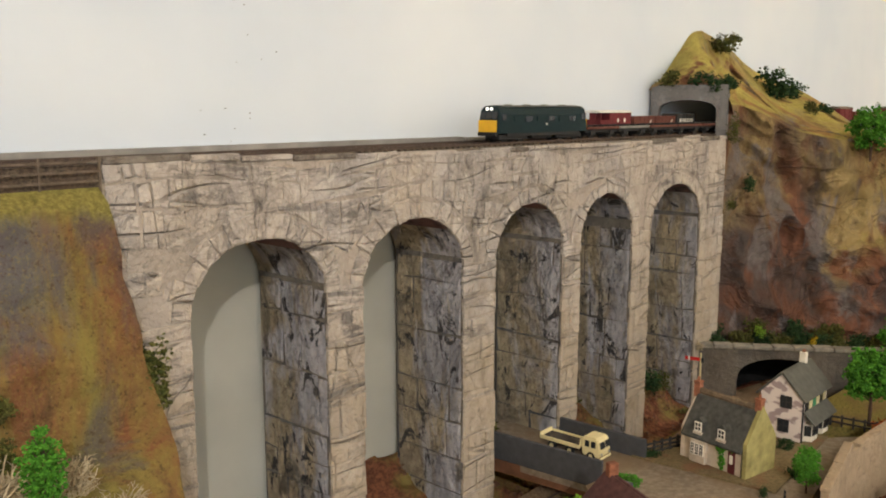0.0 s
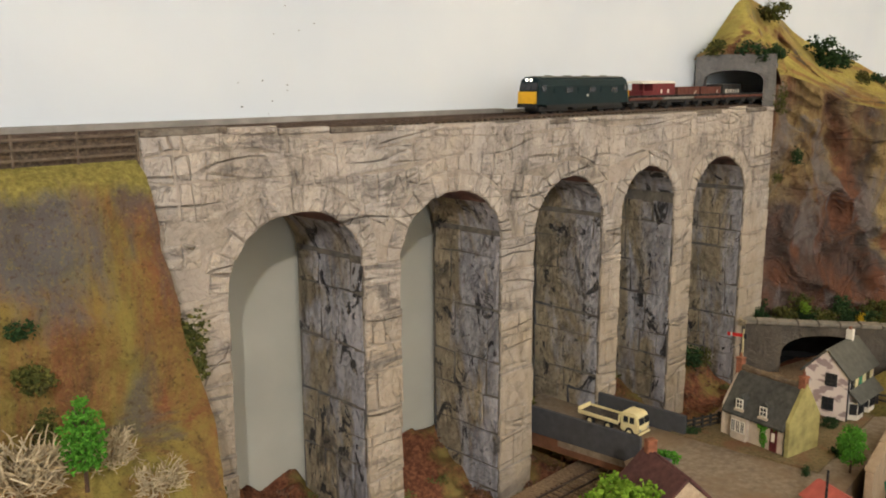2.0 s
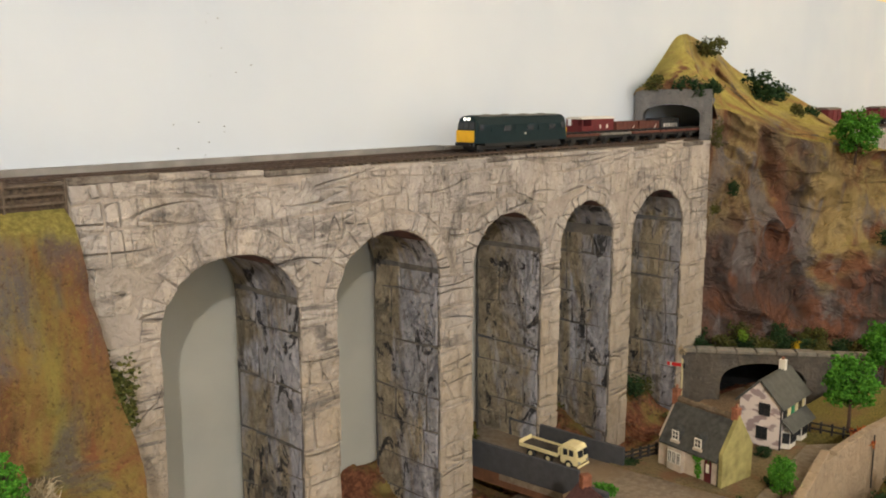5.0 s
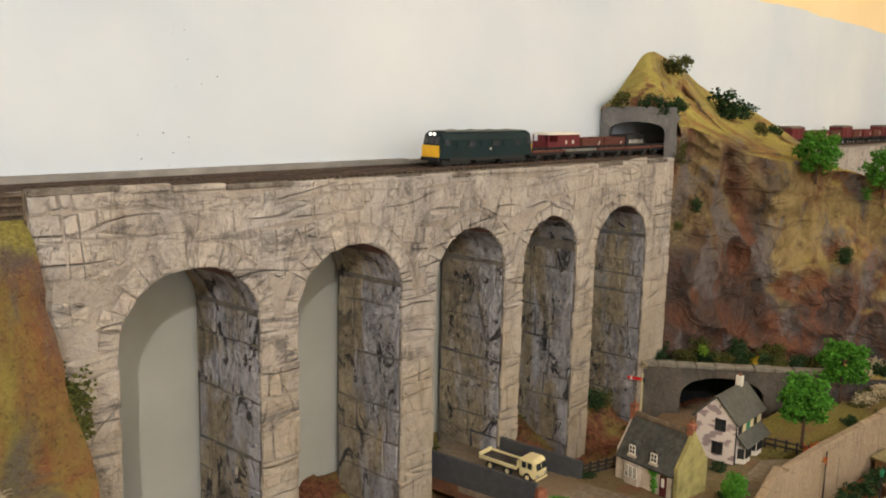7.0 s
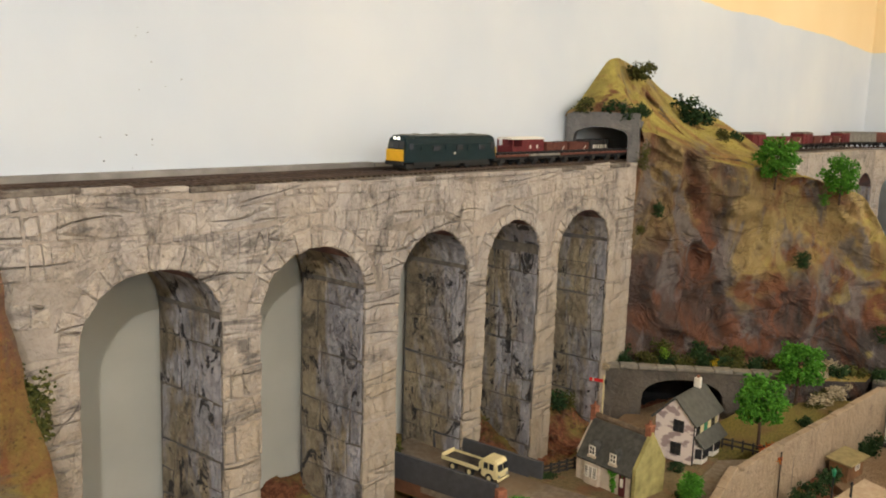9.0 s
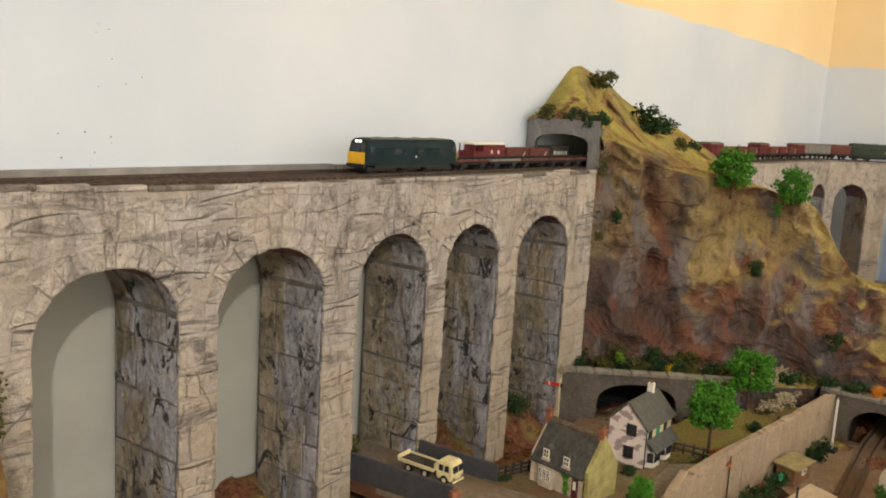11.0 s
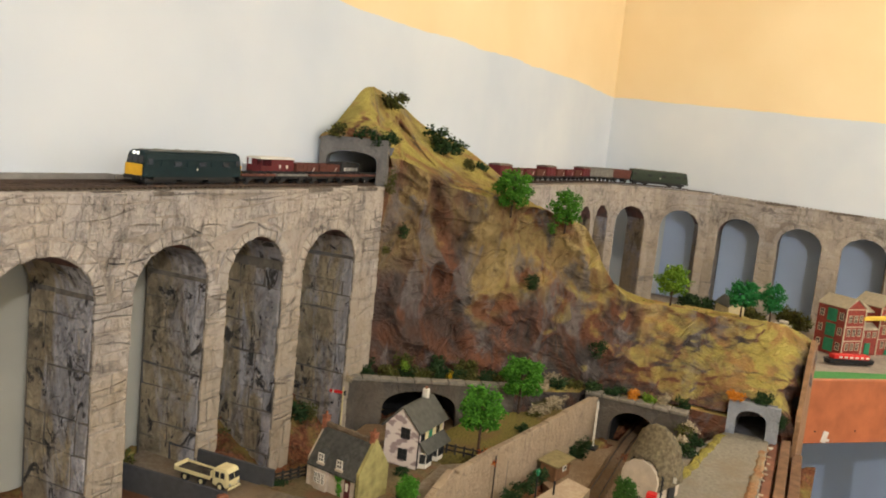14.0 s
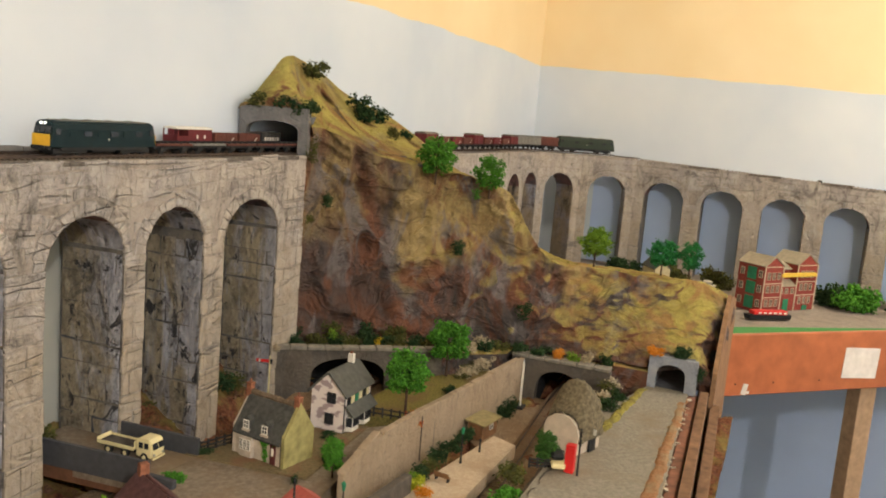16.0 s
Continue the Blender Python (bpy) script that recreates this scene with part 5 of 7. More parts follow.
ivy = part("ivy", clump_mesh([(0.016, -0.036, 0.014, 0.005, 0.0018, 0.014), (0.014, -0.0365, 0.026, 0.009, 0.002, 0.004), (0.031, -0.037, 0.031, 0.009, 0.002, 0.003)], 170, 0.0016, 5), BRIGHT, cottage, "green ivy")

cottage.scale = (0.80, 0.74, 0.94)

# white house: gable faces -x, shop side faces -y
house = empty("house", (0.690, -0.205, 0.806), 0, "patchy white two-storey house with slate roof and shop bays", "house")
part("wall_shell", gable_body(0.080, 0.050, 0.056, 0.080), PATCHY, house)
for turn in (0, 180):
    ob = part("roof_slope", roof_slope(0.088, 0.025, 0.0265, 0.0026, 0.006), SLATEROOF, house, "dark slate card roof")
    ob.matrix_basis = Matrix.Translation((0, 0, 0.0805)) @ Matrix.Rotation(radians(turn), 4, "Z")
c = part("chimney", box(0.020, 0.027, -0.004, 0.004, 0.072, 0.0935, 0.0005), WHITEPAINT, house, "white chimney")
part("chimney_pot", rod((0.0235, 0, 0.0935), (0.0235, 0, 0.0965), 0.002), BRICK, c)
window_unit(house, (-0.0402, -0.006, 0.039), -90, 0.0135, 0.015, (1, 1), BLACK)
window_unit(house, (-0.0402, -0.004, 0.009), -90, 0.0135, 0.0155, (1, 1), BLACK)
for x, w, mat in ((-0.027, 0.010, DARKGLASS), (-0.0155, 0.010, STRAWPANEL), (-0.004, 0.010, GREENPAINT), (0.0075, 0.010, STRAWPANEL), (0.019, 0.010, DARKGLASS), (0.030, 0.008, STRAWPANEL)):
    part("wall_panel", box(x - w / 2, x + w / 2, -0.0264, -0.0248, 0.036, 0.0525, 0.0003), mat, house)
lean = part("lean_to_roof", box(-0.037, 0.037, -0.020, 0.0, 0, 0.002, 0.0004, m=Matrix.Translation((0, -0.025, 0.036)) @ Matrix.Rotation(0.78, 4, "X")), SLATEROOF, house, "dark lean-to slate roof")
for x in (-0.019, 0.017):
    bm = bmesh.new()
    pts = [(-0.013, 0.0), (-0.009, -0.009), (0.009, -0.009), (0.013, 0.0)]
    lo = [bm.verts.new((x + a, -0.025 + b, 0)) for a, b in pts]
    hi = [bm.verts.new((x + a, -0.025 + b, 0.021)) for a, b in pts]
    for i in range(3):
        bm.faces.new((lo[i], lo[i + 1], hi[i + 1], hi[i]))
    bm.faces.new(hi)
    bm.faces.new(lo[::-1])
    bm.faces.new((lo[3], lo[0], hi[0], hi[3]))
    b = part("shop_bay", bm, WHITEPAINT, house, "white shop bay window")
    window_unit(b, (x, -0.0342, 0.007), 0, 0.016, 0.0125, (2, 0), BLACK)
    window_unit(b, (x - 0.0112, -0.0298, 0.007), -66, 0.008, 0.0125, (0, 0), BLACK)
part("drainpipe", rod((-0.0395, -0.0262, 0), (-0.0395, -0.0262, 0.055), 0.0009), BLACK, house)

tagged(part("wing_wall", strip_box((0.43, -0.338), (0.60, -0.352), 0.006, 0.72, 0.796, 0.001), WINGBROWN), "dark brown-grey wing wall beside the road", "wall")

# barn with a maroon roof in the foreground, and the tree beside it
MAROONTILE = paint("maroon_tile", (0.10, 0.045, 0.045), 0.9, 180, 0.25)
barn = empty("barn", (0.300, -0.205, 0.80), 63, "low barn with a maroon roof and cream gable", "barn")
part("wall_shell", gable_body(0.070, 0.062, 0.030, 0.058), PLATFORM, barn)
for turn in (0, 180):
    ob = part("roof_slope", roof_slope(0.074, 0.031, 0.030, 0.003, 0.004), MAROONTILE, barn, "maroon tiled roof slope")
    ob.matrix_basis = Matrix.Translation((0, 0, 0.0595)) @ Matrix.Rotation(radians(turn), 4, "Z")
part("chimney", box(0.024, 0.032, -0.005, 0.005, 0.05, 0.072, 0.0008), BRICK, barn, "orange brick chimney")
tree((0.256, -0.192, 0.775), 0.082, 0.074, LIME, "round lime green model tree beside the barn", 19, trunk=0.25, count=600)

shed = empty("shed", (0.420, -0.319, 0.80), 62, "red-roofed shed by the road", "shed")
REDROOF = paint("faded_red_roof", (0.42, 0.10, 0.08), 0.8, 110, 0.15)
part("wall_shell", gable_body(0.07, 0.036, 0.014, 0.024), BRICK, shed)
for turn in (0, 180):
    ob = part("roof_slope", roof_slope(0.074, 0.019, 0.012, 0.002, 0.002), REDROOF, shed, "faded red roof slope")
    ob.matrix_basis = Matrix.Translation((0, 0, 0.0252)) @ Matrix.Rotation(radians(turn), 4, "Z")


def telegraph_pole(at, height, label):
    p = empty("telegraph_pole", at, 25, label, "telegraph pole")
    part("pole", rod((0, 0, -0.003), (0, 0, height), 0.0014, 0.0010), BLACK, p)
    for i in range(4):
        part("crossarm", box(-0.0065, 0.0065, -0.0006, 0.0006, height * 0.97 - 0.0058 * i - 0.0012, height * 0.97 - 0.0058 * i, 0.0002), BLACK, p)
    return p


telegraph_pole((0.383, -0.315, 0.80), 0.062, "black telegraph pole with four crossarms")
telegraph_pole((0.696, -0.545, 0.80), 0.066, "black telegraph pole beside the telephone box")

# ---------------------------------------------------------------- village walls, fences, trees
wall = empty("retaining_wall", (0, 0, 0), 0, "tan stone retaining wall between road and platform", "wall")
points = [(0.485, -0.316), (0.60, -0.296), (0.73, -0.305), (0.90, -0.325), (1.115, -0.346)]
for p, q in zip(points, points[1:]):
    part("wall_panel", strip_box(p, q, 0.004, 0.735, 0.826, 0.0008), WALLSTONE, wall)
total = sum(math.dist(p, q) for p, q in zip(points, points[1:]))
s = 0.0
while s < total - 0.03:
    l = random.uniform(0.028, 0.05)
    p, h = path_at(points, s)
    part("coping_stone", box(0.0006, l - 0.0006, -0.0052, 0.0052, 0, 0.0045 + jitter(0.0008), 0.0008, m=Matrix.Translation((p[0], p[1], 0.826)) @ Matrix.Rotation(h, 4, "Z")), WALLSTONE, wall)
    s += l
for x in (0.735,):
    p = path_at(points, (x - 0.485) * 1.01)[0]
    part("pipe", rod((p[0], p[1] - 0.0062, 0.755), (p[0], p[1] - 0.0062, 0.822), 0.0008), BLACK, wall)

post_rail_fence([(0.735, -0.222, 0.806), (0.745, -0.30, 0.806)], 0.014, BLACKWOOD, "low black fence across the garden end", 7, 2)
post_rail_fence([(0.497, -0.112, 0.803), (0.556, -0.131, 0.803)], 0.015, BLACKWOOD, "low black fence beside the railway", 6, 3)
REDFLOWER = leaf_material("red_orange_flock", (0.30, 0.045, 0.02), (0.50, 0.17, 0.03))
YELLOWLIME = leaf_material("yellow_lime_flock", (0.24, 0.28, 0.015), (0.42, 0.46, 0.04))
PINE = leaf_material("mid_green_flock", (0.022, 0.065, 0.014), (0.07, 0.17, 0.03))
bush((0.735, -0.298, 0.806), 0.036, 0.02, REDFLOWER, "red and orange flowering bush along the wall", 81)
bush((0.785, -0.308, 0.806), 0.02, 0.018, LIME, "lime green bush along the wall", 82)
bush((0.612, -0.362, 0.772), 0.03, 0.026, YELLOWLIME, "yellow-green bush on the platform", 83)
tree((0.765, -0.272, 0.806), 0.102, 0.068, BRIGHT, "bright green model tree in the garden", 23, count=560)
tree((0.985, -0.250, 0.806), 0.098, 0.072, BRIGHT, "bright green round model tree by the cliff", 29, count=560)
tree((0.525, -0.284, 0.803), 0.052, 0.030, BRIGHT, "small dense green tree by the road", 31, trunk=0.15, count=620)
for i, (x, y, z, w, h, m, l) in enumerate((
        (0.775, -0.295, 0.806, 0.034, 0.016, REDFLOWER, "red and orange flower bed under the tree"),
        (0.83, -0.30, 0.806, 0.02, 0.012, LIME, "yellow-green tuft by the wall"),
        (0.90, -0.295, 0.806, 0.032, 0.02, DEEP, "dark bush behind the wall"),
        (0.92, -0.312, 0.806, 0.02, 0.015, OLIVE, "olive bush behind the wall"),
        (0.962, -0.315, 0.806, 0.03, 0.012, OLIVE, "mossy tussock behind the wall"),
        (0.560, -0.262, 0.803, 0.030, 0.018, DEEP, "dark bush at the cottage gable"),
        (0.487, -0.255, 0.803, 0.013, 0.016, DEEP, "small dark bush at the cottage door"),
        (0.625, -0.222, 0.804, 0.022, 0.018, DEEP, "dark bush by the white house"),
        (0.50, -0.12, 0.803, 0.022, 0.012, DEEP, "dark weeds at the bridge end"),
        (0.418, -0.135, 0.803, 0.03, 0.014, BRIGHT, "green weeds on the verge"),
        (0.73, 0.02, 0.80, 0.05, 0.04, DEEP, "dark bush under the last arch"),
        (0.742, 0.0, 0.80, 0.03, 0.03, OLIVE, "olive bush under the last arch"),
        (0.43, 0.075, 0.80, 0.045, 0.03, OLIVE, "olive scrub beside the pier"),
        (0.325, -0.04, 0.742, 0.03, 0.018, DEEP, "dark weeds beside the pier"),
        (0.645, -0.352, 0.772, 0.032, 0.026, DEEP, "dark bush on the platform"),
        (0.628, -0.352, 0.772, 0.030, 0.022, LIME, "yellow-green bush on the platform"),
        (0.600, -0.374, 0.772, 0.024, 0.016, ORANGE, "orange flowering bush on the platform"),
        (0.675, -0.350, 0.772, 0.026, 0.024, OLIVE, "olive bush on the platform"),
        (0.72, -0.347, 0.772, 0.036, 0.022, DEEP, "dark hedge at the platform's back"),
        (0.765, -0.348, 0.772, 0.036, 0.024, DEEP, "dark hedge at the platform's back"),
        (0.81, -0.352, 0.772, 0.034, 0.026, DEEP, "dark hedge at the platform's back"),
        (1.03, -0.352, 0.752, 0.035, 0.03, DEEP, "dark bush by the signal post"),
        (1.00, -0.352, 0.752, 0.04, 0.026, DEEP, "dark bush by the retaining wall"),
        (0.95, -0.35, 0.752, 0.03, 0.024, DEEP, "dark bush by the hut"),
        (0.655, -0.472, 0.80, 0.05, 0.018, OLIVE, "olive weeds on the embankment"),
        (0.60, -0.48, 0.79, 0.05, 0.02, BRIGHT, "green weeds on the embankment"))):
    bush((x, y, z - 0.002), w, h, m, l, 200 + i, 110)

# platform furniture
BROWNWOOD = paint("brown_timber_hut", (0.20, 0.10, 0.045), 0.8, 120, 0.25)
OLIVEROOF = paint("olive_felt_roof", (0.26, 0.21, 0.10), 0.9, 120, 0.2)
hut = empty("platform_hut", (0.895, -0.352, 0.7515), -8, "small brown timber hut with an olive flat roof", "hut")
part("wall_shell", box(-0.026, 0.026, -0.012, 0.014, 0, 0.026, 0.0005), BROWNWOOD, hut)
part("roof", box(-0.031, 0.031, -0.018, 0.018, 0, 0.0025, 0.0005, m=Matrix.Translation((0, 0, 0.0265)) @ Matrix.Rotation(0.1, 4, "X")), OLIVEROOF, hut)
window_unit(hut, (0.004, -0.0122, 0.012), 0, 0.012, 0.008, (1, 0))


def street_lamp(at, label):
    p = empty("street_lamp", at, 0, label, "street lamp")
    part("post", rod((0, 0, 0), (0, 0, 0.042), 0.0013, 0.0008), BLACK, p)
    part("base", rod((0, 0, 0), (0, 0, 0.008), 0.0021, 0.0016), BLACK, p)
    lantern = part("lantern", rod((0, 0, 0.042), (0, 0, 0.049), 0.0016, 0.0029, 6), GREENPAINT, p, "green lantern")
    part("cap", rod((0, 0, 0.049), (0, 0, 0.0525), 0.0032, 0.0004, 6), GREENPAINT, lantern)
    return p


street_lamp((0.723, -0.378, 0.772), "black platform lamp with a green lantern")
street_lamp((0.422, -0.352, 0.80), "black street lamp with a green lantern by the wall")
pump = empty("platform_post", (0.777, -0.387, 0.772), 0, "small dark cast post on the platform", "post")
part("shaft", rod((0, 0, 0), (0, 0, 0.016), 0.0016, 0.0012), BLACK, pump)
part("head", rod((0, 0, 0.016), (0, 0, 0.0195), 0.0022, 0.0012), BLACK, pump)
bench = empty("bench", (0.655, -0.378, 0.772), 80, "small brown platform bench", "bench")
part("seat", box(-0.011, 0.011, -0.003, 0.003, 0.005, 0.0062), BROWNWOOD, bench)
part("backrest", box(-0.011, 0.011, 0.003, 0.0038, 0.0065, 0.012), BROWNWOOD, bench)
for x in (-0.009, 0.009):
    part("leg", box(x - 0.0007, x + 0.0007, -0.003, 0.003, 0, 0.005), BLACK, bench)

sig = empty("signal_post", (1.06, -0.364, 0.7515), 0, "white square signal post on a dark base", "signal")
part("post", box(-0.0016, 0.0016, -0.0016, 0.0016, 0, 0.082, 0.0003), WHITEPAINT, sig)
part("base", box(-0.012, 0.012, -0.008, 0.008, 0, 0.004, 0.0006), BLACK, sig)
part("finial", rod((0, 0, 0.082), (0, 0, 0.086), 0.0016, 0.0003), CHROME, sig)
REDPAINT = paint("bright_red_paint", (0.60, 0.02, 0.02), 0.4, 120, 0.08)
sem = empty("semaphore_signal", (0.728, -0.062, 0.762), 15, "cream semaphore signal with a red arm", "signal")
part("post", rod((0, 0, 0), (0, 0, 0.105), 0.0016, 0.0013), STRAWPANEL, sem)
arm = part("arm", box(-0.0005, 0.0005, 0.001, 0.021, 0.094, 0.0985), REDPAINT, sem, "red signal arm with a white band")
part("band", box(-0.0008, 0.0008, 0.0145, 0.0168, 0.0938, 0.0987), WHITEPAINT, arm)
part("spectacle", box(-0.001, 0.001, -0.004, 0.001, 0.092, 0.099, 0.0003), BLACK, arm)

post_rail_fence([(0.690, -0.483, 0.802), (0.709, -0.521, 0.802)], 0.013, BLACKWOOD, "low black fence by the telephone box", 5, 3)
phone = empty("telephone_box", (0.703, -0.533, 0.8032), 0, "bright red toy telephone box", "telephone box")
part("body", box(-0.006, 0.006, -0.006, 0.006, 0, 0.034, 0.0004), REDPAINT, phone)
part("roof", box(-0.0064, 0.0064, -0.0064, 0.0064, 0.034, 0.037, 0.0012), REDPAINT, phone)

# thatched round-ended barn by the gravel road
STRAW = paint("weathered_straw_thatch", (0.165, 0.135, 0.085), 0.97, 220, 0.4)
LIMEWASH = paint("limewashed_wall", (0.58, 0.49, 0.39), 0.9, 70, 0.12)
thatched = empty("thatched_barn", (0.795, -0.512, 0.803), -20, "limewashed barn under a tall straw thatch", "barn")
bm = bmesh.new()
prism([(-0.031, 0), (0.031, 0), (0.0325, 0.03), (0.028, 0.042), (0.016, 0.051), (0, 0.0545), (-0.016, 0.051), (-0.028, 0.042), (-0.0325, 0.03)], 0.066, Matrix(((0, 1, 0, -0.031), (1, 0, 0, 0), (0, 0, 1, 0), (0, 0, 0, 1))), bm)
part("wall_shell", bm, LIMEWASH, thatched)


def thatch_point(u, v):
    a = math.pi * (v - 0.5) * 1.04
    h = float(np.interp(u, (0, 0.12, 0.34, 0.5, 0.75, 1), (0.056, 0.074, 0.100, 0.098, 0.080, 0.040)))
    w = float(np.interp(u, (0, 0.3, 0.75, 1), (0.034, 0.0385, 0.036, 0.024)))
    n = fractal((u * 3, v * 6, 2.0), 3, 4) * 0.0022
    c = max(0.0, math.cos(a))
    return (-0.027 + 0.082 * u + n, (w + n) * math.copysign(abs(math.sin(a)) ** 0.8, a), 0.020 + (h - 0.020) * c ** 0.85 + n)


ob = part("thatch", sheet(50, 46, thatch_point), STRAW, thatched, "thick weathered straw thatch")
ob.modifiers.new("thickness", "SOLIDIFY").thickness = 0.003
part("barn_door", box(0.0, 0.018, -0.036, -0.033, 0, 0.024, 0.0004), BLACK, thatched, "dark boarded door")
thatched.scale = (0.88, 0.86, 0.95)
part("sign", box(0.006, 0.007, -0.042, -0.034, 0.026, 0.034), WHITEPAINT, thatched, "small white sign")
tree((0.71, -0.498, 0.80), 0.05, 0.034, PINE, "small dense dark green tree by the thatched barn", 37, trunk=0.1, count=560)
car = empty("car", (0.712, -0.514, 0.803), 20, "cream and black vintage toy car", "car")
bm = box(-0.022, 0.022, -0.009, 0.009, 0.004, 0.012, 0.002)
part("body", bm, CREAMPAINT, car)
part("roof", box(-0.011, 0.013, -0.0082, 0.0082, 0.012, 0.0195, 0.0025), BLACK, car)
for x in (-0.014, 0.014):
    for y in (-0.0088, 0.0088):
        part("wheel", rod((x, y - 0.001, 0.0042), (x, y + 0.001, 0.0042), 0.0042, sides=12), BLACK, car)

# rocky embankment below the road
tagged(part("embankment", sheet(60, 24, lambda u, v: (0.45 + 0.42 * u, -0.475 - 0.035 * v + 0.008 * fractal((u * 9, v * 3, 0), 1.0, 4), 0.745 + 0.06 * v ** 0.6 + 0.006 * fractal((u * 12, v * 5, 4), 1.0, 4))), PORTAL), "dark rock face below the gravel road", "rock")

# front edge of the baseboard
GLUE = paint("glue_smeared_board", (0.24, 0.10, 0.065), 0.6, 40, 0.4)
edge = empty("baseboard", (0, 0, 0), 0, "raw timber baseboard edge with torn scenery", "baseboard")
part("torn_edge", strip_box((0.35, -0.675), (1.175, -0.641), 0.008, 0.58, 0.799, 0.002), GLUE, edge, "red-brown torn scenery edge")
part("front_board", strip_box((0.35, -0.692), (1.18, -0.659), 0.0075, 0.56, 0.806, 0.001), OLDTIMBER, edge)
part("outer_batten", strip_box((0.35, -0.712), (1.20, -0.679), 0.008, 0.50, 0.780, 0.001), OLDTIMBER, edge)
end_board = [(1.185, 0.56), (1.66, 0.56), (1.66, 0.845), (1.60, 0.905), (1.365, 0.950), (1.30, 0.925), (1.185, 0.840)]
part("end_board", prism(end_board, 0.008, Matrix.Translation((0, -0.676, 0))), TIMBER, edge, "stained timber board closing the hill's end")
part("underframe", box(-0.75, 1.7, -0.60, 0.10, 0.62, 0.70), TIMBER, edge)
for x in (-0.6, 0.5, 1.3):
    part("leg", box(x, x + 0.045, -0.62, -0.575, 0, 0.62), TIMBER, edge)

CHIP = paint("broken_plaster", (0.55, 0.48, 0.38), 0.9, 90, 0.2)
bm = bmesh.new()
rng = random.Random(21)
for i in range(90):
    k = rng.random()
    x, y = 0.45 + 0.70 * k, -0.661 + 0.030 * k + rng.gauss(0, 0.004)
    r = rng.uniform(0.0012, 0.0045)
    box(-r, r, -r * 0.5, r * 0.5, 0, 0.0016, bm=bm, m=Matrix.Translation((x, y, 0.801)) @ Matrix.Rotation(rng.uniform(0, 3), 4, "Z") @ Matrix.Rotation(rng.uniform(-0.4, 0.4), 4, "X"))
tagged(part("plaster_chips", bm, CHIP), "broken pale plaster chips along the board's edge", "debris", kind="stuff")

# ---------------------------------------------------------------- left bank
for i, (x, y, z, w, h, m, l) in enumerate((
        (-0.062, -0.028, 0.985, 0.034, 0.065, OLIVE, "olive creeper on the abutment"),
        (-0.181, -0.035, 1.045, 0.024, 0.02, DEEP, "small dark bush on the bank"),
        (-0.178, -0.045, 1.01, 0.024, 0.022, OLIVE, "olive tuft on the bank"),
        (-0.175, -0.05, 0.975, 0.02, 0.03, OLIVE, "trailing olive tuft on the bank"),
        (-0.198, -0.075, 0.965, 0.05, 0.036, CREAMMOSS, "cream lichen bush behind the tree"),
        (-0.145, -0.07, 0.96, 0.03, 0.04, CREAMMOSS, "cream lichen trailing down the bank"),
        (-0.12, -0.085, 0.94, 0.03, 0.03, CREAMMOSS, "cream lichen trailing down the bank"),
        (-0.09, -0.08, 0.91, 0.04, 0.03, OLIVE, "olive scrub at the bank's foot"))):
    if m is CREAMMOSS:
        lichen((x, y, z), w * 1.05, h * 0.8, m, l, 260 + i, 330)
    else:
        bush((x, y, z), w, h, m, l, 260 + i, 150, grain=0.07)
fir = [(0, 0, 0.014 + 0.0074 * k, w, w, 0.0026) for k, w in enumerate((0.0115, 0.0145, 0.015, 0.0135, 0.010, 0.0055))]
tree((-0.172, -0.10, 0.966), 0.058, 0.034, BRIGHT, "dense green fir-like model tree on the bank", 43, fir, 0.2, 380)

# ---------------------------------------------------------------- far side: yard, red mill, barge, table
PAVING = scatter_material("beige_yard", (0.25, 0.21, 0.18), (0.33, 0.285, 0.24), (0.22, 0.19, 0.165), 120, 14)
GREENFELT = scatter_material("green_felt", (0.06, 0.22, 0.07), (0.11, 0.32, 0.11), (0.08, 0.24, 0.09), 300, 20)
PLY = paint("orange_brown_plywood", (0.44, 0.135, 0.055), 0.45, 22, 0.16, spec=0.4)
SCRAP = paint("white_paper_scrap", (0.72, 0.68, 0.64), 0.8, 60, 0.08)
MILLRED = paint("red_brick_paper", (0.27, 0.048, 0.036), 0.85, 240, 0.28)
MILLTRIM = paint("pale_stone_trim", (0.55, 0.45, 0.33), 0.8, 120, 0.12)
MILLROOF = paint("tan_card_roof", (0.36, 0.31, 0.23), 0.85, 90, 0.15)
SIGNYELLOW = paint("yellow_sign", (0.72, 0.48, 0.06), 0.6, 120, 0.08)

slab("ground_yard", [(1.50, 0.10), (2.66, 0.10), (2.66, -1.95), (2.50, -1.95), (2.06, -1.085), (1.64, -0.655), (1.50, -0.60)], 0.70, 0.785, PAVING, "beige paved yard before the far viaduct")
slab("ground_green", [(1.64, -0.655), (2.06, -1.085), (2.30, -1.56), (2.36, -1.53), (2.16, -1.05), (1.90, -0.72), (1.80, -0.60), (1.70, -0.60)], 0.75, 0.790, GREENFELT, "bright green felt strip along the board's edge")

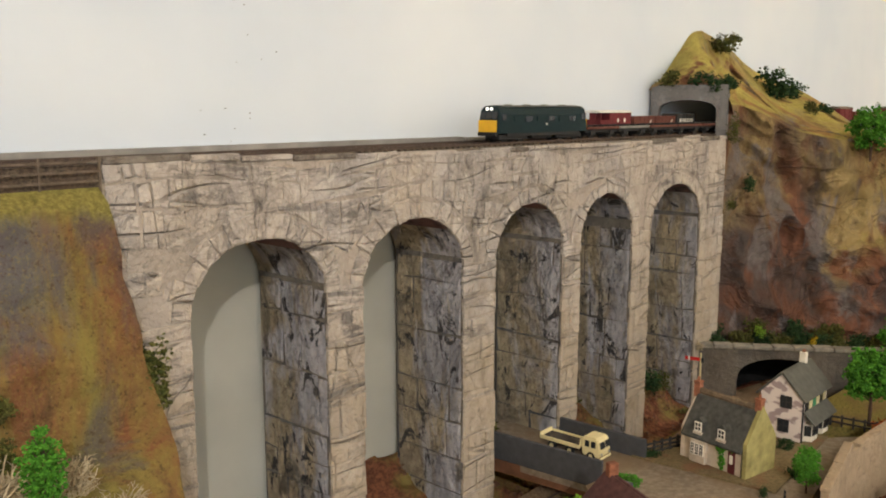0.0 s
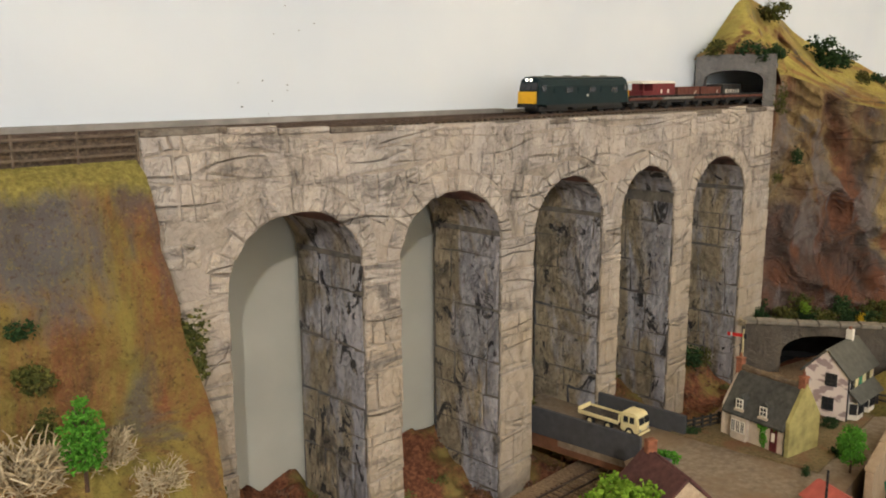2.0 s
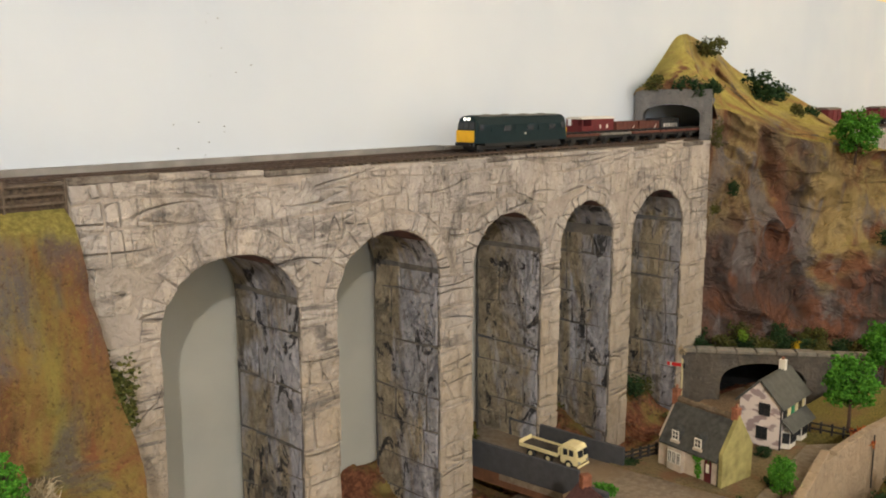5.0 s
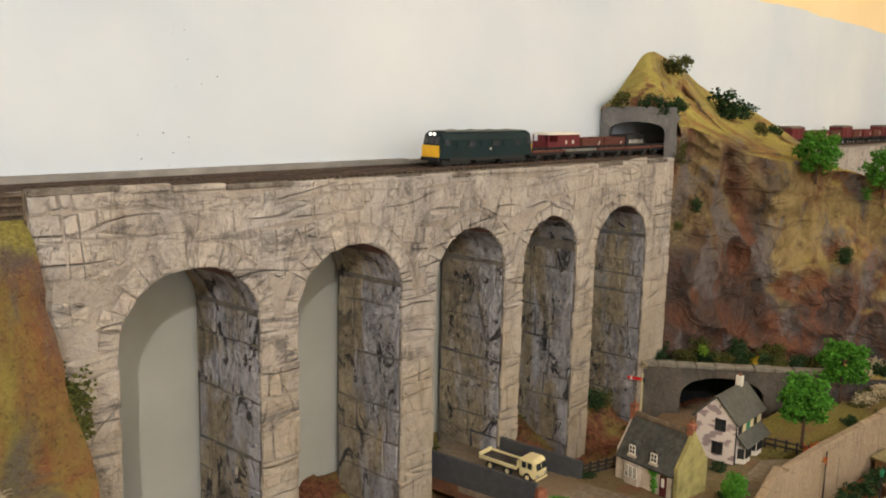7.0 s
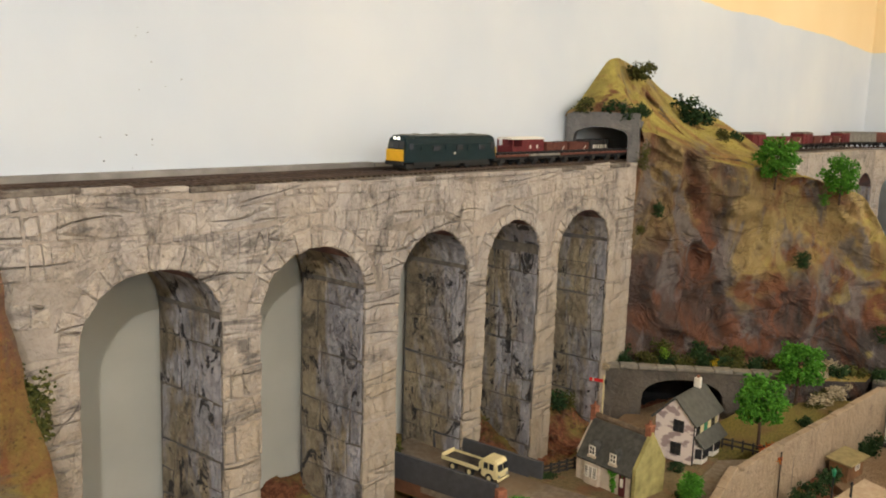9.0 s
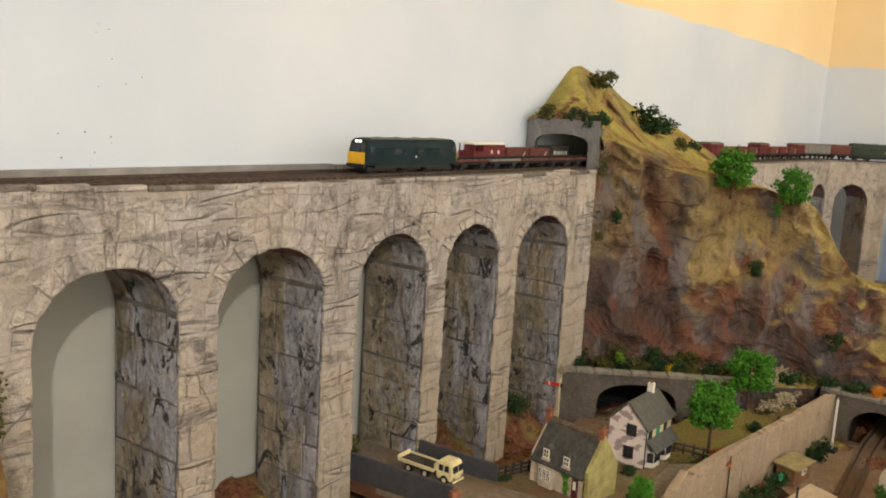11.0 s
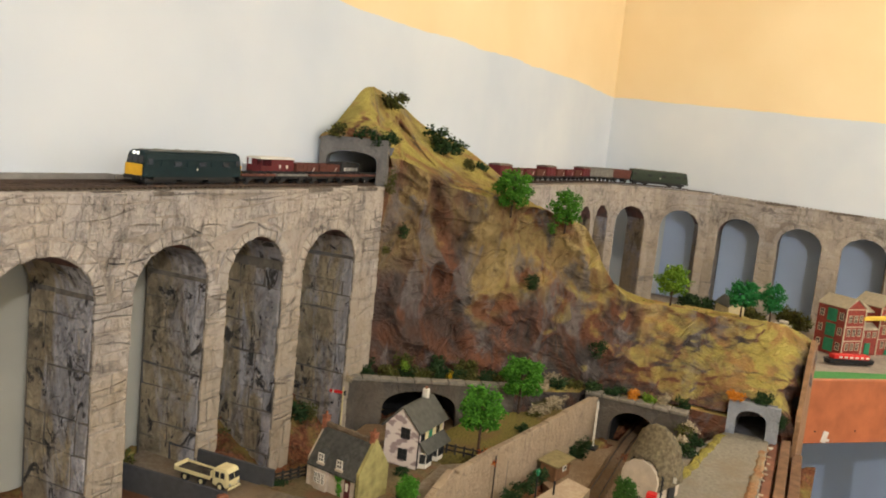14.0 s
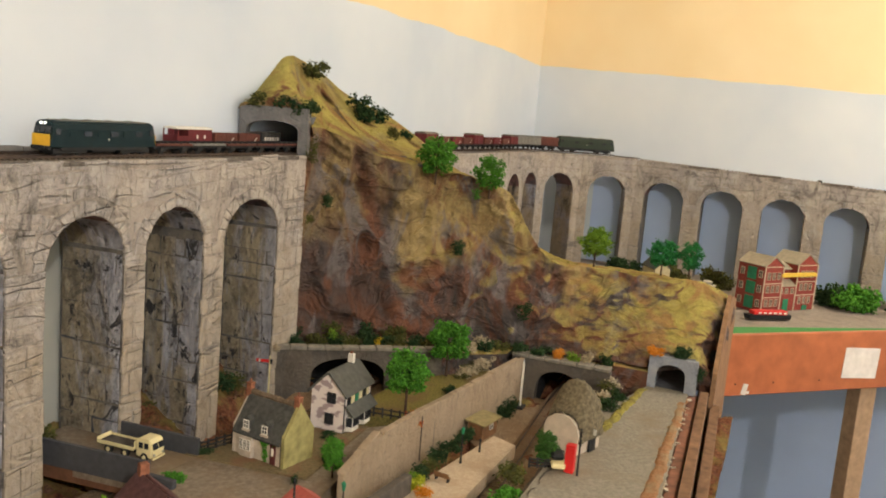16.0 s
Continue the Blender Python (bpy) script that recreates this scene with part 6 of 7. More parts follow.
table = empty("side_table", (0, 0, 0), 0, "orange-brown plywood fascia on timber legs", "table")
corners = [(1.612, -0.628), (1.632, -0.655), (2.055, -1.095), (2.50, -1.97)]
for i, (p, q) in enumerate(zip(corners, corners[1:])):
    if i:
        part("fascia", strip_box(p, q, 0.006, 0.672, 0.816, 0.002), PLY, table, "orange-brown plywood fascia")
part("fascia_corner", strip_box(corners[0], (1.630, -0.650), 0.006, 0.672, 0.812, 0.003), PLY, table)
d = Vector((0.423, -0.44)).normalized()
nrm = Vector((-0.7209, -0.693))
for k, (s, w, z0, z1, lean) in enumerate(((0.425, 0.112, 0.700, 0.775, 0.05), (0.078, 0.014, 0.674, 0.700, 0.25), (0.082, 0.020, 0.676, 0.682, 0.0))):
    p = Vector((1.632, -0.655)) + d * s + nrm * 0.0068
    m = Matrix.Translation((p.x, p.y, (z0 + z1) / 2)) @ Matrix.Rotation(math.atan2(d.y, d.x), 4, "Z") @ Matrix.Rotation(lean, 4, "Y")
    part("paper_scrap", box(-w / 2, w / 2, -0.0006, 0.0006, (z0 - z1) / 2, (z1 - z0) / 2, m=m), SCRAP, table, "torn white paper scrap")
for s in (0.05, 0.16, 0.30, 0.43):
    p = Vector((1.632, -0.655)) + d * s + nrm * 0.006
    part("screw", rod((p.x, p.y, 0.700), (p.x + nrm.x * 0.001, p.y + nrm.y * 0.001, 0.700), 0.0022), BLACK, table)
for s, w in ((0.476, 0.055), (0.0, 0.028)):
    p = Vector((1.640, -0.662)) + d * s - nrm * 0.03
    m = Matrix.Translation((p.x, p.y, 0)) @ Matrix.Rotation(math.atan2(d.y, d.x), 4, "Z")
    part("leg", box(-w / 2, w / 2, -0.02, 0.02, 0, 0.70, 0.001, m=m), PALETIMBER, table)
part("apron", strip_box((1.66, -0.56), (1.30, -0.60), 0.008, 0.60, 0.70), TIMBER, table)

mill = empty("mill", (2.11, -0.722, 0.786), -38, "red brick three-storey mill with tan gabled roofs", "factory")


def mill_block(x0, x1, y0, y1, eave, ridge, along_x):
    lx, ly = x1 - x0, y1 - y0
    b = part("block", gable_body(lx if along_x else ly, ly if along_x else lx, eave, ridge), MILLRED, mill)
    m = Matrix.Translation(((x0 + x1) / 2, (y0 + y1) / 2, 0)) @ Matrix.Rotation(0 if along_x else radians(90), 4, "Z")
    b.matrix_basis = m
    for turn in (0, 180):
        half = (ly if along_x else lx) / 2
        r = part("roof_slope", roof_slope((lx if along_x else ly) + 0.004, half, ridge - eave, 0.003, 0.003), MILLROOF, b, "tan card roof slope")
        r.matrix_basis = Matrix.Translation((0, 0, ridge + 0.0006)) @ Matrix.Rotation(radians(turn), 4, "Z")
    return b


mill_block(0.0, 0.072, 0.0, 0.090, 0.128, 0.152, False)
mill_block(0.150, 0.232, 0.012, 0.100, 0.128, 0.156, False)
mill_block(0.070, 0.152, 0.035, 0.095, 0.112, 0.128, True)
part("porch_roof", box(0.070, 0.150, -0.028, 0.0, 0, 0.003, m=Matrix.Translation((0, 0.036, 0.082)) @ Matrix.Rotation(0.55, 4, "X")), MILLROOF, mill, "tan porch roof")
part("porch", box(0.074, 0.148, 0.012, 0.036, 0, 0.070, 0.0006), MILLRED, mill)
part("sign_board", box(0.068, 0.215, -0.002, 0.010, 0.098, 0.108, 0.0006), SIGNYELLOW, mill, "long yellow sign board")
for x0, n, y in ((0.016, 3, -0.0003), (0.170, 3, 0.0117)):
    for i in range(n):
        for z in (0.018, 0.056, 0.092):
            window_unit(mill, (x0 + 0.020 * i, y, z), 0, 0.012, 0.020, (1, 1), MILLTRIM, 0.0016)
for i in range(3):
    window_unit(mill, (0.088 + 0.023 * i, 0.0117, 0.048), 0, 0.013, 0.016, (1, 1), MILLTRIM, 0.0016)
for x, y in ((0.112, 0.0118), (0.195, 0.0117)):
    part("mill_door", box(x - 0.011, x + 0.011, y - 0.0016, y, 0.0, 0.034 if x < 0.15 else 0.014, 0.0003), GREENPAINT, mill, "green double door")
for i, z in enumerate((0.008, 0.048, 0.088)):
    part("loading_door", box(-0.0016, 0.0004, 0.028, 0.058, z, z + 0.034, 0.0003), GREENPAINT, mill, "tall green loading door")
    for y in (0.014, 0.075):
        window_unit(mill, (-0.0003, y, z + 0.008), -90, 0.013, 0.020, (1, 1), MILLTRIM, 0.0016)
for z in (0.042, 0.080, 0.126):
    part("string_course", box(-0.0014, 0.0734, -0.0014, 0.0, z, z + 0.0022), MILLTRIM, mill)
    part("string_course", box(0.149, 0.2334, 0.0106, 0.012, z, z + 0.0022), MILLTRIM, mill)
for x, y in ((-0.0006, -0.0006), (0.0726, -0.0006), (0.1494, 0.0114), (0.2326, 0.0114)):
    part("quoin_strip", box(x - 0.0016, x + 0.0016, y - 0.0012, y + 0.0012, 0, 0.127), MILLTRIM, mill)

barge = empty("canal_barge", (2.035, -0.742, 0.790), -53, "red-topped black canal barge on green felt", "boat")
bm = bmesh.new()
hull = [(-0.085, 0.0), (-0.078, 0.017), (0.078, 0.017), (0.087, 0.0), (0.078, -0.017), (-0.078, -0.017)]
lo = [bm.verts.new((x * 0.97, y * 0.8, 0)) for x, y in hull]
hi = [bm.verts.new((x, y, 0.013)) for x, y in hull]
bm.faces.new(hi)
bm.faces.new(lo[::-1])
for i in range(6):
    bm.faces.new((lo[i], lo[(i + 1) % 6], hi[(i + 1) % 6], hi[i]))
part("hull", bm, BLACK, barge)
barge.scale = (0.8, 0.9, 0.85)
part("cabin", box(-0.062, 0.066, -0.013, 0.013, 0.0135, 0.026, 0.002), REDPAINT, barge, "red cabin")
for i in range(6):
    part("panel", box(-0.045 + 0.019 * i, -0.034 + 0.019 * i, -0.0137, -0.0128, 0.017, 0.0225), WHITEPAINT, barge)

for i, (x, y, w, h, m, l) in enumerate((
        (2.45, -0.30, 0.12, 0.07, DEEP, "dark hedge at the far viaduct's foot"),
        (2.50, -0.46, 0.11, 0.05, OLIVE, "dark olive hedge behind the arches"),
        (2.42, -0.58, 0.10, 0.075, OLIVE, "olive hedge at the far viaduct's foot"),
        (2.38, -0.98, 0.13, 0.10, BRIGHT, "large green bush before the far viaduct"),
        (2.40, -0.90, 0.10, 0.085, DEEP, "dark bush beside the mill"),
        (2.36, -1.10, 0.10, 0.05, DEEP, "low dark hedge at the yard's end"),
        (2.47, -1.12, 0.12, 0.14, OLIVE, "tall olive hedge at the viaduct's end"),
        (1.66, -0.625, 0.05, 0.03, DEEP, "dark ivy at the board's corner"),
        (1.44, -0.64, 0.05, 0.05, OLIVE, "olive scrub at the shelf's end"))):
    bush((x, y, 0.784 if x > 1.5 else 0.90), w, h, m, l, 300 + i, 260, grain=0.05)
van = empty("van", (2.00, -0.575, 0.786), 40, "small white toy van in the yard", "van")
part("body", box(-0.028, 0.020, -0.013, 0.013, 0.006, 0.036, 0.003), WHITEPAINT, van)
part("bonnet", box(0.020, 0.032, -0.012, 0.012, 0.006, 0.020, 0.003), WHITEPAINT, van)
for x in (-0.018, 0.020):
    for y in (-0.012, 0.012):
        part("wheel", rod((x, y - 0.0015, 0.006), (x, y + 0.0015, 0.006), 0.006, sides=12), BLACK, van)

cream = empty("cottage", (2.40, -0.40, 0.785), 35, "small cream cottage behind the green trees", "house")
part("wall_shell", gable_body(0.085, 0.050, 0.045, 0.068), STRAWPANEL, cream)
for turn in (0, 180):
    ob = part("roof_slope", roof_slope(0.090, 0.025, 0.023, 0.003, 0.004), SLATEROOF, cream, "dark slate roof slope")
    ob.matrix_basis = Matrix.Translation((0, 0, 0.069)) @ Matrix.Rotation(radians(turn), 4, "Z")

# the curve of the far viaduct into the corner
CX, CY, CR = 2.26, -0.28, 0.29
curve = [(CX + CR * math.cos(radians(a)), CY + CR * math.sin(radians(a))) for a in (0, 36, 72, 100)]
far_modules = []
for p, q in zip(curve, curve[1:]):
    l = math.dist(p, q)
    turn = math.atan2(p[1] - q[1], p[0] - q[0])
    seg = empty("viaduct_bay", (q[0], q[1], 0), math.degrees(turn), "curved bay of the far stone viaduct", "viaduct", "bays of the far viaduct curve")
    a0 = (l - 0.122) / 2
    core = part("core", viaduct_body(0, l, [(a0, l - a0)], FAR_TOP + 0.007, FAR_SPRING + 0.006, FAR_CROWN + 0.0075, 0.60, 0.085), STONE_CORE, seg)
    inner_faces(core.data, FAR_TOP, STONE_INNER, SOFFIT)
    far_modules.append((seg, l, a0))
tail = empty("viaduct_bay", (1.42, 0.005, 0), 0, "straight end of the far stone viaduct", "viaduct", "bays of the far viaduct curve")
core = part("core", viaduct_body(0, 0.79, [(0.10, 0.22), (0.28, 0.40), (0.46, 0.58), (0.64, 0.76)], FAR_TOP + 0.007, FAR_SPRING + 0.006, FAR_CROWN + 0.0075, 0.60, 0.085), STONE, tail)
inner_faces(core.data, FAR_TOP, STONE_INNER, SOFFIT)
DECKTOP = FAR_TOP + 0.0095
line = [(2.595, -1.85, FAR_TOP + 0.002 + far_drop(-1.85)), (2.595, -0.28, FAR_TOP + 0.002 + far_drop(-0.28))]
line += [(CX + 0.335 * math.cos(radians(a)), CY + 0.335 * math.sin(radians(a)), DECKTOP) for a in range(15, 91, 15)]
line.append((1.35, 0.055, DECKTOP))
track(line, "rusty rails along the far viaduct", pitch=0.012)
far_edge = empty("parapet", (0, 0, 0), 0, "uneven brown parapet slabs on the far viaduct", "parapet")
y = -0.30
while y > -1.75:
    l = random.uniform(0.05, 0.12)
    z = FAR_TOP + far_drop(y - l / 2)
    part("slab", box(FAR_X - 0.003, FAR_X + 0.008, y - l + 0.001, y - 0.001, z - 0.002, z + random.uniform(0.002, 0.006), 0.001), STONE if random.random() < 0.5 else DECK, far_edge)
    y -= l
for y in (-0.83, -1.17, -1.24):
    part("lump", box(FAR_X + 0.01, FAR_X + 0.03, y - 0.012, y, FAR_TOP + far_drop(y) - 0.002, FAR_TOP + far_drop(y) + 0.009, 0.002), DARKEDGE, far_edge)

# ---------------------------------------------------------------- trains
BAUXITE = paint("bauxite_red_wagon", (0.125, 0.040, 0.028), 0.7, 150, 0.2)
VANRED = paint("brake_van_red", (0.13, 0.015, 0.019), 0.6, 150, 0.15)
WAGONGREY = paint("weathered_grey_wagon", (0.22, 0.21, 0.19), 0.8, 150, 0.25)
WAGONBLACK = paint("black_wagon", (0.035, 0.034, 0.034), 0.7, 150, 0.2)
DIESELBLUE = paint("dark_blue_green_loco", (0.008, 0.022, 0.027), 0.65, 110, 0.12, spec=0.15)
DIESELGREEN = paint("dark_green_loco", (0.022, 0.036, 0.022), 0.65, 110, 0.15)
ROOFGREY = paint("grey_roof", (0.15, 0.15, 0.14), 0.7, 110, 0.15)
WARNYELLOW = paint("warning_yellow", (0.70, 0.40, 0.02), 0.45, 120, 0.08)
PALEROOF = paint("white_roof", (0.70, 0.68, 0.63), 0.7, 110, 0.08)
LAMPWHITE = Mat("lit_headcode", 0.4)
LAMPWHITE.colour((0.9, 0.9, 0.85))
LAMPWHITE.b.inputs["Emission Color"].default_value = (1, 0.96, 0.88, 1)
LAMPWHITE.b.inputs["Emission Strength"].default_value = 2.0
LAMPWHITE = LAMPWHITE.m


def running_gear(parent, length, axles):
    part("underframe", box(-length / 2, length / 2, -0.011, 0.011, 0.010, 0.0145), BLACK, parent)
    for x in axles:
        part("axle_guard", box(x - 0.006, x + 0.006, -0.0135, 0.0135, 0.006, 0.012), BLACK, parent)
        for y in (-0.0085, 0.0085):
            part("wheel", rod((x, y - 0.001, 0.0062), (x, y + 0.001, 0.0062), 0.0062, sides=14), BLACK, parent)
    for x in (-length / 2, length / 2):
        for y in (-0.011, 0.011):
            e = 0.004 if x > 0 else -0.004
            part("buffer", rod((x, y, 0.0135), (x + e, y, 0.0135), 0.0015), BLACK, parent)


def open_wagon(at, turn, colour, label, length=0.066, h=0.017, bars=0, load=None):
    w = empty("open_wagon", at, turn, label, "railway wagon", "wagons of the goods trains")
    running_gear(w, length, (-length * 0.27, length * 0.27))
    for y in (-0.0155, 0.0155):
        part("side", box(-length / 2, length / 2, y - 0.0007, y + 0.0007, 0.0145, 0.0145 + h, 0.0002), colour, w)
        for i in range(5):
            x = -length / 2 + length * (i + 0.5) / 5
            part("strap", box(x - 0.0007, x + 0.0007, y * 1.05 - 0.0005, y * 1.05 + 0.0005, 0.0145, 0.0145 + h), colour, w)
        if bars:
            for i in range(bars):
                x = -length * 0.33 + length * 0.66 * i / (bars - 1)
                part("lettering_bar", box(x - 0.0026, x + 0.0026, y * 1.056 - 0.0003, y * 1.056 + 0.0003, 0.0195, 0.0265), WHITEPAINT, w)
        else:
            s = part("stripe", box(-0.006, 0.006, -0.0003, 0.0003, -0.0006, 0.0006, m=Matrix.Translation((length * 0.28, y * 1.056, 0.021)) @ Matrix.Rotation(-0.8, 4, "Y")), WHITEPAINT, w)
    for x in (-length / 2 + 0.0007, length / 2 - 0.0007):
        part("end", box(x - 0.0007, x + 0.0007, -0.0148, 0.0148, 0.0145, 0.0145 + h), colour, w)
    part("bed", box(-length / 2 + 0.002, length / 2 - 0.002, -0.0146, 0.0146, 0.0145, 0.0145 + (h * 0.6 if load else 0.002)), load or DARKEDGE, w)
    return w


def box_van(at, turn, colour, roof, label, length=0.074, h=0.024):
    w = empty("box_van", at, turn, label, "railway wagon", "wagons of the goods trains")
    running_gear(w, length, (-length * 0.27, length * 0.27))
    part("body", box(-length / 2, length / 2, -0.0155, 0.0155, 0.0145, 0.0145 + h, 0.0005), colour, w)
    pts = [(0.0168 * math.sin(a), 0.0145 + h - 0.001 + 0.005 * math.cos(a)) for a in [radians(-85 + 17 * i) for i in range(11)]]
    m = Matrix(((0, 1, 0, -length / 2 - 0.001), (1, 0, 0, 0), (0, 0, 1, 0), (0, 0, 0, 1)))
    part("roof", prism(pts, length + 0.002, m), roof, w)
    for y in (-0.0159, 0.0159):
        part("sliding_door", box(-0.010, 0.010, y - 0.0004, y + 0.0004, 0.0155, 0.0145 + h - 0.002), colour, w)
        for x in (-length * 0.4, -length * 0.22, length * 0.22, length * 0.4):
            part("strap", box(x - 0.0006, x + 0.0006, y - 0.0003, y + 0.0003, 0.0145, 0.0145 + h - 0.001), colour, w)
    return w


def brake_van(at, turn, label):
    w = empty("brake_van", at, turn, label, "railway wagon", "wagons of the goods trains")
    L = 0.094
    running_gear(w, L, (-0.026, 0.026))
    part("cabin", box(-0.020, 0.045, -0.0155, 0.0155, 0.0145, 0.0385, 0.0005), VANRED, w)
    part("veranda_floor", box(-0.047, -0.020, -0.0155, 0.0155, 0.0125, 0.0165), BLACK, w)
    for y in (-0.0150, 0.0150):
        part("veranda_side", box(-0.047, -0.020, y - 0.0005, y + 0.0005, 0.0165, 0.0265), VANRED, w)
        part("veranda_post", box(-0.047, -0.0445, y - 0.0006, y + 0.0006, 0.0265, 0.0385), VANRED, w)
    part("end_panel", box(-0.0475, -0.0465, -0.0145, 0.0145, 0.0165, 0.0275), VANRED, w)
    part("inner_end", box(-0.0465, -0.0455, -0.006, 0.006, 0.0275, 0.0385), VANRED, w)
    for x in (0.004, 0.024):
        for y in (-0.0159, 0.0159):
            part("lettering_bar", box(x - 0.0022, x + 0.0022, y - 0.0002, y + 0.0002, 0.0225, 0.0285), WHITEPAINT, w)
    pts = [(0.0168 * math.sin(a), 0.0375 + 0.0045 * math.cos(a)) for a in [radians(-85 + 17 * i) for i in range(11)]]
    m = Matrix(((0, 1, 0, -0.049), (1, 0, 0, 0), (0, 0, 1, 0), (0, 0, 0, 1)))
    part("roof", prism(pts, 0.095, m), PALEROOF, w, "white curved roof")
    return w


def flat_wagon(at, turn, colour, label, length=0.085):
    w = empty("flat_wagon", at, turn, label, "railway wagon", "wagons of the goods trains")
    running_gear(w, length, (-length * 0.3, length * 0.3))
    part("bed", box(-length / 2, length / 2, -0.0155, 0.0155, 0.0145, 0.018, 0.0004), colour, w)
    for i in range(5):
        x = -length * 0.4 + length * 0.2 * i
        part("bolster", box(x - 0.0016, x + 0.0016, -0.0145, 0.0145, 0.018, 0.0205, 0.0003), BLACK, w)
    return w


def diesel(at, turn, colour, label, front=None, length=0.202):
    w = empty("diesel_locomotive", at, turn, label, "locomotive")
    h = length / 2
    bm = bmesh.new()
    section = [(-0.0172, 0.013), (-0.0175, 0.037), (-0.0150, 0.0445), (-0.008, 0.0485), (0.008, 0.0485), (0.0150, 0.0445), (0.0175, 0.037), (0.0172, 0.013)]
    rings = []
    for x, k, drop in ((-h, 0.93, 0.0012), (-h + 0.006, 1.0, 0.0), (h - 0.006, 1.0, 0.0), (h, 0.93, 0.0012)):
        rings.append([bm.verts.new((x + (0.004 if x < 0 else -0.004) * (1 if z > 0.03 and abs(x) == h else 0), y * k, z - (drop if z > 0.03 else 0))) for y, z in section])
    for a, b in zip(rings, rings[1:]):
        for i in range(8):
            bm.faces.new((a[i], b[i], b[(i + 1) % 8], a[(i + 1) % 8]))
    bm.faces.new(rings[0])
    bm.faces.new(rings[-1][::-1])
    body = part("body", bm, colour, w)
    part("roof_panel", box(-h + 0.016, h - 0.016, -0.0105, 0.0105, 0.0474, 0.0494, 0.0008), ROOFGREY, body, "grey roof panel")
    for i in range(4):
        x = -0.06 + 0.04 * i
        part("roof_vent", rod((x, 0, 0.049), (x, 0, 0.0505), 0.006, 0.005, 12), ROOFGREY, body)
    for y in (-0.0178, 0.0178):
        for i in range(6):
            x = -0.062 + 0.025 * i
            part("grille", box(x - 0.007, x + 0.007, y - 0.0004, y + 0.0004, 0.028, 0.0345), DARKGLASS if i % 2 else colour, body)
        for x in (-h + 0.012, h - 0.012):
            part("cab_window", box(x - 0.004, x + 0.004, y - 0.0005, y + 0.0005, 0.030, 0.038), DARKGLASS, body)
        part("emblem", rod((0.002, y, 0.024), (0.002, y * 1.02, 0.024), 0.0016), WHITEPAINT, body)
        part("skirt", box(-h + 0.02, h - 0.02, y * 0.9 - 0.0004, y * 0.9 + 0.0004, 0.009, 0.013), BLACK, body)
    for s in (-1, 1):
        e = s * h
        f = part("nose_panel", box(e - 0.0006, e + 0.0006, -0.0155, 0.0155, 0.0145, 0.0300, 0.0005), front or colour, body, "yellow warning panel" if front else "")
        for y in (-0.0098, 0.0, 0.0098):
            part("windscreen", box(-0.0006, 0.0006, y - 0.0042, y + 0.0042, -0.0045, 0.0045, m=Matrix.Translation((e - s * 0.0030, 0, 0.0362)) @ Matrix.Rotation(-s * 0.2, 4, "Y")), DARKGLASS, body)
        for y in (-0.0035, 0.0035):
            part("headcode_lamp", rod((e - s * 0.0048, y, 0.0445), (e - s * 0.0025, y, 0.0445), 0.0019), LAMPWHITE if s < 0 and front else BLACK, body)
        part("buffer_beam", box(e - 0.002, e + 0.002, -0.015, 0.015, 0.0095, 0.0145), BLACK, body)
        for y in (-0.011, 0.011):
            part("buffer", rod((e, y, 0.0125), (e + s * 0.005, y, 0.0125), 0.0019), BLACK, body)
        bogie = part("bogie", box(s * 0.062 - 0.030, s * 0.062 + 0.030, -0.0125, 0.0125, 0.004, 0.0115, 0.001), BLACK, w)
        for x in (s * 0.062 - 0.018, s * 0.062 + 0.018):
            for y in (-0.0085, 0.0085):
                part("wheel", rod((x, y - 0.0012, 0.0066), (x, y + 0.0012, 0.0066), 0.0066, sides=14), BLACK, bogie)
    part("fuel_tank", box(-0.022, 0.022, -0.012, 0.012, 0.005, 0.0125, 0.001), BLACK, w)
    return w


RAILTOP = TOP + 0.0058
near_train = [
    brake_van((0.692, 0.074, RAILTOP), 0, "dark red goods brake van with a white roof"),
    open_wagon((0.766, 0.074, RAILTOP), 0, BAUXITE, "red-brown open wagon with a white stripe", load=WAGONGREY),
    open_wagon((0.829, 0.074, RAILTOP), 0, BAUXITE, "red-brown open wagon with a white stripe", load=WAGONGREY),
    open_wagon((0.892, 0.074, RAILTOP), 0, WAGONBLACK, "black open wagon with pale lettering bars", h=0.021, bars=6),
    diesel((0.465, 0.030, RAILTOP), 0, DIESELBLUE, "dark blue diesel locomotive with a yellow front", WARNYELLOW)]
for x, colour, label in ((0.592, BAUXITE, "low red-brown flat wagon behind the locomotive"), (0.669, WAGONGREY, "low grey flat wagon with dark bolsters"), (0.746, BAUXITE, "low red-brown flat wagon with dark bolsters"), (0.823, BAUXITE, "low red-brown flat wagon with dark bolsters"), (0.900, BAUXITE, "low red-brown flat wagon in the tunnel mouth")):
    near_train.append(flat_wagon((x, 0.030, RAILTOP), 0, colour, label))
for w in near_train:
    w.scale = (0.86, 0.84, 0.84)

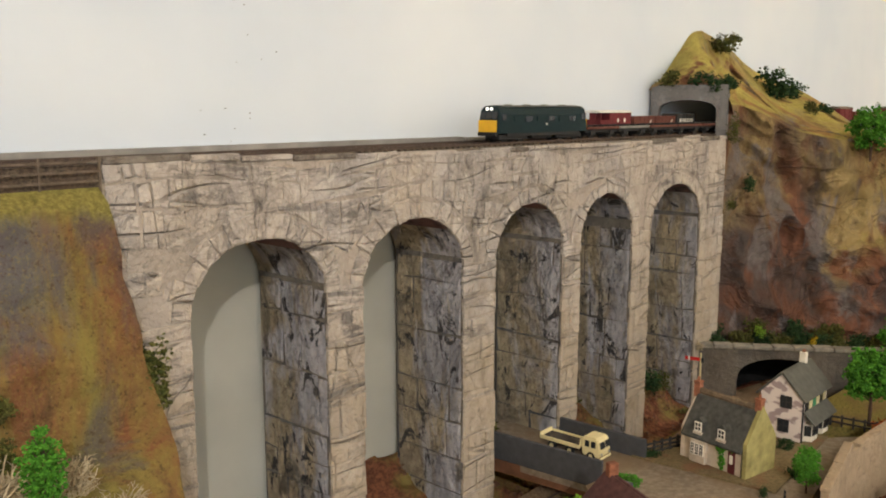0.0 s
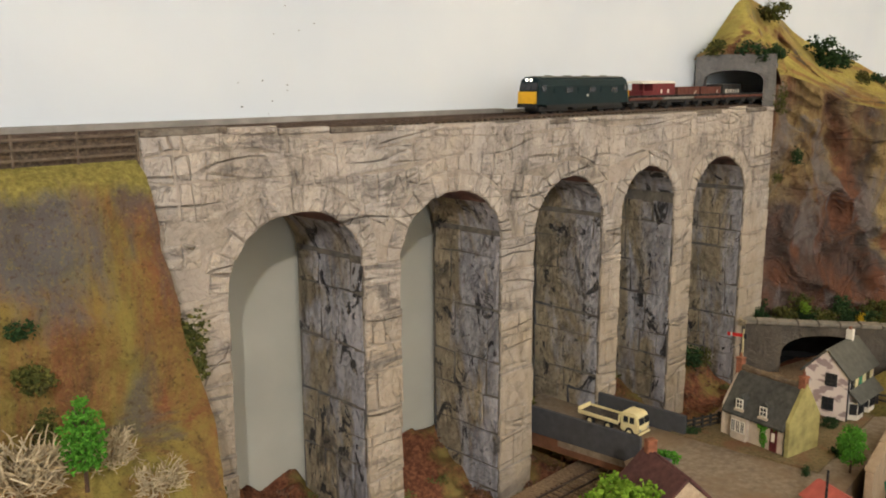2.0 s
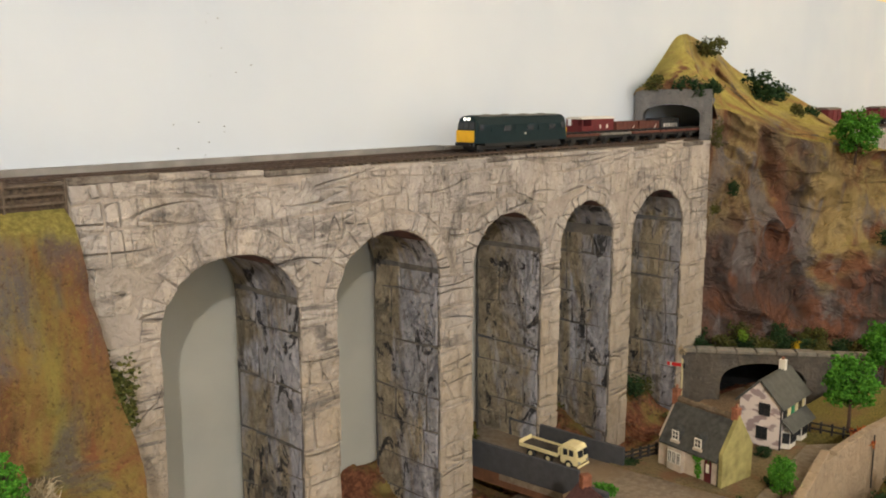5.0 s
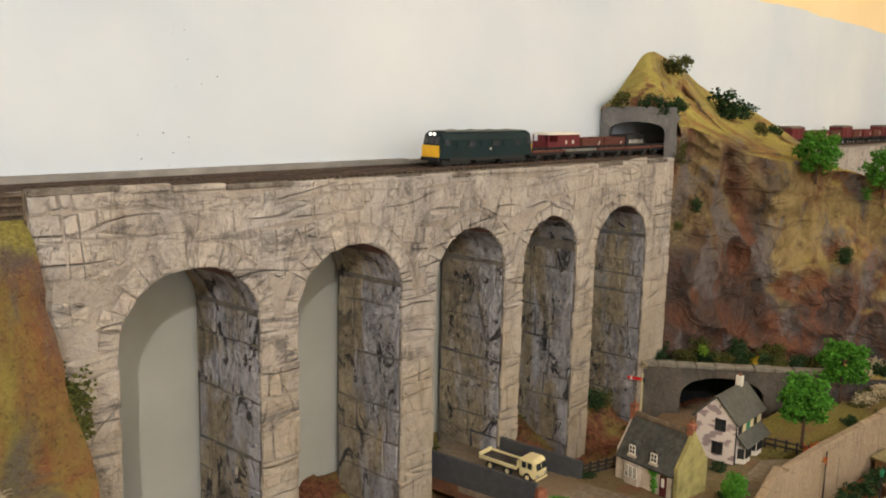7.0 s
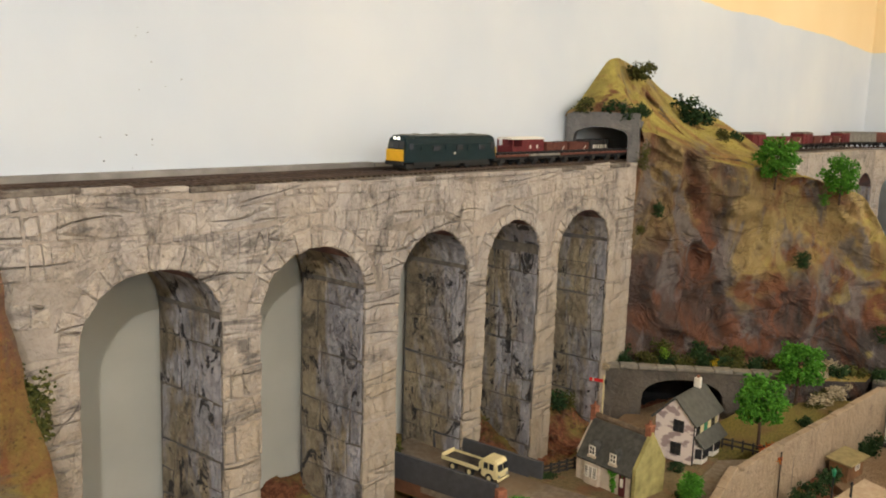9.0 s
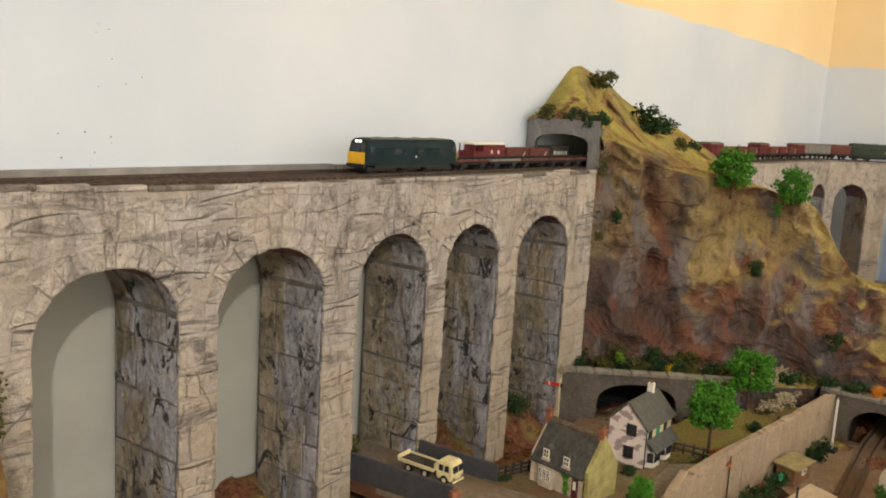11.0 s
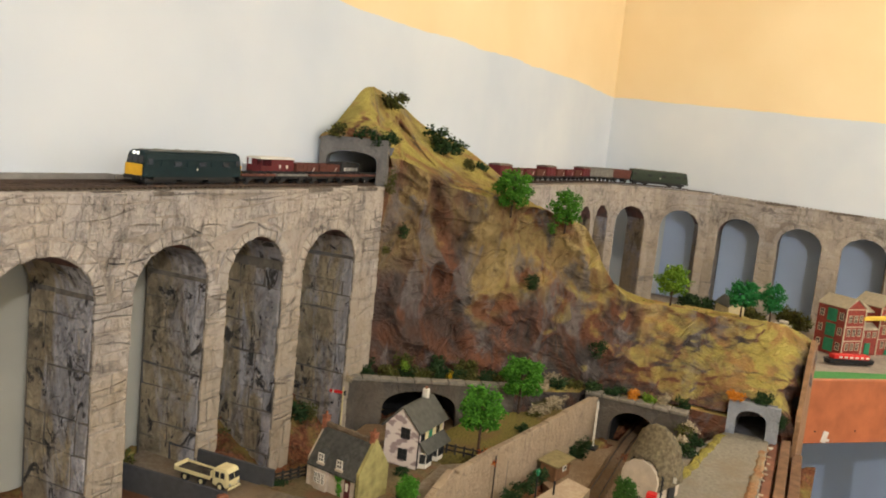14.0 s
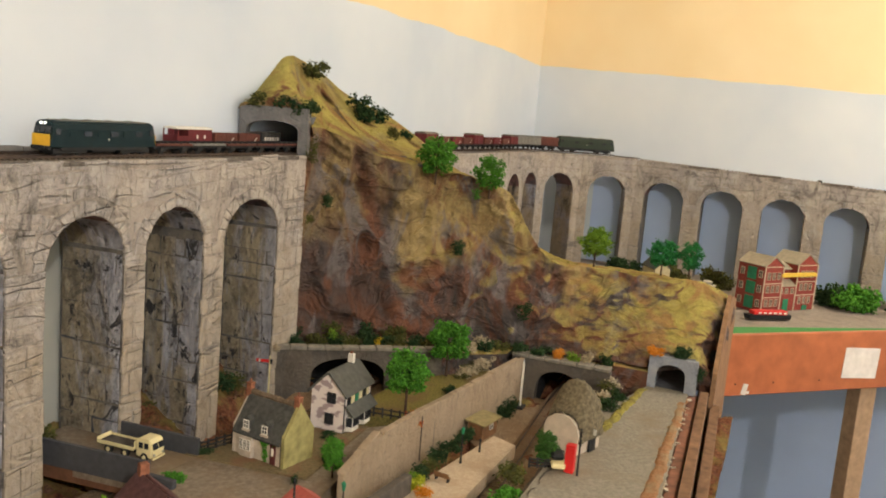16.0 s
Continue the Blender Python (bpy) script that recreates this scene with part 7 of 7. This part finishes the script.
# train on the far viaduct, set out along its line from the locomotive backwards
FAR_RAIL = 0.0038
s = 1.85 - 0.19 + 0.101
gone = [(diesel, 0.202)] + [(None, 0.078)] * 12
for i, (kind, l) in enumerate(gone):
    p, h = path_at(line, s)
    at = (p[0], p[1], p[2] + FAR_RAIL)
    turn = math.degrees(h) + 180
    if i == 0:
        diesel(at, turn, DIESELGREEN, "dark green diesel locomotive on the far viaduct")
        s += 0.101 + 0.008 + 0.039
        continue
    if i == 1:
        box_van(at, turn, BAUXITE, BAUXITE, "red-brown box van on the far viaduct")
    elif i in (2, 3):
        box_van(at, turn, WAGONGREY, ROOFGREY, "weathered grey box van on the far viaduct")
    elif i % 4 == 0:
        box_van(at, turn, VANRED, DECK, "dark red box van on the far viaduct")
    else:
        open_wagon(at, turn, BAUXITE if i % 2 else VANRED, "dull red open wagon on the far viaduct", load=DARKEDGE)
    s += 0.082

# a white car parked behind the hill
white_car = empty("car", (2.40, -0.558, 0.786), 70, "small white toy car parked behind the hill", "car")
part("body", box(-0.026, 0.026, -0.011, 0.011, 0.005, 0.015, 0.003), WHITEPAINT, white_car)
part("cabin", box(-0.015, 0.014, -0.0095, 0.0095, 0.015, 0.025, 0.004), WHITEPAINT, white_car)
part("windscreen", box(0.0105, 0.0143, -0.008, 0.008, 0.0165, 0.0225, 0.001), BLACK, white_car, "dark windscreen")
for x in (-0.016, 0.016):
    for y in (-0.0105, 0.0105):
        part("wheel", rod((x, y - 0.0012, 0.005), (x, y + 0.0012, 0.005), 0.005, sides=12), BLACK, white_car)

# rubble and scrub on the earth under the arches
RUBBLE = paint("brown_rubble", (0.17, 0.085, 0.05), 0.95, 160, 0.4)
SCRUB = paint("olive_scrub", (0.13, 0.12, 0.035), 0.95, 200, 0.4)
rng = random.Random(21)


def heaps(n, y0, y1):
    out = []
    for _ in range(n):
        x, y = rng.uniform(-0.02, 0.9), rng.uniform(y0, y1)
        out.append((x, y, ground_point((x + 0.1) / 1.35, (WALL_Y - 0.004 - y) / 0.82)[2] + 0.001, 0.014, 0.012, 0.003))
    return out


tagged(part("rubble", clump_mesh(heaps(70, -0.06, 0.1), 900, 0.0028, 61), RUBBLE), "red-brown rubble strewn under the arches", "rubble", kind="stuff")
tagged(part("scrub", clump_mesh(heaps(26, -0.05, 0.1), 800, 0.0022, 62), SCRUB), "olive scrub growing under the arches", "scrub", kind="stuff")
bush((1.05, -0.535, 0.803), 0.035, 0.022, DEEP, "dark scrub on the verge of the gravel road", 71)
bush((0.985, -0.528, 0.803), 0.04, 0.024, DEEP, "dark scrub on the verge of the gravel road", 72)
bush((0.90, -0.525, 0.803), 0.03, 0.022, DEEP, "dark green bush behind the thatched barn", 73)

# stray flock flecks on the painted wall
FLECK = paint("dark_flock_fleck", (0.05, 0.055, 0.05), 0.9, 200, 0.2)
bm = bmesh.new()
rng = random.Random(8)
for cx, cz, n, sp in ((0.13, 1.27, 7, 0.03), (0.10, 1.19, 7, 0.03), (0.55, 1.2, 2, 0.03), (2.2, 1.3, 1, 0.1)):
    for _ in range(n):
        x, z, r = cx + rng.uniform(-sp, sp), cz + rng.uniform(-sp, sp), rng.uniform(0.0003, 0.0007)
        box(x - r, x + r, WALL_Y - 0.001, WALL_Y - 0.0002, z - r * 0.7, z + r * 0.7, bm=bm)
tagged(part("flock_flecks", bm, FLECK), "dark flock flecks stuck to the wall", "debris", kind="stuff")

# ---------------------------------------------------------------- stonework, last
random.seed(11)
face = Stones(viaduct, STONE)
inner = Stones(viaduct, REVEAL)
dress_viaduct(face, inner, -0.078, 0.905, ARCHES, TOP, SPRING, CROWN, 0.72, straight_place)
face = Stones(far_viaduct, STONE, True)
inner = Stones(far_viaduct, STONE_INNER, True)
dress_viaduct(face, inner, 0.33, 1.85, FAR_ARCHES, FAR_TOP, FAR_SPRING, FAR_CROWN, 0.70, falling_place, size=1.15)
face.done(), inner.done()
for seg, l, a0 in far_modules:
    face = Stones(seg, STONE, True)
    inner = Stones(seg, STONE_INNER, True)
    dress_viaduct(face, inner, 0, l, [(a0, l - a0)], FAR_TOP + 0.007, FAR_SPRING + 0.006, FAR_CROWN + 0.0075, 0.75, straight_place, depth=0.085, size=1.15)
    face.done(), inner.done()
